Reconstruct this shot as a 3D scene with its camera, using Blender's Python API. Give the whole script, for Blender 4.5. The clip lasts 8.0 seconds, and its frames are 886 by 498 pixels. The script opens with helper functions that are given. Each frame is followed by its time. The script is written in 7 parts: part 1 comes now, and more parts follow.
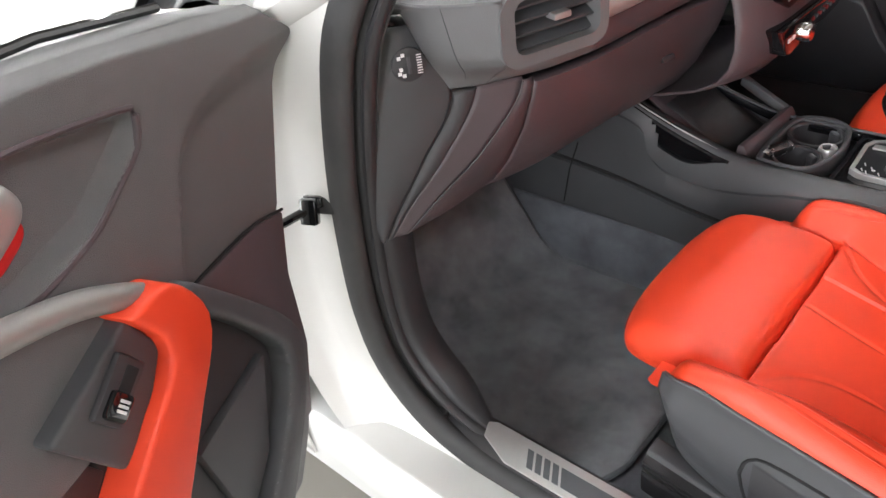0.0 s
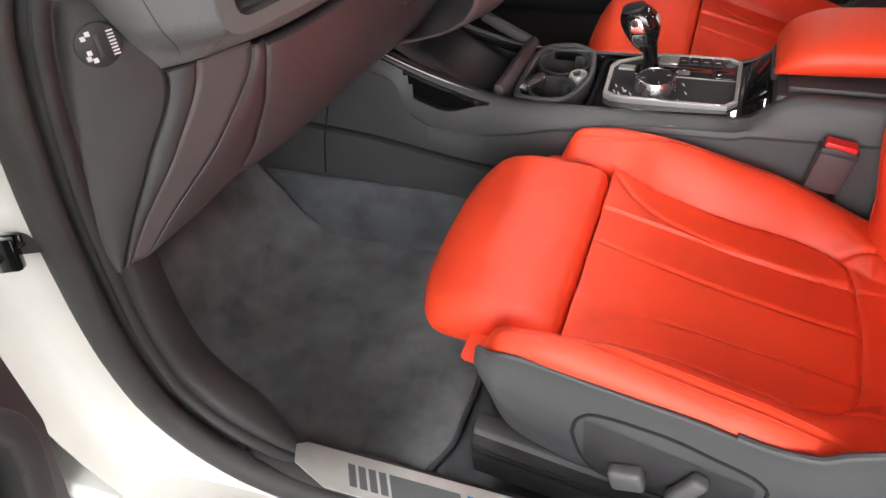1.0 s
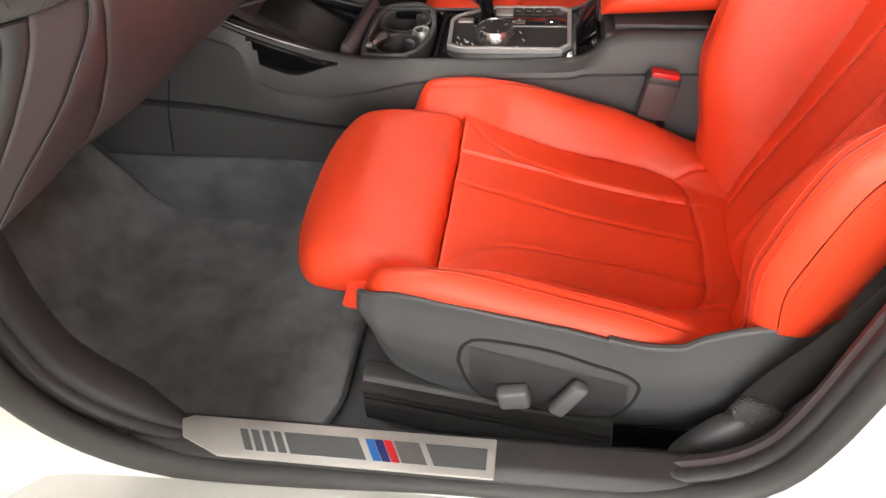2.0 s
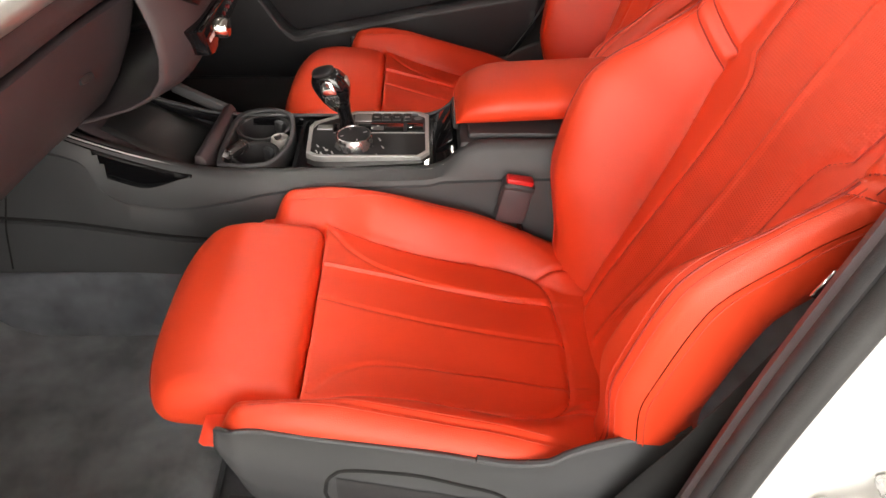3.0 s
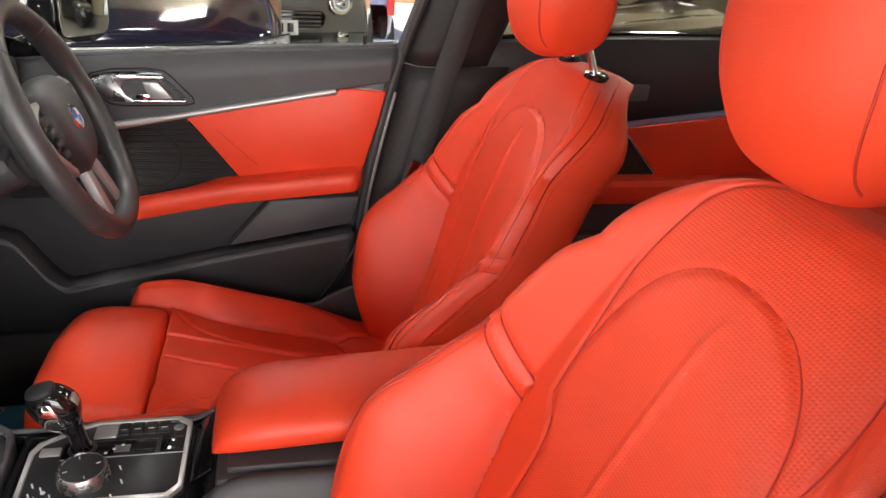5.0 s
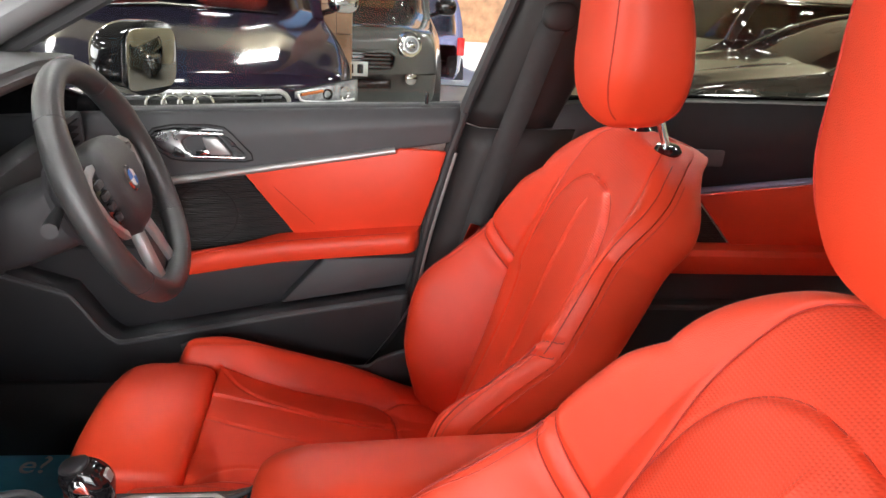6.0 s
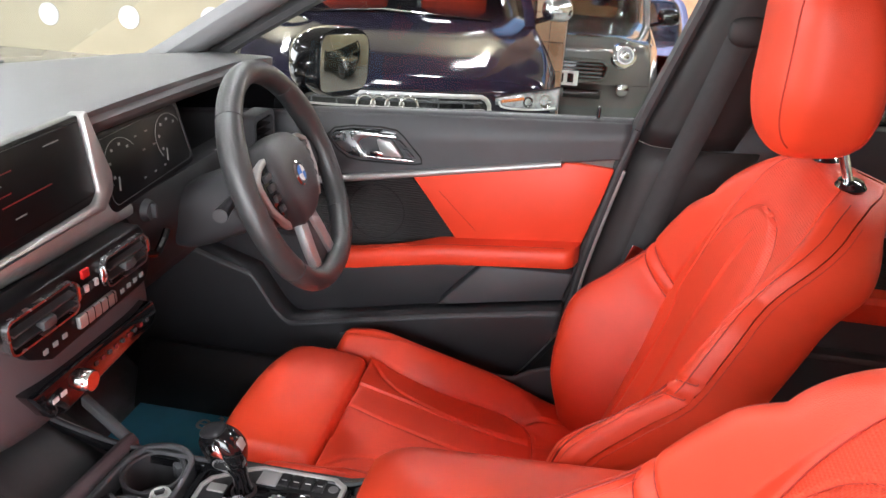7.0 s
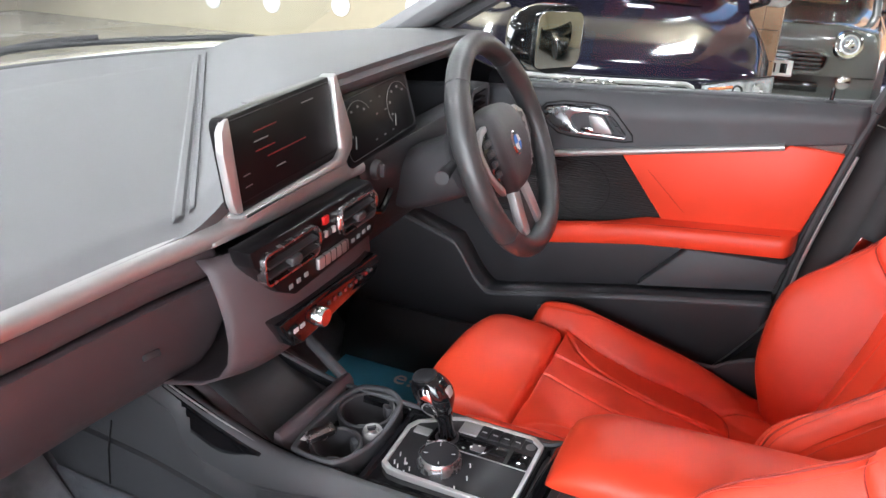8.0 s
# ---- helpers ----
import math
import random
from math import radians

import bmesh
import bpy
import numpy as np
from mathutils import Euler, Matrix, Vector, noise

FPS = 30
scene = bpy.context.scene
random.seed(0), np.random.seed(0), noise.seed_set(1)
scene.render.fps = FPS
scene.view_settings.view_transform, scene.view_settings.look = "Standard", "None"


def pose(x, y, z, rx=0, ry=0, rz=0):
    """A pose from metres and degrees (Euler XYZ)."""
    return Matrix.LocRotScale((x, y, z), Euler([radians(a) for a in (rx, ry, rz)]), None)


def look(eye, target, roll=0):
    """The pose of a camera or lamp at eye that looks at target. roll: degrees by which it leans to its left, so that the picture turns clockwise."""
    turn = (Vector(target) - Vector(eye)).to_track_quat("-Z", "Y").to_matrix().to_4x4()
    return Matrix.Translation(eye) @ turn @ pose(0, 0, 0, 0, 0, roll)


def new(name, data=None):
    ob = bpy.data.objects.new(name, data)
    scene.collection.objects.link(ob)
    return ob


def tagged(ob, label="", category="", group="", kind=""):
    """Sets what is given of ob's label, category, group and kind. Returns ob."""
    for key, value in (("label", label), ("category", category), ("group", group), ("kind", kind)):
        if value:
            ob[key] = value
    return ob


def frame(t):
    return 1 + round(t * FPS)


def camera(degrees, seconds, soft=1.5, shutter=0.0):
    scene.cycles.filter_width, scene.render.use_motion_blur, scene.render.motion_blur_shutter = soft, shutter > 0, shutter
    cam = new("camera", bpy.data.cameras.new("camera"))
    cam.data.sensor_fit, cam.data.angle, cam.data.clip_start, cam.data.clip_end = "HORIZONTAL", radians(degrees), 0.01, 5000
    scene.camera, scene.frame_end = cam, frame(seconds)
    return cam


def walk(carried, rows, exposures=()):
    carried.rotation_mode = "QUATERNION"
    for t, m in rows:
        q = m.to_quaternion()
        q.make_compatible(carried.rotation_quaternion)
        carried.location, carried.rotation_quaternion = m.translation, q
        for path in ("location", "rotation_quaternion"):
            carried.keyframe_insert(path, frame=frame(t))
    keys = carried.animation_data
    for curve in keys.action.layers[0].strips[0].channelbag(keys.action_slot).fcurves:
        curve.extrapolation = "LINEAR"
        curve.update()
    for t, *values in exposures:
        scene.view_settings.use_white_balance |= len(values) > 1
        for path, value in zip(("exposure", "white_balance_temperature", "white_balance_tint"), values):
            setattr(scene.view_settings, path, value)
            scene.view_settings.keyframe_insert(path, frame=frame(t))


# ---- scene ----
cam = camera(61.0, 8.0)
PATH = [
    (0, (-1.225, -0.16, 1.266), (-0.089, 1.01, 0.109), -8.3),
    (0.5, (-1.142, -0.106, 1.226), (0.155, 0.794, -0.002), -8.0),
    (1, (-1.12, -0.077, 1.21), (0.261, 0.548, -0.095), -6.8),
    (1.2, (-1.126, -0.071, 1.2), (0.277, 0.463, -0.122), -6.3),
    (2.3, (-1.183, -0.063, 1.179), (0.303, 0.083, -0.152), -1.8),
    (2.5, (-1.176, -0.061, 1.191), (0.337, 0.017, -0.114), -0.5),
    (3, (-1.123, -0.088, 1.225), (0.46, -0.149, 0.004), 1.2),
    (3.5, (-1.026, -0.147, 1.254), (0.616, -0.319, 0.125), 2.4),
    (4, (-0.954, -0.187, 1.278), (0.739, -0.477, 0.253), 3.5),
    (4.5, (-0.885, -0.229, 1.299), (0.847, -0.593, 0.368), 3.8),
    (4.7, (-0.862, -0.245, 1.306), (0.882, -0.625, 0.405), 3.7),
    (5.8, (-0.755, -0.268, 1.348), (1.048, -0.569, 0.536), 4.0),
    (6, (-0.749, -0.278, 1.35), (1.069, -0.498, 0.545), 3.8),
    (6.5, (-0.734, -0.338, 1.354), (1.096, -0.289, 0.548), 3.3),
    (7, (-0.732, -0.372, 1.36), (1.066, -0.054, 0.543), 2.8),
    (7.5, (-0.753, -0.354, 1.358), (0.976, 0.208, 0.525), 1.9),
    (8, (-0.788, -0.335, 1.337), (0.855, 0.422, 0.485), 0.8),
]
# the car leans a little to its open side
CAR = Matrix.Rotation(radians(-3.0), 4, "Y")
walk(cam, [(t, CAR @ look(eye, target, roll)) for t, eye, target, roll in PATH], [(0.0, 0.56, 6250, 10), (1.0, 0.69, 6500, 10), (2.5, 0.58, 7100, 10), (4.0, 0.50, 7000, 10), (4.5, 0.48, 6800, 10), (6.0, 0.66, 6350, 10), (7.0, 0.88, 6100, 10), (8.0, 0.97, 5900, 10)])

# ---- light ----
world = bpy.data.worlds.new("sky")
scene.world = world
world.use_nodes = True
_sky = world.node_tree.nodes.new("ShaderNodeTexSky")
_sky.sky_type, _sky.sun_disc, _sky.sun_elevation, _sky.sun_rotation = "NISHITA", False, radians(53), radians(333)
world.node_tree.links.new(_sky.outputs[0], world.node_tree.nodes["Background"].inputs[0])
world.node_tree.nodes["Background"].inputs[1].default_value = 0.15


def area_lamp(name, m, sx, sy, watts, colour):
    lamp = bpy.data.lights.new(name, "AREA")
    lamp.shape, lamp.size, lamp.size_y, lamp.energy, lamp.color = "RECTANGLE", sx, sy, watts, colour
    ob = new(name, lamp)
    ob.matrix_world = m
    return ob


# soft daylight from the open side, by a doorway assumed out of view
area_lamp("doorway_daylight", look((-5.7, 0.6, 1.7), (0, 0, 0.9)), 7.5, 3.0, 450, (1.0, 0.97, 0.94))
# added fill ahead of the windscreen; no window there is known
area_lamp("front_fill_light", look((0.5, 10.6, 1.9), (0, 0, 1.2)), 9.0, 2.6, 440, (1.0, 0.98, 0.95))

sun_data = bpy.data.lights.new("sun", "SUN")
sun_data.energy, sun_data.angle, sun_data.color = 5.0, radians(0.5), (1.0, 0.95, 0.88)
sun = new("sun", sun_data)
sun.matrix_world = look((-8, 16, 24), (0, 0, 0))

# ---- materials ----
def mat(name, colour, rough=0.5, metal=0.0, spec=0.5, grain=0.0, scale=200.0, vary=0.0, vscale=6.0, dark=None, emit=None, watt=0.0, coat=0.0, kind="noise", sheen=0.0):
    """Principled material: colour varied at a coarse scale, relief at a fine one (object space, metres)."""
    m = bpy.data.materials.new(name)
    m.use_nodes = True
    nt = m.node_tree
    b = nt.nodes["Principled BSDF"]
    b.inputs["Base Color"].default_value = (*colour, 1)
    b.inputs["Roughness"].default_value, b.inputs["Metallic"].default_value = rough, metal
    b.inputs["Specular IOR Level"].default_value = spec
    b.inputs["Coat Weight"].default_value, b.inputs["Coat Roughness"].default_value = coat, 0.06
    b.inputs["Sheen Weight"].default_value = sheen
    if emit:
        b.inputs["Emission Color"].default_value, b.inputs["Emission Strength"].default_value = (*emit, 1), watt
    tc = nt.nodes.new("ShaderNodeTexCoord")
    if vary:
        n = nt.nodes.new("ShaderNodeTexNoise")
        n.inputs["Scale"].default_value, n.inputs["Detail"].default_value, n.inputs["Roughness"].default_value = vscale, 5, 0.6
        r = nt.nodes.new("ShaderNodeValToRGB")
        lo = dark or tuple(c * (1 - vary) for c in colour)
        hi = tuple(min(1, c * (1 + vary)) for c in colour)
        r.color_ramp.elements[0].color, r.color_ramp.elements[1].color = (*lo, 1), (*hi, 1)
        r.color_ramp.elements[0].position, r.color_ramp.elements[1].position = 0.3, 0.72
        nt.links.new(tc.outputs["Object"], n.inputs["Vector"])
        nt.links.new(n.outputs["Fac"], r.inputs[0])
        nt.links.new(r.outputs[0], b.inputs["Base Color"])
        rr = nt.nodes.new("ShaderNodeMapRange")
        rr.inputs["To Min"].default_value, rr.inputs["To Max"].default_value = max(0.02, rough - 0.06), min(1, rough + 0.08)
        nt.links.new(n.outputs["Fac"], rr.inputs["Value"])
        nt.links.new(rr.outputs[0], b.inputs["Roughness"])
    if grain:
        g = nt.nodes.new("ShaderNodeTexVoronoi" if kind == "cells" else "ShaderNodeTexNoise")
        g.inputs["Scale"].default_value = scale
        if kind == "cells":
            g.feature = "F1"
        else:
            g.inputs["Detail"].default_value = 4
        bp = nt.nodes.new("ShaderNodeBump")
        bp.inputs["Strength"].default_value, bp.inputs["Distance"].default_value = grain, 0.002
        nt.links.new(tc.outputs["Object"], g.inputs["Vector"])
        nt.links.new(g.outputs[0], bp.inputs["Height"])
        nt.links.new(bp.outputs[0], b.inputs["Normal"])
    return m


def perforated(name, colour, rough, pitch, strength):
    """Leather with rows of fine pricked dots that follow the leaning backrest."""
    m = mat(name, colour, rough, vary=0.06, vscale=9)
    nt = m.node_tree
    b = nt.nodes["Principled BSDF"]
    tc = nt.nodes.new("ShaderNodeTexCoord")
    mp = nt.nodes.new("ShaderNodeMapping")
    mp.inputs["Rotation"].default_value = (radians(-25), 0, 0)
    nt.links.new(tc.outputs["Object"], mp.inputs["Vector"])
    mul = nt.nodes.new("ShaderNodeMath")
    mul.operation = "MULTIPLY"
    for k, axis in enumerate(("X", "Z")):
        w = nt.nodes.new("ShaderNodeTexWave")
        w.wave_type, w.bands_direction = "BANDS", axis
        w.inputs["Scale"].default_value, w.inputs["Distortion"].default_value = 0.314 / (pitch * (1 if k else 1.15)), 0.05
        nt.links.new(mp.outputs[0], w.inputs["Vector"])
        nt.links.new(w.outputs["Fac"], mul.inputs[k])
    # plain leather outside the pricked field
    sep, ab, fade = nt.nodes.new("ShaderNodeSeparateXYZ"), nt.nodes.new("ShaderNodeMath"), nt.nodes.new("ShaderNodeMapRange")
    ab.operation = "ABSOLUTE"
    fade.inputs["From Min"].default_value, fade.inputs["From Max"].default_value = 0.176, 0.182
    fade.inputs["To Min"].default_value, fade.inputs["To Max"].default_value = strength, 0.0
    nt.links.new(tc.outputs["Object"], sep.inputs[0])
    nt.links.new(sep.outputs["X"], ab.inputs[0])
    nt.links.new(ab.outputs[0], fade.inputs["Value"])
    bp = nt.nodes.new("ShaderNodeBump")
    bp.invert = True
    bp.inputs["Distance"].default_value = 0.002
    nt.links.new(fade.outputs[0], bp.inputs["Strength"])
    nt.links.new(mul.outputs[0], bp.inputs["Height"])
    nt.links.new(bp.outputs[0], b.inputs["Normal"])
    return m


RED = (0.80, 0.060, 0.019)
leather = mat("red_leather", RED, 0.44, grain=0.14, scale=800, kind="cells", vary=0.06, vscale=7, spec=0.52)
leather_rib = perforated("perforated_red_leather", RED, 0.48, 0.0036, 0.26)
# darker red: the creases' shade is put into the seam colour
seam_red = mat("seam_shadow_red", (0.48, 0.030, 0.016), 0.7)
thread = mat("red_thread", (0.60, 0.06, 0.035), 0.7)
piping_m = mat("dark_red_piping", (0.34, 0.022, 0.014), 0.6)
plastic = mat("soft_black_plastic", (0.036, 0.035, 0.038), 0.44, grain=0.22, scale=1400, vary=0.10, vscale=14)
plastic_mid = mat("grey_black_plastic", (0.064, 0.066, 0.071), 0.45, grain=0.25, scale=1200, vary=0.10, vscale=10)
dash_skin = mat("grained_dashboard_skin", (0.140, 0.141, 0.145), 0.50, grain=0.35, scale=1000, kind="cells", vary=0.08, vscale=12)
plum = mat("dark_trim_plastic", (0.084, 0.067, 0.073), 0.42, grain=0.2, scale=1300, vary=0.12, vscale=8)
gloss = mat("gloss_black", (0.006, 0.006, 0.007), 0.06, coat=0.6)
screen_m = mat("dark_screen_glass", (0.009, 0.008, 0.009), 0.30, spec=0.14)
pillar_m = mat("dark_brown_pillar_trim", (0.020, 0.017, 0.017), 0.5, grain=0.2, scale=1200, vary=0.12, vscale=9)
belt_grey = mat("grey_belt_webbing", (0.045, 0.045, 0.046), 0.75, grain=0.6, scale=900, vary=0.12, vscale=60)
gap_m = mat("shadow_gap_rubber", (0.012, 0.012, 0.013), 0.8)
switch_grey = mat("light_grey_switch_plastic", (0.11, 0.11, 0.115), 0.42, grain=0.15, scale=1200)
bar_grey = mat("satin_grey_trim", (0.30, 0.295, 0.285), 0.36, metal=0.3, vary=0.05, vscale=30)
satin = mat("satin_silver", (0.46, 0.456, 0.451), 0.36, metal=0.6, grain=0.05, scale=800, vary=0.05, vscale=30)
alu = mat("brushed_aluminium", (0.66, 0.66, 0.67), 0.26, metal=1.0, grain=0.06, scale=600, vary=0.06, vscale=40)
chrome = mat("chrome", (0.82, 0.82, 0.83), 0.08, metal=1.0)
carpet = mat("black_carpet", (0.125, 0.133, 0.150), 0.95, grain=1.0, scale=700, vary=0.45, vscale=9, sheen=0.25, spec=0.1)
mat_pile = mat("brushed_mat_pile", (0.255, 0.268, 0.290), 0.97, grain=1.0, scale=900, vary=0.40, vscale=11, sheen=0.35, spec=0.1)
rubber = mat("black_rubber_seal", (0.050, 0.050, 0.052), 0.55, grain=0.15, scale=500, vary=0.15, vscale=20)
white_paint = mat("white_car_paint", (0.80, 0.80, 0.78), 0.22, coat=0.7, vary=0.03, vscale=4)
webbing = mat("belt_webbing", (0.010, 0.010, 0.011), 0.75, grain=0.6, scale=900, vary=0.15, vscale=60)
wheel_hide = mat("black_wheel_leather", (0.040, 0.041, 0.042), 0.36, spec=0.8, grain=0.14, scale=1100, kind="cells", vary=0.15, vscale=14)
switch_red = mat("red_button", (0.65, 0.02, 0.02), 0.4)
panel_m = mat("dark_touch_panel", (0.020, 0.020, 0.022), 0.38, spec=0.3, grain=0.05, scale=900, vary=0.1, vscale=40)
ink_white = mat("white_legend_print", (0.75, 0.75, 0.75), 0.5)
ink_grey = mat("grey_legend_print", (0.14, 0.14, 0.145), 0.5)
lit_white = mat("lit_white_legend", (0.16, 0.16, 0.16), 0.5, emit=(1, 0.97, 0.92), watt=0.05)
lit_red = mat("lit_red_legend", (0.16, 0.015, 0.015), 0.5, emit=(1, 0.05, 0.04), watt=0.03)
blue_print = mat("blue_print", (0.02, 0.16, 0.55), 0.4)
navy_print = mat("navy_print", (0.02, 0.03, 0.16), 0.4)
red_print = mat("red_print", (0.62, 0.02, 0.03), 0.4)
paper_blue = mat("blue_paper_mat", (0.10, 0.46, 0.66), 0.7, vary=0.08, vscale=12)
pillar_grey = mat("grey_pillar_trim", (0.20, 0.20, 0.205), 0.7, grain=0.3, scale=900, vary=0.06, vscale=12)
headliner = mat("grey_headliner_fabric", (0.42, 0.41, 0.40), 0.9, grain=0.4, scale=700, vary=0.05, vscale=12)
tread_grey = mat("dark_plate_print", (0.10, 0.11, 0.12), 0.4)
mirror_m = mat("mirror_glass", (0.38, 0.38, 0.36), 0.02, metal=1.0)
plate_m = mat("satin_plate_metal", (0.50, 0.50, 0.49), 0.42, metal=0.35, grain=0.05, scale=500, vary=0.04, vscale=50)
# violet sheen put into the base colour; the strip gives no light
violet_satin = mat("violet_sheen_trim", (0.4, 0.4, 0.6), 0.3, metal=0.6)


def speaker_mat():
    m = mat("speaker_mesh", (0.016, 0.016, 0.017), 0.6)
    nt = m.node_tree
    tc = nt.nodes.new("ShaderNodeTexCoord")
    w = nt.nodes.new("ShaderNodeTexWave")
    w.bands_direction = "Z"
    w.inputs["Scale"].default_value = 0.314 / 0.005
    bp = nt.nodes.new("ShaderNodeBump")
    bp.inputs["Strength"].default_value, bp.inputs["Distance"].default_value = 0.8, 0.003
    nt.links.new(tc.outputs["Object"], w.inputs["Vector"])
    nt.links.new(w.outputs["Fac"], bp.inputs["Height"])
    nt.links.new(bp.outputs[0], nt.nodes["Principled BSDF"].inputs["Normal"])
    return m


speaker_m = speaker_mat()


def glass_mat(name, tint, rough=0.0):
    m = bpy.data.materials.new(name)
    m.use_nodes = True
    nt = m.node_tree
    nt.nodes.remove(nt.nodes["Principled BSDF"])
    tr, gl, mx, fr = (nt.nodes.new("ShaderNode" + k) for k in ("BsdfTransparent", "BsdfGlossy", "MixShader", "Fresnel"))
    tr.inputs[0].default_value = (*tint, 1)
    gl.inputs["Roughness"].default_value = rough
    fr.inputs["IOR"].default_value = 1.45
    nt.links.new(fr.outputs[0], mx.inputs[0])
    nt.links.new(tr.outputs[0], mx.inputs[1])
    nt.links.new(gl.outputs[0], mx.inputs[2])
    nt.links.new(mx.outputs[0], nt.nodes["Material Output"].inputs[0])
    return m


glass = glass_mat("clear_car_glass", (0.93, 0.95, 0.94))
tinted = glass_mat("tinted_car_glass", (0.74, 0.73, 0.66))


# ---- mesh helpers ----
def spl(keys, x):
    """Smooth curve through (x, value) keys."""
    xs = [k[0] for k in keys]
    if x <= xs[0]:
        return keys[0][1]
    if x >= xs[-1]:
        return keys[-1][1]
    i = max(j for j in range(len(xs) - 1) if xs[j] <= x)

    def slope(j):
        if j == 0 or j == len(xs) - 1:
            a, b = (0, 1) if j == 0 else (j - 1, j)
            return (keys[b][1] - keys[a][1]) / (xs[b] - xs[a])
        s0 = (keys[j][1] - keys[j - 1][1]) / (xs[j] - xs[j - 1])
        s1 = (keys[j + 1][1] - keys[j][1]) / (xs[j + 1] - xs[j])
        return 0 if s0 * s1 <= 0 else 2 * s0 * s1 / (s0 + s1)

    h = xs[i + 1] - xs[i]
    t = (x - xs[i]) / h
    a, b, m0, m1 = keys[i][1], keys[i + 1][1], slope(i) * h, slope(i + 1) * h
    return a * (2 * t**3 - 3 * t**2 + 1) + m0 * (t**3 - 2 * t**2 + t) + b * (3 * t**2 - 2 * t**3) + m1 * (t**3 - t**2)


def lin(keys, x):
    return float(np.interp(x, [k[0] for k in keys], [k[1] for k in keys]))


def sstep(a, b, x):
    t = min(1, max(0, (x - a) / (b - a)))
    return t * t * (3 - 2 * t)


def rows_mesh(rows, wrap=False, caps=False):
    """A skin over rows of points; wrap closes each row, caps closes the ends."""
    bm = bmesh.new()
    vs = [[bm.verts.new(p) for p in row] for row in rows]
    n = len(vs[0])
    for a, b in zip(vs, vs[1:]):
        for i in range(n if wrap else n - 1):
            j = (i + 1) % n
            bm.faces.new((a[i], a[j], b[j], b[i]))
    if caps:
        bm.faces.new(vs[0][::-1])
        bm.faces.new(vs[-1])
    bm.normal_update()
    return bm


def surf(f, nu, nv):
    return rows_mesh([[f(i / nu, j / nv) for i in range(nu + 1)] for j in range(nv + 1)])


def slab(x0, x1, y0, y1, z0, z1, bev=0.0, seg=2):
    bm = bmesh.new()
    bmesh.ops.create_cube(bm, size=1)
    for v in bm.verts:
        v.co = ((x0 + x1) / 2 + v.co.x * (x1 - x0), (y0 + y1) / 2 + v.co.y * (y1 - y0), (z0 + z1) / 2 + v.co.z * (z1 - z0))
    if bev:
        bmesh.ops.bevel(bm, geom=bm.edges[:], offset=bev, segments=seg, affect="EDGES", profile=0.5)
    return bm


def extr(poly, axis, a, b, bev=0.0, seg=2):
    """Polygon in the two other axes (x y, x z or y z), extruded along axis from a to b."""
    def place(p, h):
        return {"x": (h, p[0], p[1]), "y": (p[0], h, p[1]), "z": (p[0], p[1], h)}[axis]
    bm = bmesh.new()
    lo, hi = ([bm.verts.new(place(p, h)) for p in poly] for h in (a, b))
    n = len(poly)
    bm.faces.new(lo[::-1])
    bm.faces.new(hi)
    for i in range(n):
        bm.faces.new((lo[i], lo[(i + 1) % n], hi[(i + 1) % n], hi[i]))
    bmesh.ops.recalc_face_normals(bm, faces=bm.faces[:])
    if bev:
        bmesh.ops.bevel(bm, geom=bm.edges[:], offset=bev, segments=seg, affect="EDGES", profile=0.5)
    return bm


def tube(pts, r, n=8, closed=False, flat=1.0, up=(0, 0, 1)):
    """A tube along points; r a number or a function of 0..1; flat squashes it along the second frame axis."""
    pts = [Vector(p) for p in pts]
    m = len(pts)
    rows = []
    ref = Vector(up)
    for i, p in enumerate(pts):
        a = pts[(i - 1) % m] if closed or i else p
        b = pts[(i + 1) % m] if closed or i < m - 1 else p
        d = (b - a).normalized()
        s = d.cross(ref)
        s = s.normalized() if s.length > 1e-4 else d.orthogonal().normalized()
        u = s.cross(d)
        rr = r(i / (m - 1)) if callable(r) else r
        rows.append([p + rr * (math.cos(2 * math.pi * k / n) * s + flat * math.sin(2 * math.pi * k / n) * u) for k in range(n)])
    if closed:
        rows.append(rows[0])
    bm = rows_mesh(rows, wrap=True, caps=not closed)
    if closed:
        bmesh.ops.remove_doubles(bm, verts=bm.verts[:], dist=1e-6)
    bmesh.ops.recalc_face_normals(bm, faces=bm.faces[:])
    return bm


def lathe(prof, n=32):
    """Profile of (radius, height) turned about z."""
    rows = [[(r * math.cos(2 * math.pi * k / n), r * math.sin(2 * math.pi * k / n), h) for k in range(n)] for r, h in prof]
    bm = rows_mesh(rows, wrap=True, caps=True)
    bmesh.ops.recalc_face_normals(bm, faces=bm.faces[:])
    return bm


def ball(a, b, c, e=2.6, nu=40, nv=24, shape=None):
    """A superellipsoid of half sizes a b c; shape(x, y, z) may bend it."""
    def f(u, v):
        th, ph = 2 * math.pi * u, math.pi * (v - 0.5)
        def pw(w):
            return math.copysign(abs(w) ** (2 / e), w)
        p = (a * pw(math.cos(ph)) * pw(math.cos(th)), b * pw(math.cos(ph)) * pw(math.sin(th)), c * pw(math.sin(ph)))
        return shape(*p) if shape else p
    bm = surf(f, nu, nv)
    bmesh.ops.remove_doubles(bm, verts=bm.verts[:], dist=1e-5)
    bmesh.ops.recalc_face_normals(bm, faces=bm.faces[:])
    return bm


def moved(bm, m):
    bm.transform(m)
    return bm


def join(*bms):
    out = bmesh.new()
    for b in bms:
        me = bpy.data.meshes.new("tmp")
        b.to_mesh(me)
        out.from_mesh(me)
        bpy.data.meshes.remove(me)
        b.free()
    return out


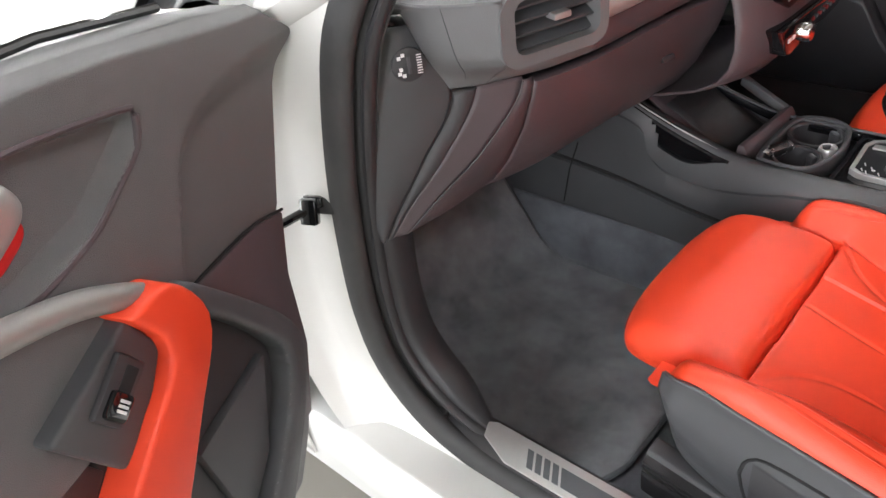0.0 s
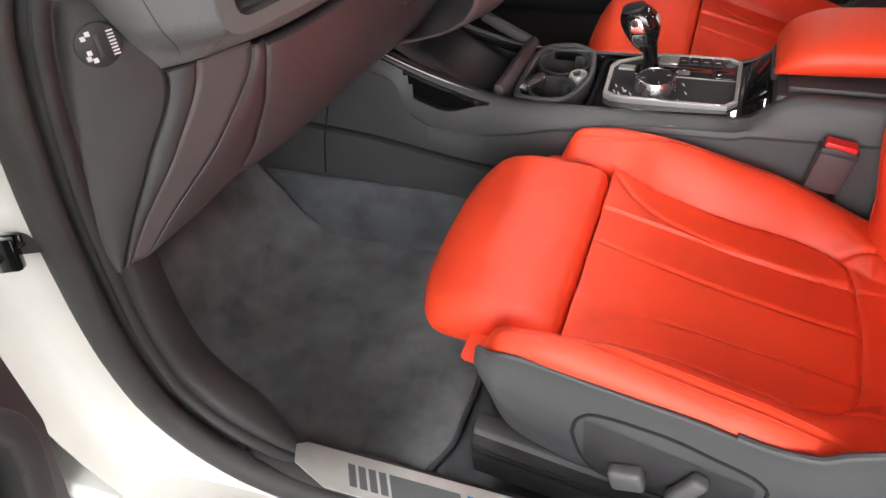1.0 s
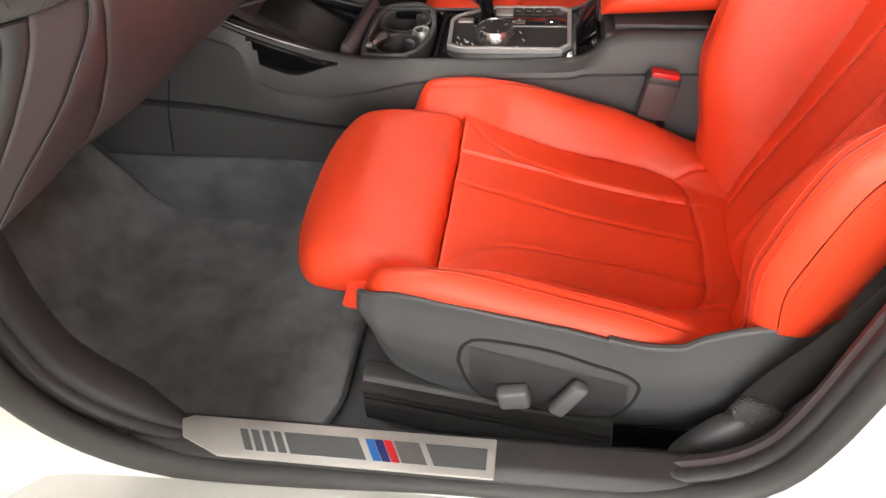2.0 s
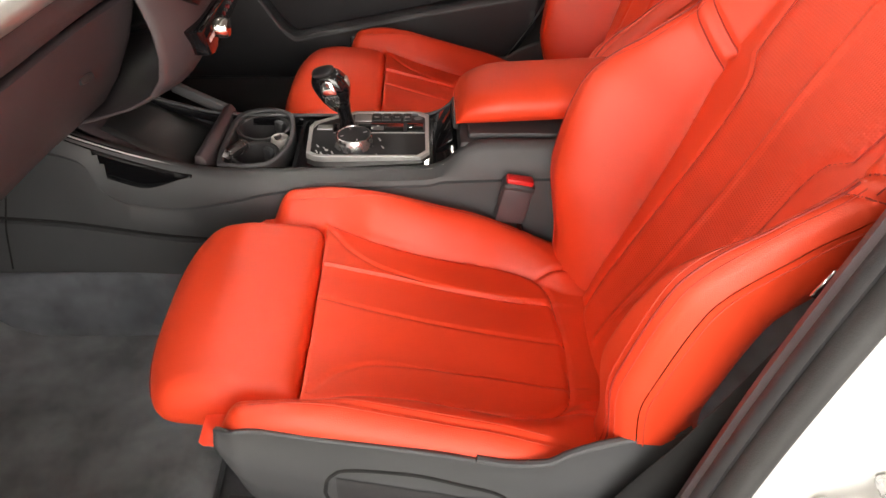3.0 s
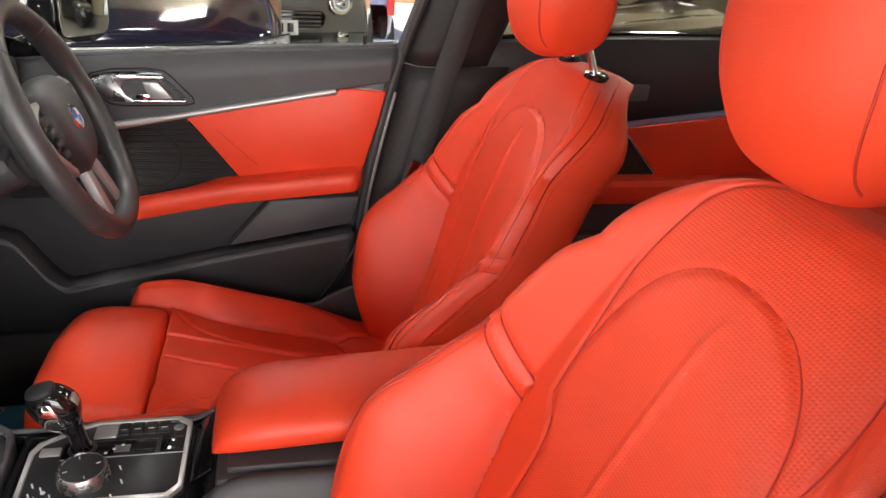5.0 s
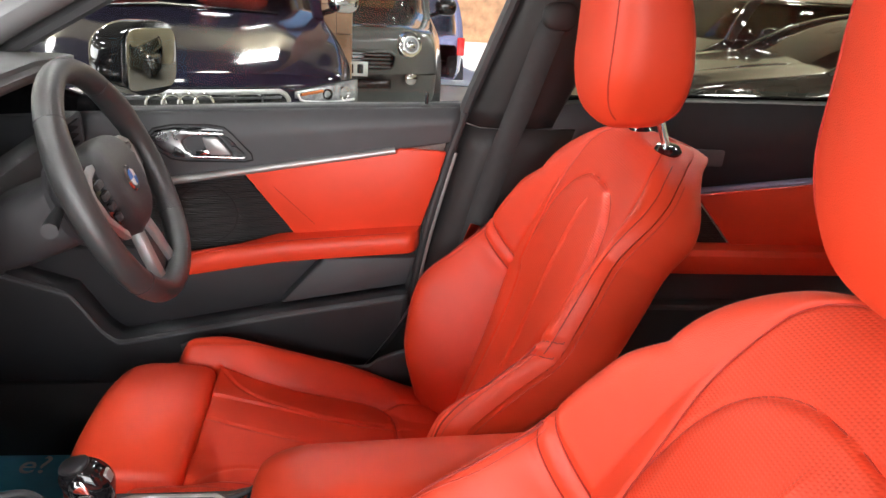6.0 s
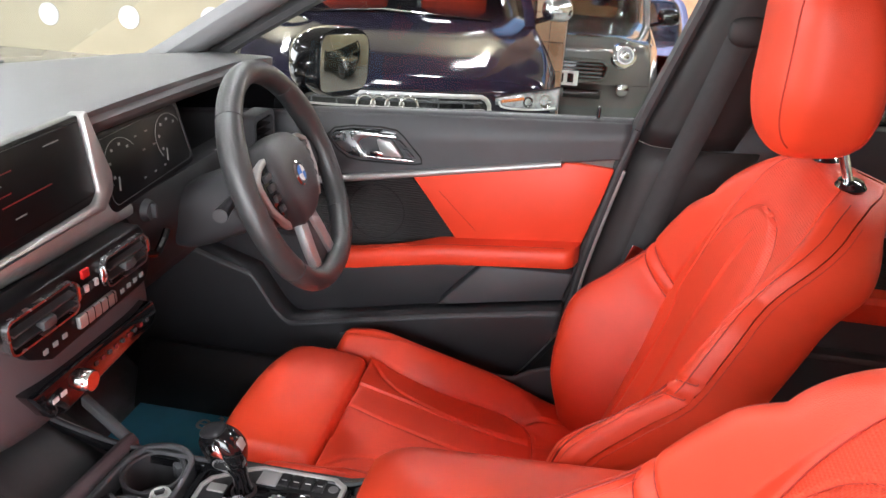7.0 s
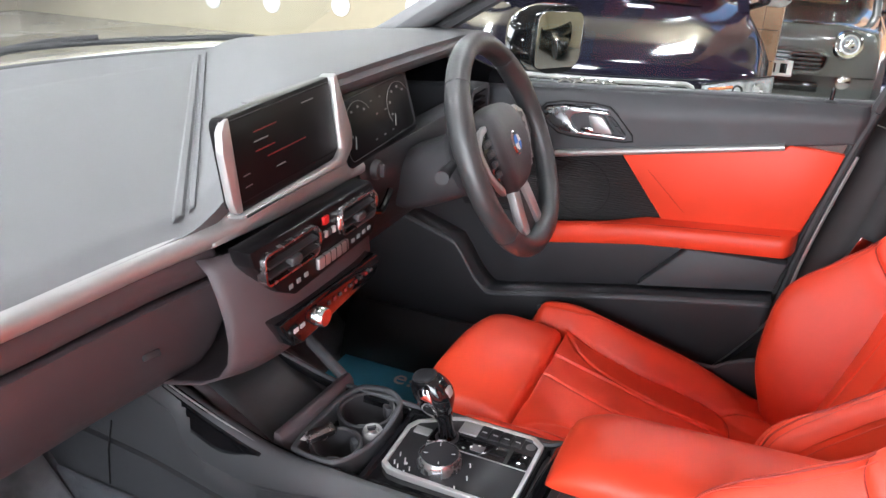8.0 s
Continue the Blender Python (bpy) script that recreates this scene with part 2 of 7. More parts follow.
def rrect(w, h, r, n=5):
    """Rounded rectangle outline, centred."""
    pts = []
    for cx, cy, a0 in ((w / 2 - r, h / 2 - r, 0), (-w / 2 + r, h / 2 - r, 90), (-w / 2 + r, -h / 2 + r, 180), (w / 2 - r, -h / 2 + r, 270)):
        for k in range(n + 1):
            a = radians(a0 + 90 * k / n)
            pts.append((cx + r * math.cos(a), cy + r * math.sin(a)))
    return pts


def ring_plate(outer, inner, axis, a, b):
    """A frame between two outlines of equal count, extruded."""
    def place(p, h):
        return {"x": (h, p[0], p[1]), "y": (p[0], h, p[1]), "z": (p[0], p[1], h)}[axis]
    rows = [[place(p, a) for p in outer], [place(p, b) for p in outer], [place(p, b) for p in inner], [place(p, a) for p in inner], [place(p, a) for p in outer]]
    bm = rows_mesh(rows, wrap=True)
    bmesh.ops.remove_doubles(bm, verts=bm.verts[:], dist=1e-6)
    bmesh.ops.recalc_face_normals(bm, faces=bm.faces[:])
    return bm


LOCAL = set()


def thing(name, m, label, category, group="", local=False):
    """A top-level Empty. Its parts are given in world coordinates, or with local in its own."""
    ob = new(name)
    ob.matrix_basis = m if isinstance(m, Matrix) else Matrix.Translation(m)
    ob.empty_display_size = 0.05
    if local:
        LOCAL.add(ob.name)
    return tagged(ob, label, category, group)


def part(name, bm, material, parent=None, label="", smooth=40, solid=0.0, bevel=0.0, sub=0):
    me = bpy.data.meshes.new(name)
    bm.to_mesh(me)
    bm.free()
    me.materials.append(material)
    if smooth:
        me.polygons.foreach_set("use_smooth", [True] * len(me.polygons))
        me.set_sharp_from_angle(angle=radians(smooth))
    ob = new(name, me)
    if solid:
        s = ob.modifiers.new("thickness", "SOLIDIFY")
        s.thickness, s.offset = solid, -1
    if bevel:
        v = ob.modifiers.new("edges", "BEVEL")
        v.width, v.segments, v.limit_method, v.angle_limit = bevel, 2, "ANGLE", radians(35)
    if sub:
        v = ob.modifiers.new("smooth", "SUBSURF")
        v.levels = v.render_levels = sub
    if parent:
        ob.parent = parent
        if parent.data is None and parent.name not in LOCAL:
            ob.matrix_parent_inverse = parent.matrix_basis.inverted()
    if label:
        ob["label"] = label
    return ob


def setting(name, bm, material, label, category="", smooth=40, **kw):
    ob = part(name, bm, material, None, "", smooth, **kw)
    return tagged(ob, label, category or name.split("_")[0], kind="structure")

# ---- showroom ----
floor_m = mat("polished_concrete_floor", (0.30, 0.285, 0.255), 0.16, vary=0.22, vscale=0.9, grain=0.03, scale=60)
wall_m = mat("olive_cream_wall_paint", (0.44, 0.39, 0.27), 0.7, vary=0.06, vscale=1.2, grain=0.05, scale=120)
ceil_m = mat("dark_ceiling_paint", (0.12, 0.112, 0.10), 0.8, vary=0.08, vscale=0.8)
tile_m = mat("brown_glazed_tile", (0.36, 0.22, 0.13), 0.28, vary=0.25, vscale=5)
grout_m = mat("dark_grout", (0.10, 0.085, 0.07), 0.9)
tube_m = mat("lit_tube", (0.9, 0.9, 0.9), 0.5, emit=(1.0, 0.98, 0.94), watt=62.0)
yard_m = mat("sunlit_yard_paving", (0.74, 0.72, 0.67), 0.8, vary=0.15, vscale=2)
brick_m = mat("orange_brick_render", (0.55, 0.30, 0.16), 0.8, vary=0.3, vscale=4)

def yard_z(x):
    """The yard outside the doorway falls away from the showroom floor."""
    return -0.78 * sstep(7.9, 13.0, x)


setting("ground", rows_mesh([[(x, y, yard_z(x)) for y in np.linspace(-45, 45, 19)] for x in [-40, -20, 0, 7.6] + list(np.linspace(7.9, 13.0, 14)) + [20, 45]]), floor_m, "polished grey-brown showroom floor")
# unseen wall, its opening made for the added front lamp
for k, (x0, x1, z0, z1) in enumerate(((-6.2, -4.2, 0, 3.6), (5.2, 7.9, 0, 3.6), (-4.2, 5.2, 3.3, 3.6), (-4.2, 5.2, 0, 0.5))):
    setting("wall_north_%d" % (k + 1), slab(x0, x1, 11.0, 11.3, z0, z1), wall_m, "cream wall round an added, unseen opening", "wall")
setting("wall_south", slab(-6.2, 7.9, -8.3, -8.0, 0, 3.6), wall_m, "plain cream showroom wall", "wall")
for k, (y0, y1, z0) in enumerate(((-8.0, -2.3, 0), (2.6, 11.0, 0), (-2.3, 2.6, 3.0))):
    setting("wall_east_%d" % (k + 1), slab(7.6, 7.9, y0, y1, z0, 3.6), wall_m, "cream wall beside the open showroom doorway", "wall")
for k, (y0, y1, z0) in enumerate(((-8.0, -3.4, 0), (4.6, 11.0, 0), (-3.4, 4.6, 3.2))):
    setting("wall_west_%d" % (k + 1), slab(-6.3, -6.0, y0, y1, z0, 3.6), wall_m, "cream wall beside a wide vehicle doorway", "wall")
setting("ceiling", slab(-6.3, 7.9, -8.3, 11.3, 3.6, 3.8), ceil_m, "dark painted showroom ceiling")

for ix, x in enumerate((-3.2, -0.6, 2.0, 4.6, 7.2)):
    for y in (-5.4, -2.4, 0.6, 3.6, 6.6):
        fx = thing("ceiling_light", (x, y, 3.6), "white twin panel ceiling light, lit", "ceiling light", "showroom ceiling lights")
        part("housing", slab(x - 0.32, x + 0.32, y - 0.19, y + 0.19, 3.56, 3.597, 0.006), white_paint, fx)
        for dx in (-0.17, 0.17):
            part("panel", slab(x + dx - 0.11, x + dx + 0.11, y - 0.15, y + 0.15, 3.545, 3.558, 0.004), tube_m, fx, "lit white light panel")


# ---- the body of the car round the open front door ----
body = thing("hatchback_car", (0, 0, 0.2), "white hatchback body with its front passenger door open", "car")


def side_x(z):
    return -0.715 + 0.20 * max(0.0, z - 0.98)


CONTOUR = [(0.10, 1.33), (0.24, 1.22), (0.36, 1.12), (0.445, 1.02), (0.495, 0.88), (0.520, 0.74), (0.528, 0.60), (0.517, 0.51), (0.47, 0.435), (0.40, 0.395), (0.30, 0.378),
           (0.10, 0.372), (-0.08, 0.373), (-0.21, 0.380), (-0.292, 0.405), (-0.338, 0.452), (-0.362, 0.52), (-0.378, 0.60), (-0.398, 0.70), (-0.432, 0.84), (-0.485, 1.02), (-0.555, 1.20), (-0.605, 1.33)]


def dense(pts, n):
    """n points evenly along a smooth curve through pts."""
    d = [0.0]
    for a, b in zip(pts, pts[1:]):
        d.append(d[-1] + math.dist(a, b))
    dims = range(len(pts[0]))
    ks = [[(s, p[i]) for s, p in zip(d, pts)] for i in dims]
    return [tuple(spl(ks[i], d[-1] * k / (n - 1)) for i in dims) for k in range(n)]


RIM = dense(CONTOUR, 120)


def rim_rows(profile):
    """Sweeps a profile of (outward, inward along x) round the door opening."""
    rows = []
    for i, (y, z) in enumerate(RIM):
        a, b = RIM[max(0, i - 2)], RIM[min(len(RIM) - 1, i + 2)]
        ty, tz = b[0] - a[0], b[1] - a[1]
        l = math.hypot(ty, tz)
        ny, nz = -tz / l, ty / l          # away from the opening
        rows.append([(side_x(z) + dx, y + ny * o, z + nz * o) for o, dx in profile])
    return rows


# outward is positive away from the opening
part("door_frame", rows_mesh(rim_rows([(0.010, 0.014), (0.016, 0.0), (0.035, -0.012), (0.085, -0.018), (0.105, -0.024), (0.125, -0.050), (0.135, -0.070)])), white_paint, body, "white painted door aperture")
def seal_rows():
    """The rubber seal, which is wider along the front of the opening."""
    rows = []
    ring = [2 * math.pi * k / 16 for k in range(16)]
    wide = rim_rows([(0.026 + 0.026 * math.cos(a), 0.004 + 0.017 * math.sin(a)) for a in ring])
    slim = rim_rows([(0.004 + 0.013 * math.cos(a), 0.008 + 0.016 * math.sin(a)) for a in ring])
    for w, s, (y, z) in zip(wide, slim, RIM):
        k = sstep(0.0, 0.42, y)
        rows.append([tuple(b + (a - b) * k for a, b in zip(p, q)) for p, q in zip(w, s)])
    return rows


part("door_seal", rows_mesh(seal_rows(), wrap=True), rubber, body, "black rubber door seal")
part("seal_channel", rows_mesh(rim_rows([(-0.014, 0.036), (-0.004, 0.030), (0.012, 0.020), (0.030, 0.012)])), rubber, body, "black channel behind the seal")
part("inner_seal_lip", rows_mesh(rim_rows([(-0.008 + 0.008 * math.cos(a), 0.026 + 0.010 * math.sin(a)) for a in [2 * math.pi * k / 10 for k in range(10)]]), wrap=True), plastic, body)
part("aperture_trim", rows_mesh([r for r, q in zip(rim_rows([(-0.012, 0.032), (-0.016, 0.040), (-0.012, 0.050), (0.0, 0.058), (0.020, 0.064), (0.05, 0.070), (0.10, 0.076), (0.16, 0.08)]), RIM) if q[0] < -0.20 and RIM.index(q) > 40]), plum, body, "dark plastic trim inside the door opening")
# outer skin
part("front_wing", rows_mesh([[(-0.800 - 0.03 * math.sin(math.pi * (z - 0.2) / 0.9), y, z) for z in np.linspace(0.25, 0.98, 14)] for y in np.linspace(0.66, 1.9, 10)]), white_paint, body, solid=0.004)
part("sill_panel", extr([(-0.80, 0.22), (-0.80, 0.335), (-0.79, 0.352), (-0.70, 0.352), (-0.66, 0.30), (-0.66, 0.22)], "y", -0.5, 0.75, 0.004), white_paint, body)
part("rear_quarter", rows_mesh([[(-0.800 + 0.22 * max(0, z - 0.95), y, z) for z in np.linspace(0.25, 1.44, 16)] for y in np.linspace(-0.70, -2.3, 12)]), white_paint, body, solid=0.004)
part("roof", rows_mesh([[(x, y, 1.53 - 0.08 * (abs(x) / 0.62) ** 3 - 0.05 * ((y + 0.8) / 1.1) ** 2) for x in np.linspace(-0.60, 0.60, 20)] for y in np.linspace(0.15, -2.0, 18)]), white_paint, body, solid=0.03)
part("headlining", rows_mesh([[(x, y, 1.495 - 0.06 * (abs(x) / 0.62) ** 3 - 0.05 * ((y + 0.8) / 1.1) ** 2) for x in np.linspace(-0.58, 0.58, 16)] for y in np.linspace(0.12, -1.9, 14)]), headliner, body, "grey fabric headlining")


def bonnet_z(x, y):
    return 1.016 - 0.05 * abs(x) ** 2 - 0.15 * max(0, y - 1.05) - 0.14 * max(0, y - 1.5)




def base_y(x):
    return 1.13 - 0.80 * x * x


def bonnet_edge(x):
    return base_y(x) + 0.185


part("bonnet", rows_mesh([[(x, bonnet_edge(x) + (2.25 - bonnet_edge(x)) * t, bonnet_z(x, bonnet_edge(x) + (2.25 - bonnet_edge(x)) * t)) for x in np.linspace(-0.84, 0.84, 30)] for t in np.linspace(0, 1, 20)]), white_paint, body, "white bonnet beyond the windscreen", solid=0.004)
part("cowl", rows_mesh([[(x, base_y(x) + o, z) for x in np.linspace(-0.74, 0.74, 30)] for o, z in ((-0.05, 1.012), (0.0, 1.018), (0.05, 1.008), (0.09, 0.985), (0.14, 0.962), (0.19, 0.966))]), plastic, body, "black windscreen surround", solid=0.004)
for x0, x1 in ((0.02, 0.66), (-0.62, -0.06)):
    wl = [(x0 + (x1 - x0) * t, base_y(x0 + (x1 - x0) * t) + 0.045 + 0.05 * math.sin(math.pi * t) * 0.5, 1.030 + 0.006 * math.sin(math.pi * t)) for t in np.linspace(0, 1, 20)]
    wp = part("wiper", tube(wl, 0.007, 8), rubber, body, "black windscreen wiper")
    part("wiper_arm", tube(dense([(x0 + 0.04, base_y(x0) + 0.12, 1.000), ((x0 + x1) / 2, base_y((x0 + x1) / 2) + 0.09, 1.040), (x0 + (x1 - x0) * 0.62, wl[12][1], wl[12][2] + 0.012)], 14), lambda t: 0.012 - 0.006 * t, 8), plastic, wp)


def screen_pt(u, v):
    x = (u - 0.5) * (1.40 - 0.22 * v)
    y = base_y(x) + 0.02 - v * (0.95 - 0.25 * (u - 0.5) ** 2 * 4 * 0.8)
    return (x, y, 1.022 + 0.365 * v)


wsg = part("windscreen", surf(screen_pt, 24, 12), glass, body, "clear windscreen glass")
wsg.visible_shadow = False


def pillar_a(sgn):
    """Front roof pillar, inside trim."""
    p = [(sgn * 0.715, 0.62, 0.99), (sgn * 0.70, 0.48, 1.06), (sgn * 0.672, 0.30, 1.165), (sgn * 0.635, 0.10, 1.27), (sgn * 0.59, -0.12, 1.35)]
    return dense(p, 24)


for sgn in (-1, 1):
    part("front_pillar", tube(pillar_a(sgn)[:24 if sgn > 0 else 12], lambda t: 0.050 - 0.012 * t, 12, flat=0.62), pillar_grey if sgn > 0 else white_paint, body, "grey trimmed windscreen pillar" if sgn > 0 else "")
    if sgn > 0:
        part("pillar_seal", tube([(x + sgn * 0.030, y - 0.030, z - 0.028) for x, y, z in pillar_a(sgn)], 0.016, 8), rubber, body, "black window seal")

# unseen rear end, added to shut stray light out of the cabin
part("tailgate", rows_mesh([[(x, -2.26 + 0.10 * max(0, z - 0.9), z) for x in np.linspace(-0.78, 0.78, 14)] for z in np.linspace(0.25, 1.02, 10)]), white_paint, body, "white tailgate", solid=0.02)
part("rear_window", rows_mesh([[(x * (1 - 0.25 * (z - 1.02)), -2.25 + 0.75 * (z - 1.02), z) for x in np.linspace(-0.74, 0.74, 10)] for z in np.linspace(1.02, 1.46, 6)]), tinted, body, "tinted rear window")
part("far_kick_panel", slab(0.700, 0.722, 0.585, 1.03, 0.24, 0.96, 0.004), plastic, body)
part("near_kick_panel", slab(-0.722, -0.700, 0.66, 1.03, 0.24, 0.96, 0.004), plastic, body)
part("bulkhead", slab(-0.70, 0.74, 1.015, 1.045, 0.55, 0.985), plastic, body, "black bulkhead")
# floor, tunnel, bulkhead
part("floor_pan", slab(-0.70, 0.76, -1.9, 0.98, 0.235, 0.262), carpet, body, "black carpeted floor")
def toe_z(y):
    return 0.262 + spl([(0.58, 0.0), (0.64, 0.020), (0.70, 0.095), (0.76, 0.175), (0.86, 0.30), (0.98, 0.43)], y)


part("toe_board", rows_mesh([[(x, y, toe_z(y) + 0.002) for x in np.linspace(-0.68, 0.72, 12)] for y in np.linspace(0.59, 1.02, 24)]), carpet, body, "carpeted bulkhead", solid=0.01)
def kick_rows():
    prof = [(-0.012, 0.030), (-0.020, 0.046), (-0.022, 0.064), (-0.014, 0.082), (0.004, 0.094), (0.05, 0.102), (0.13, 0.11)]
    out = []
    for row, (y, z) in zip(rim_rows(prof), RIM):
        if z < 0.76 and y > 0.33:
            k = 1.0 if z > 0.5 else 0.15 + 0.85 * sstep(0.33, 0.46, y)      # runs out along the sill
            out.append([tuple(b + (c - b) * k for b, c in zip(row[0], q)) for q in row])
    return out


part("kick_trim", rows_mesh(kick_rows()), plastic, body, "dark kick panel trim", solid=0.004)
part("inner_sill", extr([(-0.640, 0.262), (-0.646, 0.350), (-0.653, 0.388), (-0.664, 0.4015), (-0.700, 0.398), (-0.712, 0.385), (-0.70, 0.28)], "y", -0.26, 0.425, 0.004), plastic, body, "black plastic sill trim")
part("sill_front_cap", extr([(-0.636, 0.27), (-0.640, 0.36), (-0.650, 0.394), (-0.666, 0.406), (-0.705, 0.403), (-0.708, 0.30)], "y", 0.427, 0.50, 0.004), plastic, body)
plate = part("tread_plate", extr([(-0.722, 0.30), (-0.700, 0.352), (-0.676, 0.362), (-0.669, 0.348), (-0.669, -0.03), (-0.722, -0.03)], "z", 0.4035, 0.4085, 0.002), plate_m, body, "brushed aluminium sill tread plate")
for k in range(4):
    part("slanted_mark", extr([(-0.712, 0.268 - k * 0.014), (-0.684, 0.284 - k * 0.014), (-0.684, 0.274 - k * 0.014), (-0.712, 0.258 - k * 0.014)], "z", 0.4086, 0.4094), tread_grey, plate)
part("plate_stripe", extr([(-0.712, 0.212), (-0.684, 0.228), (-0.684, 0.136), (-0.712, 0.120)], "z", 0.4086, 0.4094), tread_grey, plate)
for k, mm in enumerate((blue_print, navy_print, red_print)):
    part("coloured_bar", extr([(-0.712, 0.112 - k * 0.011), (-0.684, 0.127 - k * 0.011), (-0.684, 0.117 - k * 0.011), (-0.712, 0.102 - k * 0.011)], "z", 0.4086, 0.4098), mm, plate)
part("grey_bar", extr([(-0.712, 0.078), (-0.684, 0.092), (-0.684, 0.062), (-0.712, 0.048)], "z", 0.4086, 0.4098), ink_grey, plate)
part("plate_stripe", extr([(-0.712, 0.040), (-0.684, 0.054), (-0.684, -0.02), (-0.712, -0.02)], "z", 0.4086, 0.4094), tread_grey, plate)

# far side: centre pillar and sill
def bp_front(z):
    return lin([(0.30, -0.30), (0.40, -0.33), (0.51, -0.41), (0.60, -0.425), (0.97, -0.515), (1.234, -0.60), (1.36, -0.64)], z)


part("centre_pillar", rows_mesh([[(0.735 - t * 0.05 - 0.20 * max(0, z - 1.0), bp_front(z) + 0.03 - w, z) for w, t in ((-0.012, -0.02), (0.0, 0.3), (0.02, 0.85), (0.05, 1.0), (0.15, 0.9), (0.22, 0.6), (0.24, -0.2))] for z in np.linspace(0.30, 0.975, 14)]), pillar_m, body, "dark centre pillar trim", solid=0.004, smooth=75)
part("upper_centre_pillar", rows_mesh([[(0.735 - t * 0.055 - 0.20 * max(0, z - 1.0), bp_front(z) + 0.03 - w, z) for w, t in ((-0.012, -0.02), (0.0, 0.3), (0.02, 0.85), (0.05, 1.0), (0.13, 0.9), (0.17, 0.6), (0.19, -0.2))] for z in np.linspace(0.978, 1.37, 12)]), pillar_m, body, "dark upper pillar trim", solid=0.004, smooth=75)
part("far_door_seal", tube([(0.722 - 0.20 * max(0, z - 1.0), bp_front(z) + 0.045, z) for z in np.linspace(0.34, 1.36, 30)], 0.013, 8), rubber, body, "black rubber door seal")
part("far_sill", rows_mesh([[(x, y, z) for x, z in ((0.58, 0.262), (0.62, 0.36), (0.66, 0.395), (0.70, 0.39), (0.73, 0.36), (0.74, 0.24))] for y in np.linspace(0.58, -2.1, 30)]), plastic, body, "black plastic sill trim", solid=0.004)
def skin_top(y):
    return 0.955 if y < 0.9 else min(0.955, bonnet_z(0.84, max(1.0, y)) - 0.012)


part("far_skin", rows_mesh([[(0.855 - 0.02 * ((z - 0.6) / 0.4) ** 2, y, z) for z in np.linspace(0.25, skin_top(y), 10)] for y in np.linspace(2.2, -2.2, 30)]), white_paint, body, solid=0.004)
# near side centre pillar
part("near_centre_pillar", rows_mesh([[(side_x(z) + dx, lin([(0.30, -0.26), (0.42, -0.285), (0.48, -0.335), (0.69, -0.40), (1.02, -0.50), (1.3, -0.61), (1.45, -0.67)], z) - w, z) for dx, w in ((0.03, 0.03), (0.06, 0.045), (0.080, 0.08), (0.085, 0.16), (0.06, 0.22), (-0.085, 0.24), (-0.088, 0.10))] for z in np.linspace(0.34, 1.40, 20)]), plum, body, solid=0.004)
striker = part("door_striker", tube(dense([(-0.738, -0.445, 0.64), (-0.765, -0.450, 0.645), (-0.772, -0.465, 0.655), (-0.772, -0.485, 0.67), (-0.738, -0.49, 0.675)], 20), 0.008, 8), alu, body, "steel door striker loop")

for k in range(2):
    yy, zz = -0.478 - 0.008 * k, 0.585 - 0.042 * k
    st = part("warning_sticker", moved(lathe([(0.017, 0), (0.017, 0.0006), (0.0135, 0.0006), (0.0135, 0.0)], 24), Matrix.Translation((-0.742, yy, zz)) @ pose(0, 0, 0, 0, -90, 0)), red_print, body, "round red warning symbol")

for sx in (-1, 1):
    for wy in (1.42, -1.25):
        wm = Matrix.Translation((sx * 0.70, wy, 0.315 - sx * 0.70 * math.tan(radians(3.0)))) @ pose(0, 0, 0, 0, 90, 0)
        wh = part("road_wheel", moved(lathe([(0.0, 0.09), (0.06, 0.095), (0.20, 0.085), (0.225, 0.10), (0.225, -0.10), (0.0, -0.10)], 40), wm), satin, body, "alloy road wheel")
        part("tyre", moved(lathe([(0.222, 0.10), (0.26, 0.112), (0.305, 0.105), (0.315, 0.08), (0.315, -0.08), (0.305, -0.105), (0.26, -0.112), (0.222, -0.10)], 40), wm), rubber, wh, "black tyre")

# ---- seats ----
def near_seam(lines):
    """Distance from a point to the nearest of several drawn lines."""
    pts = np.array([p for line in lines for p in dense(line, 120)])
    return lambda x, y: float(np.sqrt(((pts - (x, y)) ** 2).sum(axis=1).min()))


def crease(d, w, depth):
    return -depth * math.exp(-(d / w) ** 2)


def both(line):
    return [line, [(-x, y) for x, y in line]]


def bolster_edge(y):
    """Half width of the flat middle of the cushion."""
    return spl([(-0.40, 0.100), (-0.31, 0.108), (-0.26, 0.140), (-0.20, 0.152), (-0.10, 0.150), (-0.02, 0.158), (0.05, 0.178), (0.16, 0.180)], y)


def cushion_top(x, y, outer=0):
    """Height of the seat cushion, seat-centred x."""
    zc = spl([(-0.40, 0.452), (-0.30, 0.462), (-0.15, 0.492), (0.0, 0.532), (0.06, 0.546), (0.2, 0.55)], y)
    ax = abs(x)
    rise = spl([(-0.40, 0.012), (-0.32, 0.024), (-0.24, 0.044), (-0.16, 0.058), (-0.06, 0.060), (0.05, 0.050), (0.11, 0.042), (0.16, 0.026)], y)
    if x * outer > 0:
        rise *= 0.80 + 0.20 * sstep(-0.06, 0.08, y)
    k = min(1.0, max(0.0, (ax - bolster_edge(y)) / 0.052))
    z = zc + rise * math.sin(math.pi / 2 * k) - 0.008 * sstep(0.0, 0.12, 0.12 - ax) + 0.005 * math.cos(ax / 0.085 * math.pi) * (ax < 0.085) * sstep(-0.33, -0.28, y)
    if y > 0.052:
        z -= 0.11 * sstep(0.052, 0.068, y) * (1 - sstep(0.158, 0.178, ax))
    return z


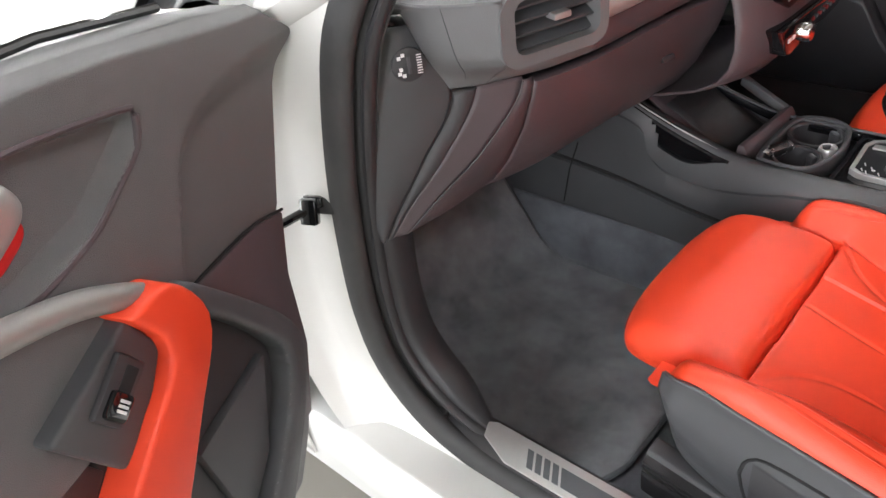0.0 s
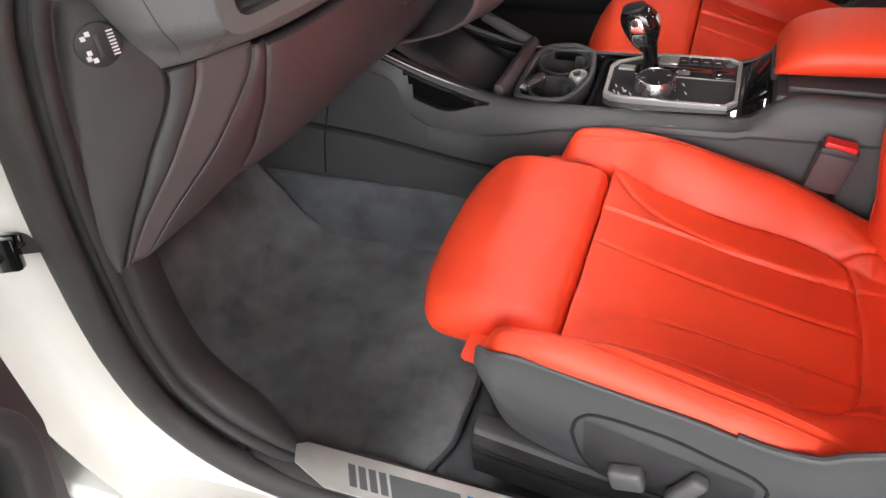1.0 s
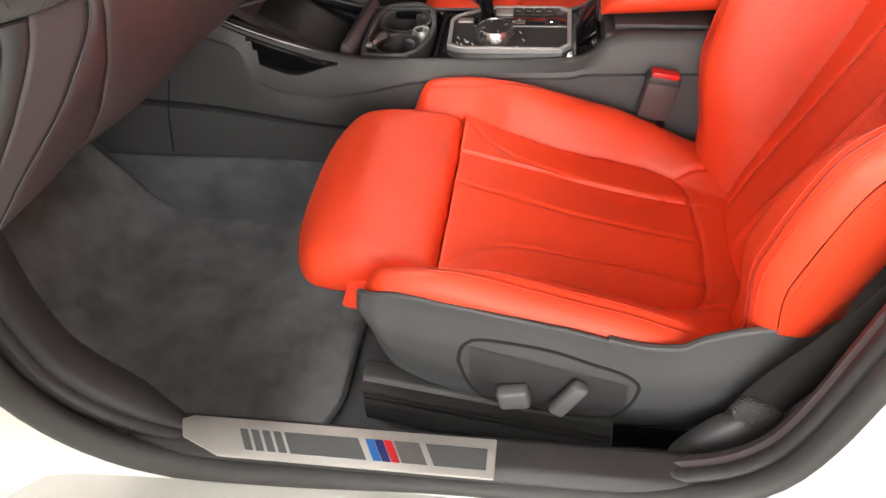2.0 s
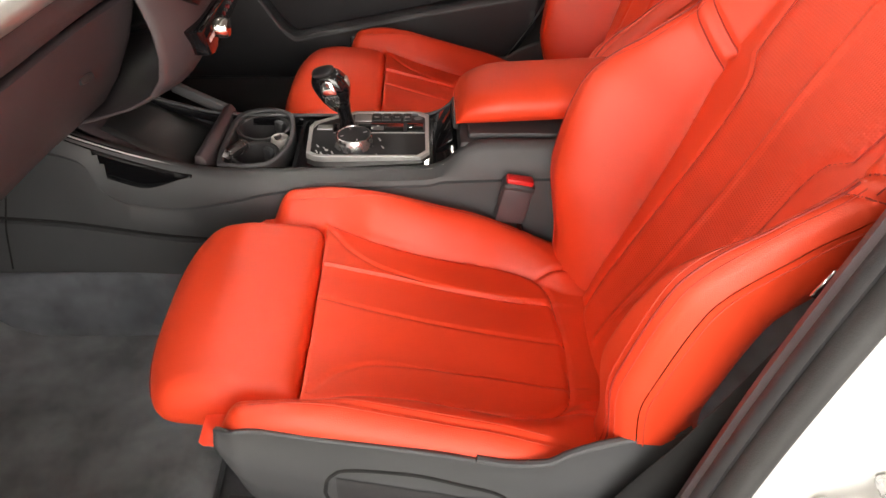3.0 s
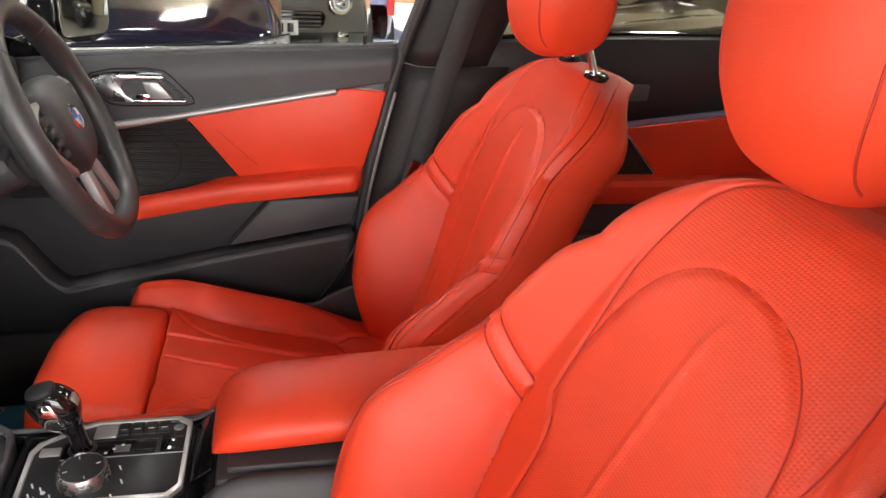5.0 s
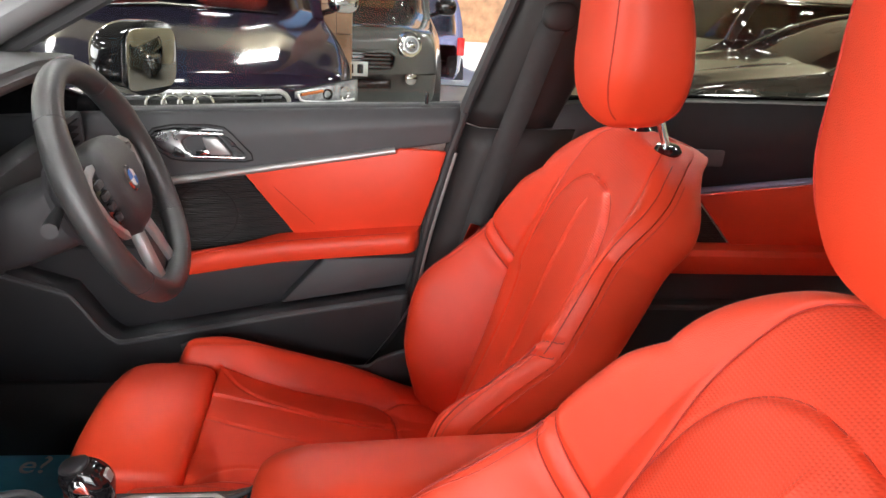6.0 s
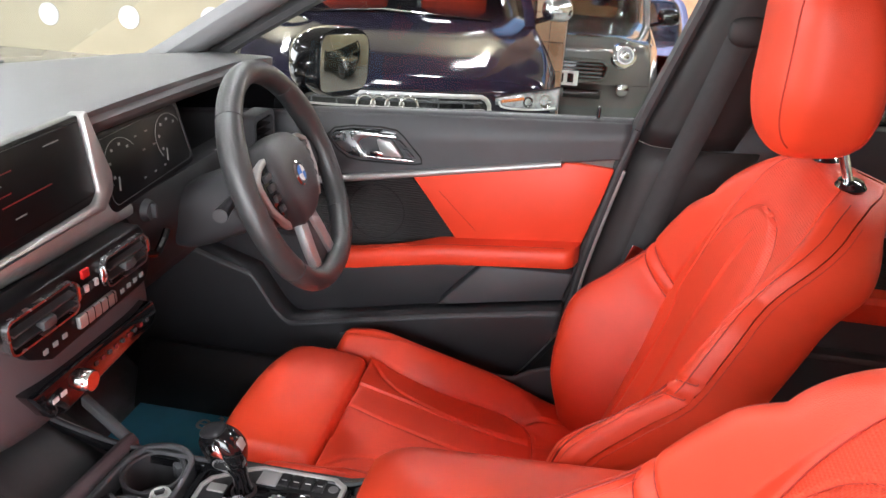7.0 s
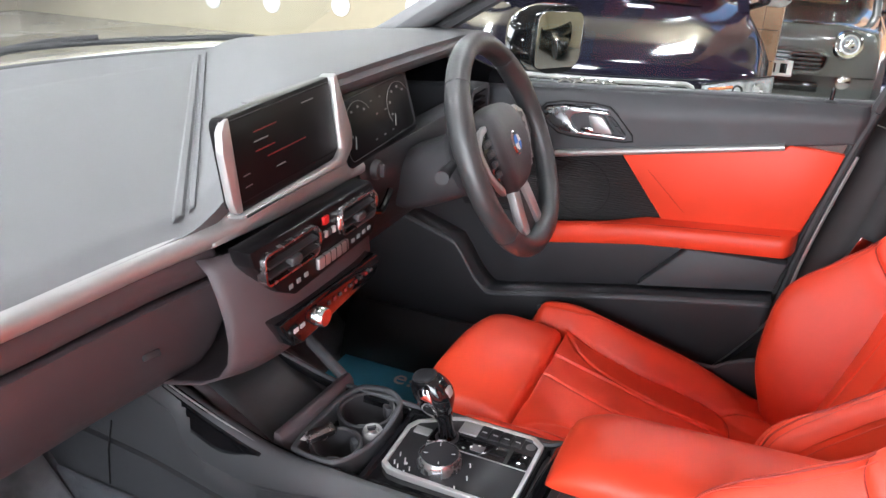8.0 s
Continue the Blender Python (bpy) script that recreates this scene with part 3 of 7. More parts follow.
CUSHION_BORDER = [(0.178, 0.050), (0.158, -0.02), (0.150, -0.10), (0.152, -0.20), (0.141, -0.255), (0.112, -0.283), (0.06, -0.292), (0.0, -0.294)]
CUSHION_CURVE = [(0.160, 0.046), (0.120, 0.012), (0.096, -0.035), (0.086, -0.11), (0.083, -0.20), (0.088, -0.286)]
cushion_seam = near_seam(both(CUSHION_BORDER) + both([(0.137, -0.268), (0.150, -0.345)]))
cushion_line = near_seam(both(CUSHION_CURVE) + [[(0.012, 0.050), (0.004, -0.05), (0.0, -0.292)]])
cushion_edge = near_seam(both([(0.207, 0.135), (0.207, 0.0), (0.209, -0.15), (0.205, -0.30)]))


def cushion_mesh(outer):
    W, r, y0, y1 = 0.238, 0.042, -0.40, 0.158
    ys = list(np.linspace(y0, 0.04, 110)) + list(np.linspace(0.045, y1, 44))
    rows = []
    for y in ys:
        end = sstep(0.0, 1.0, (y - 0.105) / 0.050)          # the bolsters' rounded noses
        w = W - 0.016 * end - 0.012 * sstep(-0.2, -0.4, y)
        zb = 0.43 + 0.092 * sstep(0.02, 0.11, y)
        row = [(-w + 0.012, y, zb - 0.004), (-w, y, zb)]
        for s in np.linspace(-1, 1, 201):
            x = s * w
            over = max(0.0, abs(x) - (w - r)) / r
            z = cushion_top(x, y, outer) - r * (1 - math.sqrt(max(0, 1 - over * over))) - 0.050 * end * end
            z += crease(cushion_seam(x, y), 0.0034, 0.0060) + crease(cushion_line(x, y), 0.0030, 0.0030) + crease(cushion_edge(x, y), 0.0026, 0.0022)
            row.append((x, y, max(z, zb if abs(x) > 0.165 else 0.43 + 0.065 * sstep(0.06, 0.11, y))))
        row += [(w, y, zb), (w - 0.012, y, zb - 0.004)]
        rows.append(row)
    last = rows[-1]
    for k in (0.5, 1.0):
        rows.append([(x * (1 - 0.03 * k), y1 + 0.008 * k, 0.52 + (z - 0.52) * (1 - 0.75 * k) if z > 0.52 else z) for x, y, z in last])
    return rows_mesh(rows)


THIGH = [(0.058, 0.470), (0.056, 0.510), (0.057, 0.542), (0.063, 0.556), (0.076, 0.5625), (0.12, 0.569), (0.17, 0.572), (0.212, 0.567), (0.236, 0.556), (0.250, 0.538), (0.255, 0.518), (0.250, 0.502), (0.234, 0.493), (0.20, 0.488), (0.12, 0.480)]


def thigh_rows(W=0.172):
    prof = dense(THIGH + [THIGH[0]], 81)[:-1]
    rows = []
    for s in np.linspace(-1, 1, 81):
        e = abs(s)
        k = (1 - max(0, (e - 0.84) / 0.16) ** 2.4 * 0.92) ** 0.5
        rows.append([(-0.004 + s * W, 0.155 + (y - 0.155) * (0.74 + 0.26 * k) - 0.030 * e ** 3.2 * sstep(0.1, 0.27, y), 0.530 + (z - 0.530) * k - 0.004 * e * e) for y, z in prof])
    return rows


BACK = Matrix()     # backrest frame: z up the back, y to the front


def back_w(s):
    w = spl([(-0.06, 0.190), (0.0, 0.215), (0.10, 0.243), (0.24, 0.256), (0.36, 0.250), (0.45, 0.248), (0.55, 0.231), (0.60, 0.205)], s)
    return w if s <= 0.60 else 0.205 * max(0.0, 1 - ((s - 0.60) / 0.160) ** 2.6) ** 0.52


def wing_in(s):
    """Where the side bolster rises from the flat of the back."""
    return spl([(-0.06, 0.105), (0.10, 0.118), (0.20, 0.135), (0.30, 0.158), (0.39, 0.178), (0.50, 0.172), (0.60, 0.160), (0.70, 0.130), (0.76, 0.06)], s)


def rib_edge(s):
    """Half width of the ribbed field."""
    if s < 0.36:
        return spl([(-0.06, 0.080), (0.1, 0.088), (0.36, 0.098)], s)
    if s < 0.44:
        return 0.098 + 0.036 * (1 - math.sqrt(max(0.0, 1 - ((s - 0.36) / 0.08) ** 2)))
    return spl([(0.44, 0.135), (0.53, 0.144), (0.60, 0.150), (0.68, 0.138), (0.72, 0.112), (0.745, 0.070)], s)


def back_front(x, s):
    """How far the backrest's face stands forward."""
    ax = abs(x)
    wing = spl([(-0.06, 0.020), (0.05, 0.055), (0.16, 0.120), (0.28, 0.142), (0.38, 0.100), (0.45, 0.064), (0.52, 0.056), (0.60, 0.046), (0.70, 0.010), (0.745, 0.0)], s)
    k = min(1.0, max(0.0, (ax - wing_in(s)) / 0.064))
    p = wing * math.sin(math.pi / 2 * k) + spl([(-0.06, -0.02), (0.1, -0.002), (0.3, 0.001), (0.44, 0.008), (0.55, 0.007), (0.66, -0.001), (0.71, -0.009), (0.74, -0.028), (0.76, -0.065)], s)
    p -= 0.008 * (1 - sstep(0.0, 0.12, ax)) * sstep(0.0, 0.2, s) * (1 - sstep(0.35, 0.6, s))
    return p


ARCH = [(0.135, 0.440), (0.140, 0.480), (0.134, 0.540), (0.118, 0.592), (0.088, 0.630), (0.048, 0.651), (0.0, 0.657)]
RIB_LINE = [(rib_edge(s), s) for s in np.linspace(0.02, 0.44, 22)]
WING_LINE = [(wing_in(s), s) for s in np.linspace(0.0, 0.40, 20)]
SHOULDER = [[(0.176, 0.392), (0.205, 0.420), (0.252, 0.452)], [(0.172, 0.418), (0.205, 0.446), (0.250, 0.478)]]
TOP_LINE = [(rib_edge(s), s) for s in np.linspace(0.44, 0.74, 24)]
back_seam = near_seam(both(WING_LINE) + both(SHOULDER[0]) + both(SHOULDER[1]))
back_fine = near_seam(both(ARCH) + both(RIB_LINE) + both(TOP_LINE))


def in_arch(ax, s):
    if s > 0.657:
        return 0.0
    return sstep(0.0, 0.02, (lin([(b, a) for a, b in ARCH], s) if s > 0.44 else rib_edge(s)) - ax)


def face_at(x, s):
    """Backrest face with its creases, in the backrest frame."""
    w, r = back_w(s), 0.034
    over = max(0.0, abs(x) - (w - min(r, w))) / max(min(r, w), 1e-6)
    p = back_front(x, s) - min(r, w) * (1 - math.sqrt(max(0, 1 - over * over)))
    p += crease(back_seam(x, s), 0.0036, 0.0070) + crease(back_fine(x, s), 0.0030, 0.0034) + 0.004 * in_arch(abs(x), s)
    if 0.02 < s < 0.63:
        p += 0.0040 * math.exp(-(x / 0.006) ** 2) * (1 - sstep(0.60, 0.63, s))
    return p


def back_rows():
    ss = list(np.linspace(-0.06, 0.70, 170)) + [0.70 + 0.0599 * math.sin(a) for a in np.linspace(0.05, math.pi / 2, 26)]
    return [[(t * back_w(s), face_at(t * back_w(s), s), s) for t in np.linspace(-1, 1, 161)] for s in ss]


FACE = back_rows()


def face_mesh(ribbed):
    """The ribbed field of the face, or the smooth leather round it."""
    bm = bmesh.new()
    vs = {}

    def vert(i, j):
        if (i, j) not in vs:
            vs[i, j] = bm.verts.new(FACE[i][j])
        return vs[i, j]
    for i in range(len(FACE) - 1):
        for j in range(160):
            x, s = FACE[i][j][0], FACE[i][j][2]
            if (abs(x) < rib_edge(s) and s > 0.05) == ribbed:
                bm.faces.new((vert(i, j), vert(i, j + 1), vert(i + 1, j + 1), vert(i + 1, j)))
    bm.normal_update()
    return moved(bm, BACK)


def shell_mesh():
    """Sides and rear of the backrest."""
    T, rows = 0.118, []
    for s in list(np.linspace(-0.06, 0.70, 130)) + [0.70 + 0.0599 * math.sin(a) for a in np.linspace(0.05, math.pi / 2, 24)]:
        w = back_w(s)
        pe = back_front(w, s) - min(0.034, w) - 0.0015
        dep = T * (1 - 0.70 * sstep(0.63, 0.765, s))
        row = []
        for k in range(25):
            a = math.pi * k / 24
            row.append((-w * (abs(math.cos(a)) ** 0.45) * math.copysign(1, math.cos(a)), pe - dep * (math.sin(a) ** 0.6), s))
        rows.append(row)
    return moved(rows_mesh(rows), BACK)


def back_point(x, s, lift=0.0):
    w = back_w(s)
    over = max(0.0, abs(x) - (w - 0.034)) / 0.034
    p = back_front(x, s) + 0.004 * in_arch(abs(x), s) - 0.034 * (1 - math.sqrt(max(0, 1 - over * over))) + lift
    return BACK @ Vector((x, p, s))


SHIELD_TOP = [(-0.40, 0.562), (-0.355, 0.552), (-0.299, 0.538), (-0.258, 0.520), (-0.235, 0.504), (-0.208, 0.502), (-0.106, 0.526), (0.024, 0.554), (0.10, 0.568), (0.140, 0.560)]
SHIELD_LOW = [(-0.40, 0.470), (-0.36, 0.420), (-0.30, 0.365), (-0.25, 0.350), (-0.16, 0.345), (-0.02, 0.368), (0.03, 0.390), (0.10, 0.430), (0.140, 0.52)]


def seat(name, m, label, recline, pivot, head):
    global BACK
    BACK = Matrix.Translation((0, *pivot)) @ pose(0, 0, 0, recline, 0, 0)
    st = thing(name, m, label, "car seat", "front seats", local=True)
    cu = part("seat_cushion", cushion_mesh(-1 if m.translation.x < 0 else 1), leather, st, "red leather seat cushion with raised bolsters", smooth=60)
    rows = thigh_rows()
    tp = part("thigh_support", rows_mesh(rows, wrap=True, caps=True), leather, st, "red leather thigh pad", smooth=60)
    part("stitching", tube([Vector(row[46]) + Vector((0, 0.0006, 0)) for row in rows[6:-6]], 0.0007, 5), seam_red, tp)
    bk = part("backrest", face_mesh(True), leather_rib, st, "red leather backrest with arched ribbed insert", smooth=60)
    part("backrest_bolster", face_mesh(False), leather, st, "smooth red leather bolsters and shoulders", smooth=60)
    sd = part("backrest_side", shell_mesh(), leather, st, "plain red leather backrest sides", smooth=60)
    for sgn in (-1, 1):
        low, high = np.linspace(-0.04, 0.45, 70), np.linspace(0.45, 0.735, 60)
        part("piping", tube([back_point(sgn * (back_w(s) - 0.020), s, 0.0006) for s in low], 0.0012, 6), piping_m, bk, "dark seam along the bolster")
        for o in (0.012, 0.028):
            part("stitching", tube([back_point(sgn * (back_w(s) - o), s, 0.0002) for s in low], 0.0007, 5), thread, bk)
        part("piping", tube([back_point(sgn * (back_w(s) - 0.006), s, -0.0003) for s in high], 0.0008, 6), piping_m, bk)
        part("stitching", tube([back_point(sgn * back_w(s), s, -0.010) for s in np.linspace(-0.04, 0.72, 80)], 0.0008, 5), thread, sd)
        for line in SHOULDER:
            part("shoulder_seam", tube([back_point(sgn * min(x, back_w(s) - 0.002), s, -0.0058) for x, s in dense(line, 20)], 0.0010, 5), piping_m, bk)
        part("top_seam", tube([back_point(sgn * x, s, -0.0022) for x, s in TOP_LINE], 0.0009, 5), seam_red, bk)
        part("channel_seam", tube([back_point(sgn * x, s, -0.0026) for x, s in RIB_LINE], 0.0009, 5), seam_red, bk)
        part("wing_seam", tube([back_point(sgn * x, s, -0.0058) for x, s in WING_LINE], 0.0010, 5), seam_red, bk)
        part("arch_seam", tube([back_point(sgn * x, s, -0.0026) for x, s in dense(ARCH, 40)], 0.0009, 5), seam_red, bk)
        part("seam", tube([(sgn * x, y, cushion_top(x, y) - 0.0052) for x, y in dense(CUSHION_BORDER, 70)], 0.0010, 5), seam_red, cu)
        for o in (0.201, 0.213):
            part("stitching", tube([(sgn * o, y, cushion_top(sgn * o, y, -1 if m.translation.x < 0 else 1) - 0.042 * (1 - math.sqrt(1 - (max(0.0, o - 0.196) / 0.042) ** 2)) + 0.0002) for y in np.linspace(-0.24, 0.10, 50)], 0.0006, 5), thread, cu)
    # headrest
    hm = BACK @ Matrix.Translation((0, head[0], head[1])) @ pose(0, 0, 0, -4 - recline, 0, 0)

    def hshape(x, y, z):
        k = 1 - 0.16 * sstep(-0.02, -0.125, z) - 0.05 * sstep(0.04, 0.13, z)
        return (x * k, y * (1 - 0.22 * sstep(-0.06, 0.13, z)) - 0.016 * (x / 0.13) ** 2 + 0.010 * sstep(0.0, 0.13, z), z)

    hd = part("headrest", moved(ball(0.118, 0.069, 0.128, 3.6, 64, 40, hshape), hm), leather, st, "red leather headrest", smooth=60)
    for sgn in (-1, 1):
        line = []
        xx, e = 0.090, 3.6
        k = (1 - (xx / 0.118) ** e) ** (1 / e) + 0.004
        for a in np.linspace(-150, 150, 70):
            ca, sa = math.cos(radians(a)), math.sin(radians(a))
            z, y = 0.128 * k * math.copysign(abs(ca) ** (2 / e), ca), 0.069 * k * math.copysign(abs(sa) ** (2 / e), sa)
            line.append(hm @ Vector(hshape(sgn * xx, y, z)))
        part("headrest_seam", tube(line, 0.0012, 5), seam_red, hd)
        px = sgn * 0.062
        part("headrest_post", tube([BACK @ Vector((px, -0.052, 0.738)), hm @ Vector((px, -0.030, -0.085))], 0.0065, 12), chrome, hd, "chrome headrest post")
        part("post_guide", moved(lathe([(0.0, 0.0), (0.020, 0.0), (0.022, 0.004), (0.018, 0.010), (0.009, 0.012), (0.0, 0.012)], 24), BACK @ Matrix.Translation((px, -0.046, 0.745)) @ pose(0, 0, 0, -26, 0, 0) @ Matrix.Diagonal((1.35, 0.85, 1, 1))), gloss, st, "black headrest guide")
    # side shield with the switches, on the outer side of the seat
    o = -1 if m.translation.x < 0 else 1
    def shield(u, v):
        y = 0.140 - u * 0.53
        top = spl(SHIELD_TOP, y)
        bot = spl(SHIELD_LOW, y)
        z = top + (bot - top) * v
        x = 0.2405 + 0.0085 * sstep(0.0, 0.45, v) - 0.012 * sstep(0.115, 0.145, y) - 0.014 * sstep(0.55, 1.0, v)
        return (o * x, y, z)
    bm = surf(shield, 90, 40)
    if sum(f.normal.x for f in bm.faces) * o < 0:
        bmesh.ops.reverse_faces(bm, faces=bm.faces[:])
        bm.normal_update()
    sh = part("side_shield", bm, plastic_mid, st, "grey plastic seat side cover", solid=0.006)
    part("shield_lip", tube([Vector(shield(u, 0)) + Vector((-o * 0.004, 0, 0.0)) for u in np.linspace(0.55, 1, 40)], 0.005, 8), plastic_mid, sh)
    def on(y, z, d=0.0):
        top = spl(SHIELD_TOP, y)
        bot = spl(SHIELD_LOW, y)
        return Vector(shield((0.140 - y) / 0.53, (z - top) / (bot - top))) + Vector((o * d, 0, 0))
    loop = [(0.022, 0.470), (0.018, 0.492), (0.0, 0.506), (-0.074, 0.496), (-0.14, 0.474), (-0.180, 0.458), (-0.195, 0.440), (-0.182, 0.388), (-0.168, 0.364), (-0.14, 0.359), (-0.06, 0.368), (-0.01, 0.384), (0.008, 0.410)]
    loop = dense(loop + [loop[0]], 61)[:-1]
    part("switch_recess", tube([on(y, z, 0.0) for y, z in loop], 0.0024, 6, closed=True, up=(1, 0, 0)), gap_m, sh, "recessed seat switch panel outline")
    part("switch_plate", surf(lambda u, v: on(0.008 - 0.190 * u, lin([(0, 0.496 - 0.052 * u), (1, 0.392 - 0.020 * math.sin(math.pi * u))], v), 0.0012), 24, 10), plastic, sh, "recessed dark switch panel")
    part("seat_switch", moved(slab(-0.010, 0.010, -0.020, 0.020, -0.017, 0.017, 0.006, 3), Matrix.Translation(on(-0.046, 0.418, 0.011)) @ pose(0, 0, 0, -12, 0, 0)), switch_grey, sh, "grey seat slide switch")
    part("seat_switch", moved(slab(-0.009, 0.009, -0.011, 0.011, -0.031, 0.031, 0.006, 3), Matrix.Translation(on(-0.112, 0.424, 0.010)) @ pose(0, 0, 0, 28, 0, 0)), switch_grey, sh, "grey backrest switch")
    # rails, which slope down to the rear
    SLOPE = Matrix(((1, 0, 0, 0), (0, 1, 0, 0), (0, 0.19, 1, 0.010), (0, 0, 0, 1)))
    for xx in (o * 0.222, -o * 0.190):
        rl = part("seat_rail", moved(extr([(xx - 0.030, 0.300), (xx - 0.032, 0.338), (xx - 0.014, 0.372), (xx + 0.014, 0.372), (xx + 0.032, 0.338), (xx + 0.030, 0.300)], "y", -0.175, 0.150, 0.003), SLOPE), plastic_mid, st, "black rail cover")
        for k in range(3):
            part("rail_rib", moved(slab(xx + o * 0.020 - 0.012, xx + o * 0.020 + 0.012, -0.17, 0.148, 0.346 + 0.009 * k - 0.0015, 0.346 + 0.009 * k + 0.0015), SLOPE), plastic, rl)
        part("rail_end", slab(xx - 0.018, xx + 0.018, -0.40, -0.176, 0.275, 0.300, 0.003), gloss, st, "bare seat rail")
    part("seat_frame", slab(-0.20, 0.20, -0.38, 0.10, 0.33, 0.43, 0.01), plastic, st)
    return st


seat("sports_chair", Matrix.Translation((-0.355, 0, 0)), "red leather sports seat with grey plastic base beside the open door", 27.0, (-0.324, 0.449), (0.081, 0.866))
seat("sports_chair", Matrix.Translation((0.361, -0.065, -0.022)), "red leather sports seat behind the steering wheel", 20.6, (-0.362, 0.391), (0.071, 0.868))

# rear bench behind
rb = thing("rear_bench", (0, -1.2, 0.262), "red leather rear bench seat", "car seat")
part("bench_cushion", rows_mesh([[(x, y, z - 0.015 * math.cos(x * 9)) for x in np.linspace(-0.62, 0.62, 40)] for y, z in ((-0.98, 0.36), (-0.965, 0.46), (-1.00, 0.50), (-1.2, 0.505), (-1.42, 0.47), (-1.44, 0.40))]), leather, rb, solid=0.02)
part("bench_back", rows_mesh([[(x, y - 0.012 * math.cos(x * 9), z) for x in np.linspace(-0.62, 0.62, 40)] for y, z in ((-1.36, 0.42), (-1.40, 0.55), (-1.52, 0.85), (-1.56, 0.95), (-1.62, 0.97), (-1.68, 0.93))]), leather, rb, solid=0.03)

# ---- seat belts ----
weave = mat("knitted_webbing_fold", (0.05, 0.05, 0.052), 0.8, grain=1.0, scale=420, kind="cells")
def strap_rows(pts, w, th):
    rows = []
    for p, side in pts:
        s = Vector(side).normalized()
        rows.append([Vector(p) - s * w / 2, Vector(p) + s * w / 2])
    return rows_mesh(rows)


pb = thing("passenger_seat_belt", (-0.64, -0.30, 0.33), "black webbing seat belt with anchor beside the seat", "seat belt")
belt_line = dense([(-0.632, -0.312, 0.425), (-0.630, -0.330, 0.475), (-0.630, -0.385, 0.575), (-0.632, -0.436, 0.69), (-0.632, -0.490, 0.82), (-0.622, -0.555, 0.98), (-0.60, -0.63, 1.20)], 40)
part("webbing", strap_rows([(p, (0.22, 1.0, 0.42)) for p in belt_line], 0.050, 0), webbing, pb, "woven black webbing", solid=0.002)
part("anchor_cover", moved(ball(0.017, 0.032, 0.068, 3.0, 32, 20), Matrix.Translation((-0.632, -0.288, 0.378)) @ pose(0, 0, 0, 32, 0, 0)), plastic_mid, pb, "black plastic anchor cover")
part("fold", moved(ball(0.010, 0.029, 0.020, 3, 24, 12), Matrix.Translation((-0.632, -0.323, 0.450)) @ pose(0, 0, 0, 24, 0, 0)), weave, pb, "stitched fold of webbing")
part("tongue", moved(slab(-0.002, 0.002, -0.022, 0.022, -0.016, 0.016, 0.0015), Matrix.Translation((-0.620, -0.462, 0.79)) @ pose(0, 0, 0, 30, 0, 12)), chrome, pb, "steel belt tongue")
part("tongue_grip", moved(ball(0.008, 0.026, 0.012, 3, 20, 12), Matrix.Translation((-0.622, -0.486, 0.815)) @ pose(0, 0, 0, 30, 0, 0)), gloss, pb)

bu = thing("belt_buckle", (-0.125, -0.262, 0.45), "black belt buckle with a red release button", "buckle")
part("buckle_body", moved(slab(-0.013, 0.013, -0.024, 0.024, -0.042, 0.032, 0.006), Matrix.Translation((-0.134, -0.238, 0.564)) @ pose(0, 0, 0, 10, 0, 0)), plum, bu)
part("buckle_collar", moved(slab(-0.0135, 0.0135, -0.0255, 0.0255, 0.018, 0.030, 0.004), Matrix.Translation((-0.134, -0.238, 0.564)) @ pose(0, 0, 0, 10, 0, 0)), plastic, bu)
part("release_button", moved(slab(-0.0100, 0.0100, -0.021, 0.021, 0.026, 0.038, 0.003), Matrix.Translation((-0.134, -0.238, 0.564)) @ pose(0, 0, 0, 10, 0, 0)), switch_red, bu, "red release button")
part("stalk", tube([(-0.134, -0.246, 0.53), (-0.134, -0.256, 0.48), (-0.136, -0.262, 0.40)], 0.011, 8, flat=0.5), gloss, bu, "black buckle stalk")

db = thing("driver_seat_belt", (0.67, -0.6, 0.95), "black webbing seat belt hanging from the far pillar", "seat belt")
line = dense([(0.640, -0.62, 1.185), (0.652, -0.585, 1.05), (0.668, -0.545, 0.90), (0.672, -0.50, 0.70), (0.66, -0.46, 0.48)], 24)
part("webbing", strap_rows([(p, (0.10, 1.0, 0.30)) for p in line], 0.048, 0), belt_grey, db, "woven black webbing", solid=0.002)
part("upper_guide", moved(ball(0.012, 0.034, 0.026, 2.6, 24, 14), Matrix.Translation((0.640, -0.632, 1.20))), pillar_m, db, "dark belt guide loop")
part("tongue", moved(slab(-0.002, 0.002, -0.012, 0.012, -0.020, 0.020, 0.0015), Matrix.Translation((0.655, -0.505, 0.765)) @ pose(0, 0, 0, 20, 0, 12)), chrome, db, "steel belt tongue")

# ---- centre console ----
cc = thing("centre_console", (0, 0, 0.262), "black centre console with gear selector and cup holders", "console")


def con_top(y):
    return spl([(-0.60, 0.640), (-0.20, 0.640), (-0.165, 0.632), (-0.125, 0.600), (-0.10, 0.592), (0.10, 0.588), (0.20, 0.588), (0.26, 0.592), (0.34, 0.612), (0.42, 0.640), (0.50, 0.675)], y)


def con_edge(y):
    return spl([(-0.60, 0.098), (-0.15, 0.098), (0.0, 0.100), (0.20, 0.102), (0.30, 0.098), (0.50, 0.092)], y)


def groove_z(y):
    return min(con_top(y) - 0.013, spl([(-0.60, 0.60), (0.0, 0.580), (0.147, 0.566), (0.23, 0.546), (0.31, 0.533), (0.37, 0.540), (0.415, 0.565), (0.432, 0.615), (0.50, 0.64)], y))


def slot_z(y):
    return spl([(0.0, 0.462), (0.30, 0.478), (0.50, 0.505), (0.66, 0.516), (0.78, 0.518)], y)


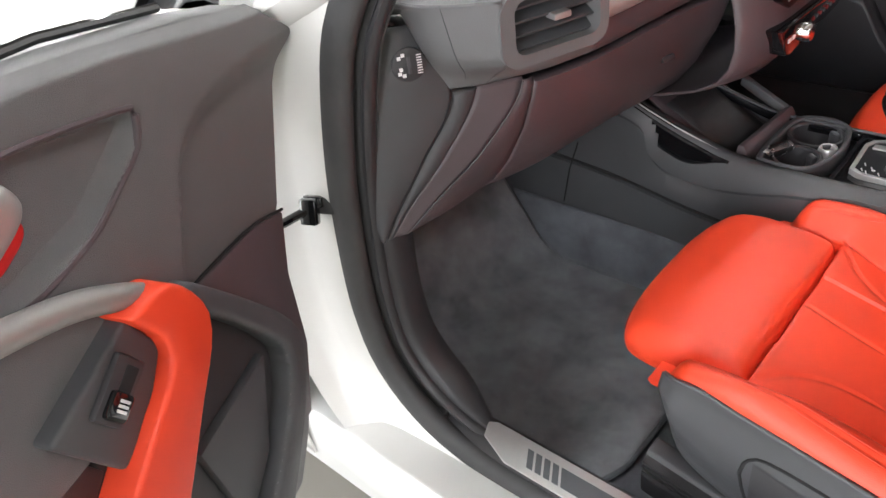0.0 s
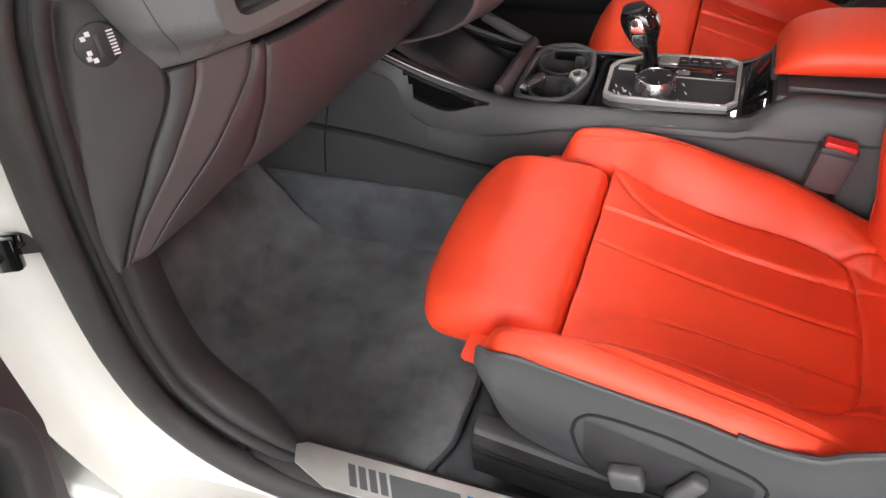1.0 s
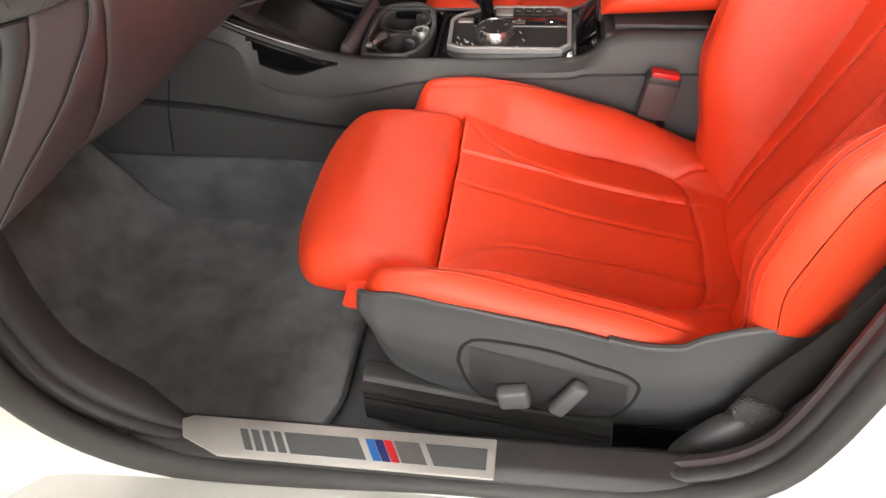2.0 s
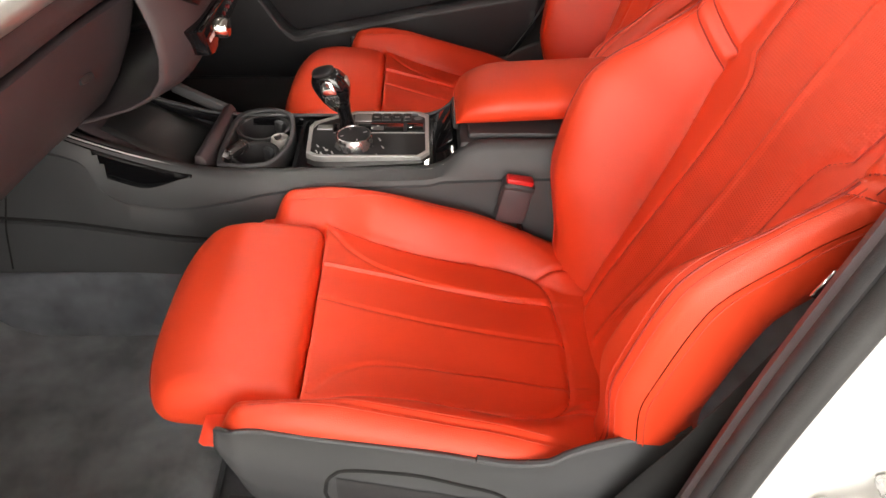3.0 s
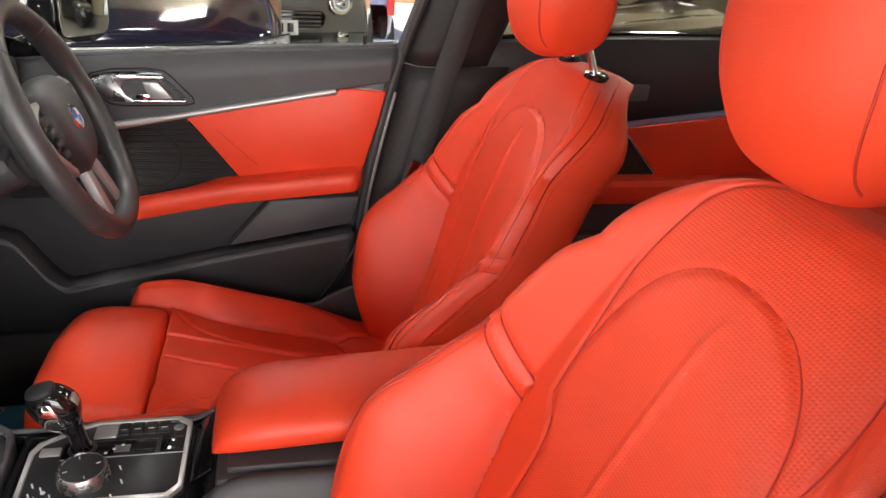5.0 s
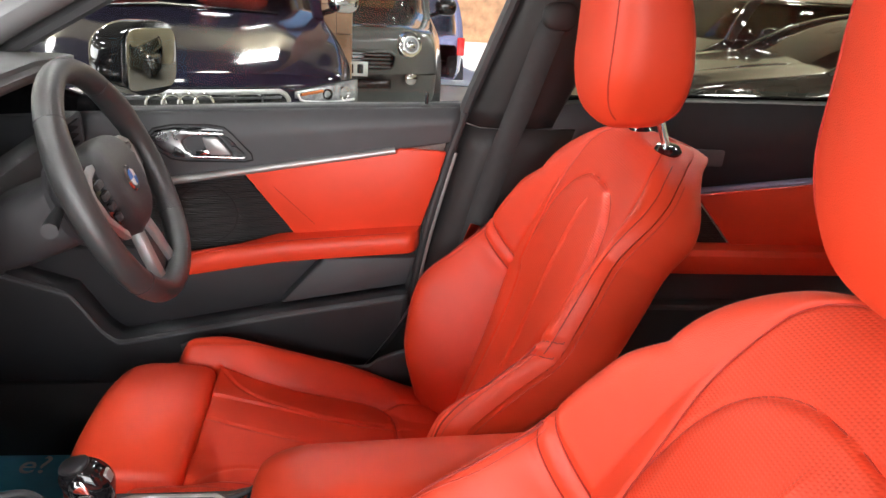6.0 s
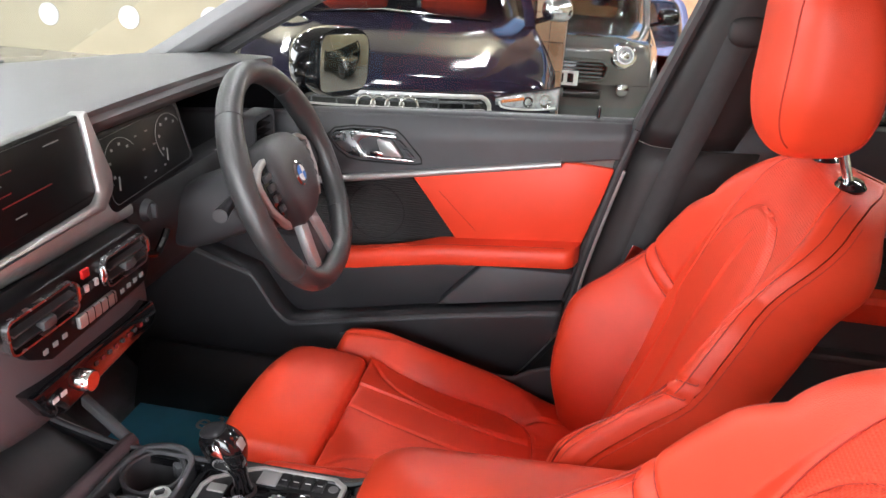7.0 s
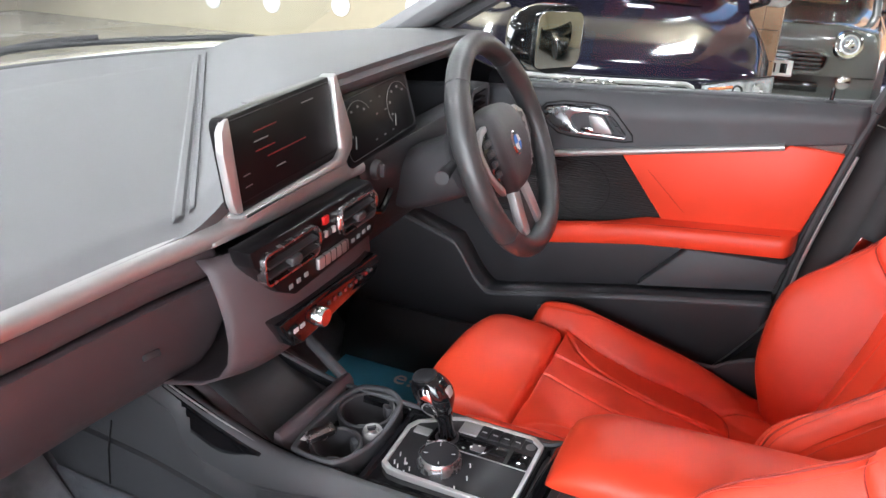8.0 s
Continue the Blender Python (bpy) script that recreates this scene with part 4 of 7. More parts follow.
def con_side(sgn):
    rows = []
    for y in np.linspace(-0.60, 0.78, 150):
        e, t, g, q = con_edge(y), con_top(y) if y < 0.5 else 0.675, groove_z(y) if y < 0.5 else 0.64, slot_z(y)
        k = sstep(0.05, 0.16, y)              # how far the slot is open
        prof = [(-0.012, t + 0.001), (-0.003, t - 0.002), (0.004, t - 0.009), (0.013, g + 0.003), (0.014, g), (0.009, g - 0.002), (0.009, g - 0.006), (0.014, g - 0.009),
                (0.020, q + 0.012), (0.020, q + 0.006), (0.020 - 0.014 * k, q), (0.020 - 0.014 * k, q - 0.010), (0.018, q - 0.014), (0.020, 0.40), (0.018, 0.392), (0.018, 0.262)]
        rows.append([(sgn * (e + o), y, z) for o, z in prof])
    bm = rows_mesh(rows)
    if sgn > 0:
        bmesh.ops.reverse_faces(bm, faces=bm.faces[:])
    return bm


for sgn in (-1, 1):
    part("console_side", con_side(sgn), plastic_mid, cc, "grained black console side", smooth=50, solid=0.004)
    # near-black tube paints the shade inside the slot
    part("slot_shadow", tube([(sgn * (con_edge(y) + 0.012), y, slot_z(y) - 0.005) for y in np.linspace(0.14, 0.76, 40)], 0.005, 6), gap_m, cc)
part("front_joint", tube([(-0.1165, 0.565, 0.555), (-0.1185, 0.585, 0.49), (-0.1185, 0.600, 0.41)], 0.0014, 6), gap_m, cc)
# gloss black facet at the front of the near shoulder
part("shoulder_facet", rows_mesh([[(-(con_edge(y) + 0.0055 + 0.006 * k), y, con_top(y) - 0.006 - k * 0.044 * sstep(0.26, 0.36, y)) for k in np.linspace(0, 1, 6)] for y in np.linspace(0.27, 0.455, 24)]), gloss, cc, "gloss black facet beside the tray", solid=0.002)
part("console_core", slab(-0.085, 0.085, -0.58, 0.62, 0.27, 0.50), plastic, cc)
part("rear_box", slab(-0.090, 0.090, -0.58, -0.150, 0.49, 0.640, 0.008), plastic, cc)
# gloss black top with openings built from rails round the trays
part("top_panel", rows_mesh([[(x, y, con_top(y) - 0.0015) for x in np.linspace(-0.094, 0.094, 12)] for y in np.linspace(-0.145, 0.118, 20)]), gloss, cc, "gloss black console top", solid=0.01)
for sgn in (-1, 1):
    part("side_rail", rows_mesh([[(sgn * x, y, con_top(y) - 0.0015 - k) for x, k in ((0.084, 0.012), (0.086, 0.0), (0.092, 0.0), (0.095, 0.003))] for y in np.linspace(0.118, 0.47, 40)]), gloss, cc, "gloss black rim", solid=0.004)
    part("bright_line", tube([(sgn * 0.0955, y, con_top(y) + 0.0005) for y in np.linspace(-0.13, 0.47, 60)], 0.0016, 6), satin, cc, "thin bright edge line")
part("tray_floor", rows_mesh([[(x, y, z) for x in np.linspace(-0.088, 0.128, 8)] for y, z in ((0.112, 0.55), (0.118, 0.520), (0.245, 0.520), (0.262, 0.540))]), plastic, cc, "black well under the cup holders", solid=0.004)
part("charging_tray", rows_mesh([[(x, y, z) for x in np.linspace(-0.070, 0.118, 8)] for y, z in ((0.262, 0.552), (0.280, 0.556), (0.420, 0.640), (0.455, 0.664))]), plum, cc, "sloping charging tray", solid=0.004)
part("tray_pad", rows_mesh([[(x, y, z) for x in np.linspace(-0.052, 0.092, 8)] for y, z in ((0.290, 0.5645), (0.416, 0.6402))]), rubber, cc, "ribbed rubber tray pad", solid=0.002)
part("tray_divider", moved(extr([(-0.016, -0.040), (-0.012, 0.004), (-0.004, 0.014), (0.006, 0.012), (0.014, -0.040)], "x", -0.092, 0.092, 0.003), Matrix.Translation((0.020, 0.260, 0.590)) @ pose(0, 0, 0, 0, 0, -4)), plum, cc, "brown black divider bar")
part("tray_bridge", moved(slab(-0.062, 0.062, -0.007, 0.007, -0.010, 0.010, 0.004), Matrix.Translation((0.128, 0.305, 0.604)) @ pose(0, 0, 0, 0, -12, 66)), switch_grey, cc, "grey bar beside the tray")
part("cup_insert", ring_plate(dense([(-0.086, 0.200), (-0.080, 0.236), (-0.030, 0.242), (0.060, 0.240), (0.104, 0.222), (0.116, 0.180), (0.088, 0.136), (0.010, 0.126), (-0.060, 0.142), (-0.084, 0.166), (-0.086, 0.200)], 61)[:-1], dense([(-0.078, 0.200), (-0.073, 0.226), (-0.030, 0.232), (0.058, 0.230), (0.094, 0.216), (0.105, 0.180), (0.082, 0.144), (0.010, 0.134), (-0.056, 0.149), (-0.076, 0.170), (-0.078, 0.200)], 61)[:-1], "z", 0.560, 0.594), plastic_mid, cc, "grey moulded cup holder insert", bevel=0.003)
for cx, cy, r in ((0.054, 0.184, 0.040), (-0.036, 0.184, 0.033)):
    cup = part("cup_holder", moved(lathe([(0.0, -0.058), (r * 0.85, -0.058), (r * 0.9, -0.050), (r, -0.002), (r + 0.003, 0.001), (r + 0.007, 0.000), (r + 0.006, -0.012), (r + 0.002, -0.056)], 40), Matrix.Translation((cx, cy, 0.588))), plastic, cc, "round black cup holder")
    for a in (200, 320):
        part("cup_clip", moved(slab(-0.012, 0.0, -0.010, 0.010, -0.030, -0.004, 0.004), Matrix.Translation((cx, cy, 0.588)) @ pose(0, 0, 0, 0, 0, a) @ Matrix.Translation((r + 0.002, 0, 0))), plastic_mid, cup)
part("power_socket", moved(lathe([(0.0, 0.004), (0.008, 0.004), (0.010, 0.010), (0.014, 0.012), (0.017, 0.004), (0.017, -0.03), (0.0, -0.03)], 28), Matrix.Translation((0.014, 0.150, 0.578))), satin, cc, "round power socket")
part("holder_catch", moved(slab(-0.024, 0.024, -0.010, 0.010, -0.008, 0.010, 0.006), Matrix.Translation((-0.034, 0.214, 0.592)) @ pose(0, 0, 0, 14, 0, -28)), alu, cc, "bright metal catch")
part("socket_mark", slab(-0.060, -0.048, 0.224, 0.232, 0.5942, 0.5948), ink_white, cc)

# gear selector panel
ZP = con_top(0) + 0.004
PANEL = [(-0.062, 0.066), (-0.060, 0.084), (-0.050, 0.098), (0.040, 0.102), (0.058, 0.094), (0.090, 0.044), (0.097, 0.026), (0.097, -0.086), (0.084, -0.104), (-0.046, -0.104), (-0.062, -0.090)]


def outline_in(poly, d):
    """The outline drawn in by about d towards its middle."""
    cx_, cy_ = 0.018, 0.0
    return [(x - d * (x - cx_) / 0.080, y - d * (y - cy_) / 0.103) for x, y in poly]


gp = part("selector_panel", extr(outline_in(PANEL, 0.003), "z", con_top(0) - 0.001, ZP, 0.0010), panel_m, cc, "black touch panel round the gear selector")
part("panel_frame", ring_plate(PANEL, outline_in(PANEL, 0.0065), "z", ZP - 0.007, ZP + 0.0036), satin, cc, "satin aluminium panel frame", bevel=0.001)
DX, DY = -0.015, 0.022
dl = part("control_dial", moved(lathe([(0.0, 0.0170), (0.0270, 0.0170), (0.0276, 0.0192), (0.0296, 0.0190), (0.0308, 0.0170), (0.0318, 0.008), (0.0322, 0.002), (0.0322, -0.002), (0.0, -0.002)], 64), Matrix.Translation((DX, DY, ZP))), alu, cc, "round rotary controller with a bright ring")
part("dial_cap", moved(lathe([(0.0, 0.0184), (0.0262, 0.0182), (0.0268, 0.0170), (0.0, 0.0168)], 56), Matrix.Translation((DX, DY, ZP))), panel_m, dl, "black touch cap")
for a in (20, 110, 200, 290):
    part("dial_mark", moved(slab(-0.003, 0.003, -0.0005, 0.0005, 0, 0.0004), Matrix.Translation((DX + 0.020 * math.cos(radians(a)), DY + 0.020 * math.sin(radians(a)), ZP + 0.0186)) @ pose(0, 0, 0, 0, 0, a)), ink_white, dl)
for x, y in ((-0.022, 0.082), (-0.040, 0.082), (-0.046, 0.074), (-0.030, 0.070), (-0.054, 0.060), (-0.044, 0.056), (-0.052, -0.018), (-0.026, -0.026), (0.000, -0.020)):
    part("panel_mark", moved(slab(-0.0045, 0.0045, -0.0010, 0.0010, ZP, ZP + 0.0006), Matrix.Translation((x, y, 0)) @ pose(0, 0, 0, 0, 0, 25)), ink_white, gp)
part("panel_mark", moved(lathe([(0, 0.0006), (0.003, 0.0006), (0.003, 0), (0, 0)], 12), Matrix.Translation((-0.036, 0.066, ZP))), ink_white, gp)
part("panel_step", slab(0.022, 0.0232, -0.098, 0.060, ZP, ZP + 0.0012), satin, gp)
part("gate_strip", slab(0.024, 0.056, -0.060, 0.060, ZP, ZP + 0.0015, 0.0005), gloss, gp, "gloss black shift gate")
part("bright_bar", slab(0.030, 0.046, 0.062, 0.088, ZP + 0.0005, ZP + 0.004, 0.0015), satin, gp)
part("start_key", slab(0.060, 0.088, -0.004, 0.026, ZP, ZP + 0.004, 0.002), satin, gp, "satin start key")
for y in (-0.012, -0.030, -0.048, -0.066):
    part("drive_key", slab(0.064, 0.090, y - 0.0075, y + 0.0075, ZP, ZP + 0.0030, 0.0012), panel_m, gp)
    part("key_mark", slab(0.074, 0.0755, y - 0.004, y + 0.004, ZP + 0.003, ZP + 0.0036), satin, gp)
part("gear_legend", slab(0.030, 0.044, -0.026, -0.006, ZP + 0.0015, ZP + 0.0021), ink_grey, gp)
for k in range(3):
    part("gear_mark", slab(0.028 + 0.007 * k, 0.031 + 0.007 * k, 0.002 - 0.010 * k, 0.006 - 0.010 * k, ZP + 0.0015, ZP + 0.0024), ink_white, gp)
part("round_button", moved(lathe([(0, 0.001), (0.007, 0.001), (0.0075, 0), (0, 0)], 20), Matrix.Translation((0.076, -0.086, ZP))), ink_grey, gp)
part("storage_lid", slab(0.026, 0.056, -0.094, -0.066, ZP, ZP + 0.0018, 0.0008), gloss, gp)
part("rear_facet", moved(slab(-0.060, 0.060, -0.018, 0.018, -0.002, 0.002, 0.001), Matrix.Translation((0.018, -0.128, 0.606)) @ pose(0, 0, 0, -38, 0, 0)), gloss, cc, "gloss black slope before the armrest")
# selector lever
gl_ = part("selector_lever", tube(dense([(0.042, 0.036, ZP), (0.043, 0.040, ZP + 0.026), (0.042, 0.046, ZP + 0.052)], 14), lambda t: 0.0150 - 0.0035 * math.sin(math.pi * min(1, t * 1.2)), 20), gloss, cc, "gear selector lever")
part("lever_boot", moved(lathe([(0.0, 0.004), (0.016, 0.004), (0.020, 0.0), (0.0, 0.0)], 28), Matrix.Translation((0.042, 0.036, ZP))), plastic, gl_)


def knob(x, y, z):
    k = 1 - 0.44 * sstep(0.012, -0.046, z)
    return (x * k, y * k + 0.006 * sstep(0, 0.04, z) + 0.10 * max(0, -z) * 0.3, z)


km = Matrix.Translation((0.040, 0.054, ZP + 0.070)) @ pose(0, 0, 0, -16, -8, 0)
part("selector_knob", moved(ball(0.0230, 0.0290, 0.042, 2.9, 44, 30, knob), km), gloss, gl_, "gloss black selector knob")
part("knob_trim", moved(ball(0.0034, 0.0130, 0.034, 2.6, 20, 20, lambda x, y, z: (x - 0.0232 * math.sqrt(max(0.05, 1 - (z / 0.046) ** 2)) * (1 - 0.44 * sstep(0.012, -0.046, z)), y * (1 - 0.3 * sstep(0.0, -0.03, z)) + 0.004, z)), km), chrome, gl_, "chrome knob inlay")
part("knob_cap", moved(ball(0.0150, 0.0190, 0.005, 2.6, 28, 10), km @ Matrix.Translation((0, 0.006, 0.0405))), panel_m, gl_, "dark knob cap")
part("knob_button", moved(slab(-0.007, 0.007, -0.0285, -0.022, 0.004, 0.020, 0.002), km), satin, gl_, "selector release button")

# armrest
ar = thing("armrest", (0, -0.30, 0.645), "red leather centre armrest on the console", "armrest")


def arm_pt(u, v):
    y = -0.146 - 0.36 * v
    nose = math.sqrt(max(0.0, 1 - max(0.0, 1 - v / 0.22) ** 2.0))
    w, h = 0.078 * (0.72 + 0.28 * nose), 0.066 * (0.30 + 0.70 * nose)
    a = 2 * math.pi * u
    sx, sz = math.cos(a), math.sin(a)
    e = 2 / 2.4
    z0 = 0.646 + 0.02 * v
    return (w * math.copysign(abs(sx) ** e, sx), y, z0 + h / 2 + h / 2 * math.copysign(abs(sz) ** e, sz))


rows = [[arm_pt(i / 48, j / 40) for i in range(48)] for j in range(41)]
bm = rows_mesh(rows, wrap=True, caps=True)
bmesh.ops.recalc_face_normals(bm, faces=bm.faces[:])
part("armrest_pad", bm, leather, ar, smooth=60)
part("armrest_latch", slab(-0.03, 0.05, -0.152, -0.142, 0.628, 0.650, 0.004), plastic, ar)
part("armrest_base", slab(-0.080, 0.080, -0.52, -0.165, 0.638, 0.650, 0.004), plastic, ar)

# ---- dashboard ----
da = thing("dashboard", (0, 0.6, 0.665), "black grained dashboard with satin silver trim", "dashboard")


def rear_y(x):
    return spl([(-0.62, 0.442), (-0.55, 0.398), (-0.47, 0.355), (-0.385, 0.334), (-0.311, 0.326), (-0.224, 0.316), (-0.09, 0.293), (0.0, 0.284), (0.15, 0.278), (0.40, 0.268), (0.60, 0.255), (0.70, 0.25)], x)


def pad_z(x, y):
    yr, yw = rear_y(x), base_y(x) - 0.05
    t = min(1, max(0, (y - yr) / (yw - yr)))
    s = (x + 0.170) * 0.6374 - (y - 0.275) * 0.7705
    low = 0.962 + 0.056 * t
    high = spl([(0.20, 1.092), (0.35, 1.092), (0.5, 1.080), (0.8, 1.040), (1.05, 1.018)], y) - 0.10 * max(0, x - 0.55)
    w = lin([(0.25, 0.190), (0.5, 0.140), (0.9, 0.050), (1.1, 0.03)], y)
    k = (s + 0.002) / w
    k = math.log1p(math.exp(18 * k)) / 18 - math.log1p(math.exp(18 * (k - 1))) / 18      # a plane with softly rounded ends
    z = low + (high - low) * k
    # rim of the upper pad along the glass
    z -= 0.004 * sstep(0.80, 0.815, t) * (1 - sstep(0.0, 0.05, s))
    return z - 0.010 * (1 - sstep(0, 0.05, t)) * (1 - sstep(0.02, 0.1, s))


rows = []
for x in np.linspace(-0.625, 0.70, 190):
    yr, yw = max(rear_y(x), 0.448 - 0.7 * (x + 0.575) if x < -0.52 else 0.0), base_y(x) - 0.05
    ys = [yr + (yw - yr) * k / 70 for k in range(71)]
    rows.append([(x, yr + 0.012, pad_z(x, yr) - 0.03), (x, yr + 0.002, pad_z(x, yr) - 0.010)] + [(x, y, pad_z(x, y)) for y in ys])
part("dash_top", rows_mesh(rows), dash_skin, da, "grained dark grey dashboard top", smooth=50, solid=0.006)


def ridge_pt(y, o, h):
    x = -0.170 + ((y - 0.275) * 0.7705 - 0.0115 + o) / 0.6374
    return (x, y, pad_z(x, y) + h)


part("ridge_moulding", rows_mesh([[ridge_pt(y, o, h) for o, h in ((-0.020, -0.003), (-0.017, 0.009), (-0.014, 0.0115), (-0.006, 0.0115), (-0.003, 0.006), (0.001, 0.006), (0.003, 0.010), (0.009, 0.010), (0.013, -0.003))] for y in np.linspace(rear_y(-0.2) + 0.010, 0.835, 60)]), dash_skin, da, "raised double ridge across the dashboard", smooth=30)


def band(name, y_off, prof, x0, x1, m, label, n=60):
    """A moulding that follows the dashboard's rear edge: profile of (y offset, z)."""
    rows = [[(x, rear_y(x) + y_off + dy, z) for dy, z in prof] for x in np.linspace(x0, x1, n)]
    return part(name, rows_mesh(rows), m, da, label, smooth=45, solid=0.003)


band("silver_strip", -0.006, [(0.020, 0.958), (0.004, 0.957), (-0.006, 0.951), (-0.011, 0.943), (-0.010, 0.934), (-0.004, 0.929), (0.010, 0.927)], -0.418, 0.20, satin, "satin silver dashboard strip")
part("display_plinth", rows_mesh([[(x, rear_y(x) - 0.008 + dy, 0.930 + (z - 0.930) * lin([(-0.135, 0.30), (-0.03, 1.0), (0.2, 1.0)], x)) for dy, z in ((0.030, 0.996), (0.012, 0.990), (0.000, 0.978), (-0.006, 0.964), (-0.010, 0.950), (-0.010, 0.940), (-0.004, 0.931))] for x in np.linspace(-0.135, 0.165, 30)]), satin, da, "satin silver plinth under the display", smooth=45, solid=0.003)
band("vent_surround", 0.0, [(0.030, 0.978), (0.006, 0.972), (-0.006, 0.955), (-0.008, 0.915), (-0.002, 0.893), (0.010, 0.884), (0.030, 0.880)], -0.560, -0.420, dash_skin, "grey vent surround", 20)
band("trim_panel", 0.0, [(0.012, 0.928), (0.000, 0.924), (-0.004, 0.908), (0.002, 0.888), (0.016, 0.880)], -0.418, -0.118, plum, "dark plastic trim panel")
gbx = band("glovebox_door", 0.0, [(0.018, 0.876), (0.010, 0.870), (0.014, 0.850), (0.030, 0.805), (0.060, 0.745), (0.090, 0.705), (0.118, 0.682), (0.150, 0.672)], -0.500, -0.085, plum, "dark plastic glovebox door")
band("lower_cover", 0.0, [(0.150, 0.672), (0.22, 0.668), (0.32, 0.68), (0.50, 0.72)], -0.612, 0.20, plastic, "black underside cover")
part("glovebox_catch", moved(slab(-0.012, 0.012, -0.004, 0.004, -0.005, 0.005, 0.002), Matrix.Translation((-0.205, rear_y(-0.205) + 0.031, 0.797)) @ pose(0, 0, 0, -24, 0, -20)), plastic, gbx, "dark catch")
# end cap beside the door opening, with its switch
def end_line(z, xs, ys):
    zs = (0.690, 0.730, 0.800, 0.880, 0.978)
    return spl(list(zip(zs, xs)), z), spl(list(zip(zs, ys)), z)


def cap_outer(z):
    return end_line(z, (-0.692, -0.694, -0.691, -0.680, -0.655), (0.506, 0.508, 0.505, 0.497, 0.480))


def cap_edge(z):
    return end_line(z, (-0.686, -0.668, -0.630, -0.592, -0.628), (0.502, 0.489, 0.463, 0.437, 0.461))


def strip_edge(z):
    return end_line(z, (-0.679, -0.655, -0.605, -0.566, -0.560), (0.497, 0.481, 0.446, 0.419, 0.412))


def box_edge(z):
    return end_line(z, (-0.664, -0.628, -0.561, -0.517, -0.515), (0.487, 0.462, 0.415, 0.384, 0.380))


def cap_pt(u, v):
    z = 0.978 - 0.288 * v
    (xa, ya), (xb, yb) = cap_edge(z), cap_outer(z)
    bow = 0.006 * math.sin(math.pi * u)
    return (xa + (xb - xa) * u - 0.6 * bow, ya + (yb - ya) * u - 0.8 * bow, z)


def between(name, f, g, z0, z1, m, label, out=0.0):
    rows = []
    for z in np.linspace(z0, z1, 30):
        (xa, ya), (xb, yb) = f(z), g(z)
        rows.append([(xa + (xb - xa) * u - out * math.sin(math.pi * u), ya + (yb - ya) * u - out * math.sin(math.pi * u), z) for u in np.linspace(0, 1, 8)])
    return part(name, rows_mesh(rows), m, da, label, solid=0.003)


cap = part("end_cap", surf(cap_pt, 20, 30), plastic_mid, da, "dark grey dashboard end cap", solid=0.006)
between("cap_strip", cap_edge, strip_edge, 0.692, 0.884, plastic_mid, "grey edge strip", 0.003)


def cheek_pt(u, v):
    """The moulding that rolls from the end cap to the vent's frame."""
    z = 0.887 + 0.119 * v
    xa, ya = (spl([(0.880, -0.592), (0.910, -0.604), (0.942, -0.617), (0.976, -0.628), (1.006, -0.637)], z), spl([(0.880, 0.437), (0.910, 0.446), (0.942, 0.454), (0.976, 0.461), (1.006, 0.467)], z))
    xb, yb = (spl([(0.880, -0.562), (0.905, -0.566), (0.928, -0.583), (0.945, -0.589), (1.006, -0.591)], z), spl([(0.880, 0.414), (0.905, 0.385), (0.928, 0.354), (0.945, 0.349), (1.006, 0.348)], z))
    bow = 0.014 * math.sin(math.pi * u ** 0.8) * sstep(0.0, 0.5, v)
    return (xa + (xb - xa) * u - bow, ya + (yb - ya) * u - 0.3 * bow, z)


part("vent_cheek", surf(cheek_pt, 24, 30), dash_skin, da, "grey moulding beside the vent", smooth=60, solid=0.003)
part("cheek_crease", tube([Vector(cheek_pt(0.48, v)) for v in np.linspace(0.12, 1, 24)], 0.0007, 5), plastic_mid, da)
part("cheek_top", rows_mesh([[(cheek_pt(u, 1)[0], cheek_pt(u, 1)[1] + d, 1.0055 - 0.2 * d) for u in np.linspace(0, 1, 12)] for d in np.linspace(0.0, 0.12, 6)]), dash_skin, da, solid=0.003)
between("cap_return", strip_edge, box_edge, 0.692, 0.884, plum, "dark side of the glovebox")


def box_side(z):
    return -0.500, rear_y(-0.500) + lin([(0.66, 0.158), (0.679, 0.120), (0.702, 0.092), (0.742, 0.062), (0.803, 0.030), (0.870, 0.010), (0.884, 0.012)], z)


between("glovebox_corner", box_edge, box_side, 0.692, 0.880, plum, "dark corner of the glovebox", 0.004)
part("corner_line", tube([(box_edge(z)[0] - 0.001, box_edge(z)[1] - 0.002, z) for z in np.linspace(0.70, 0.878, 24)], 0.0012, 6), plastic_mid, da)
part("cap_joint", tube([(cap_edge(z)[0] - 0.0015, cap_edge(z)[1] - 0.002, z) for z in np.linspace(0.694, 0.886, 20)], 0.0009, 6), gap_m, cap)
part("cap_joint", tube([(cap_edge(0.886)[0] + k * 0.024, cap_edge(0.886)[1] - k * 0.017 - 0.004, 0.886 - 0.003 * k) for k in np.linspace(-0.1, 1, 6)], 0.0014, 6), gap_m, cap)
SWM = Matrix.Translation(cap_pt(0.42, 0.16)) @ Vector((-0.57, -0.82, 0.0)).to_track_quat("Z", "Y").to_matrix().to_4x4()
sw = part("airbag_switch", moved(lathe([(0.0, 0.003), (0.019, 0.003), (0.021, 0.0015), (0.021, -0.003), (0.0, -0.003)], 32), SWM), plastic, da, "round switch with white legend")
part("switch_slot", moved(slab(-0.002, 0.002, -0.011, 0.011, 0.0025, 0.005, 0.001), SWM), plastic_mid, sw)
for k in range(8):
    part("legend", moved(slab(0.010, 0.016, -0.0125 + 0.0032 * k, -0.0110 + 0.0032 * k, 0.0030, 0.0034), SWM), ink_white, sw)
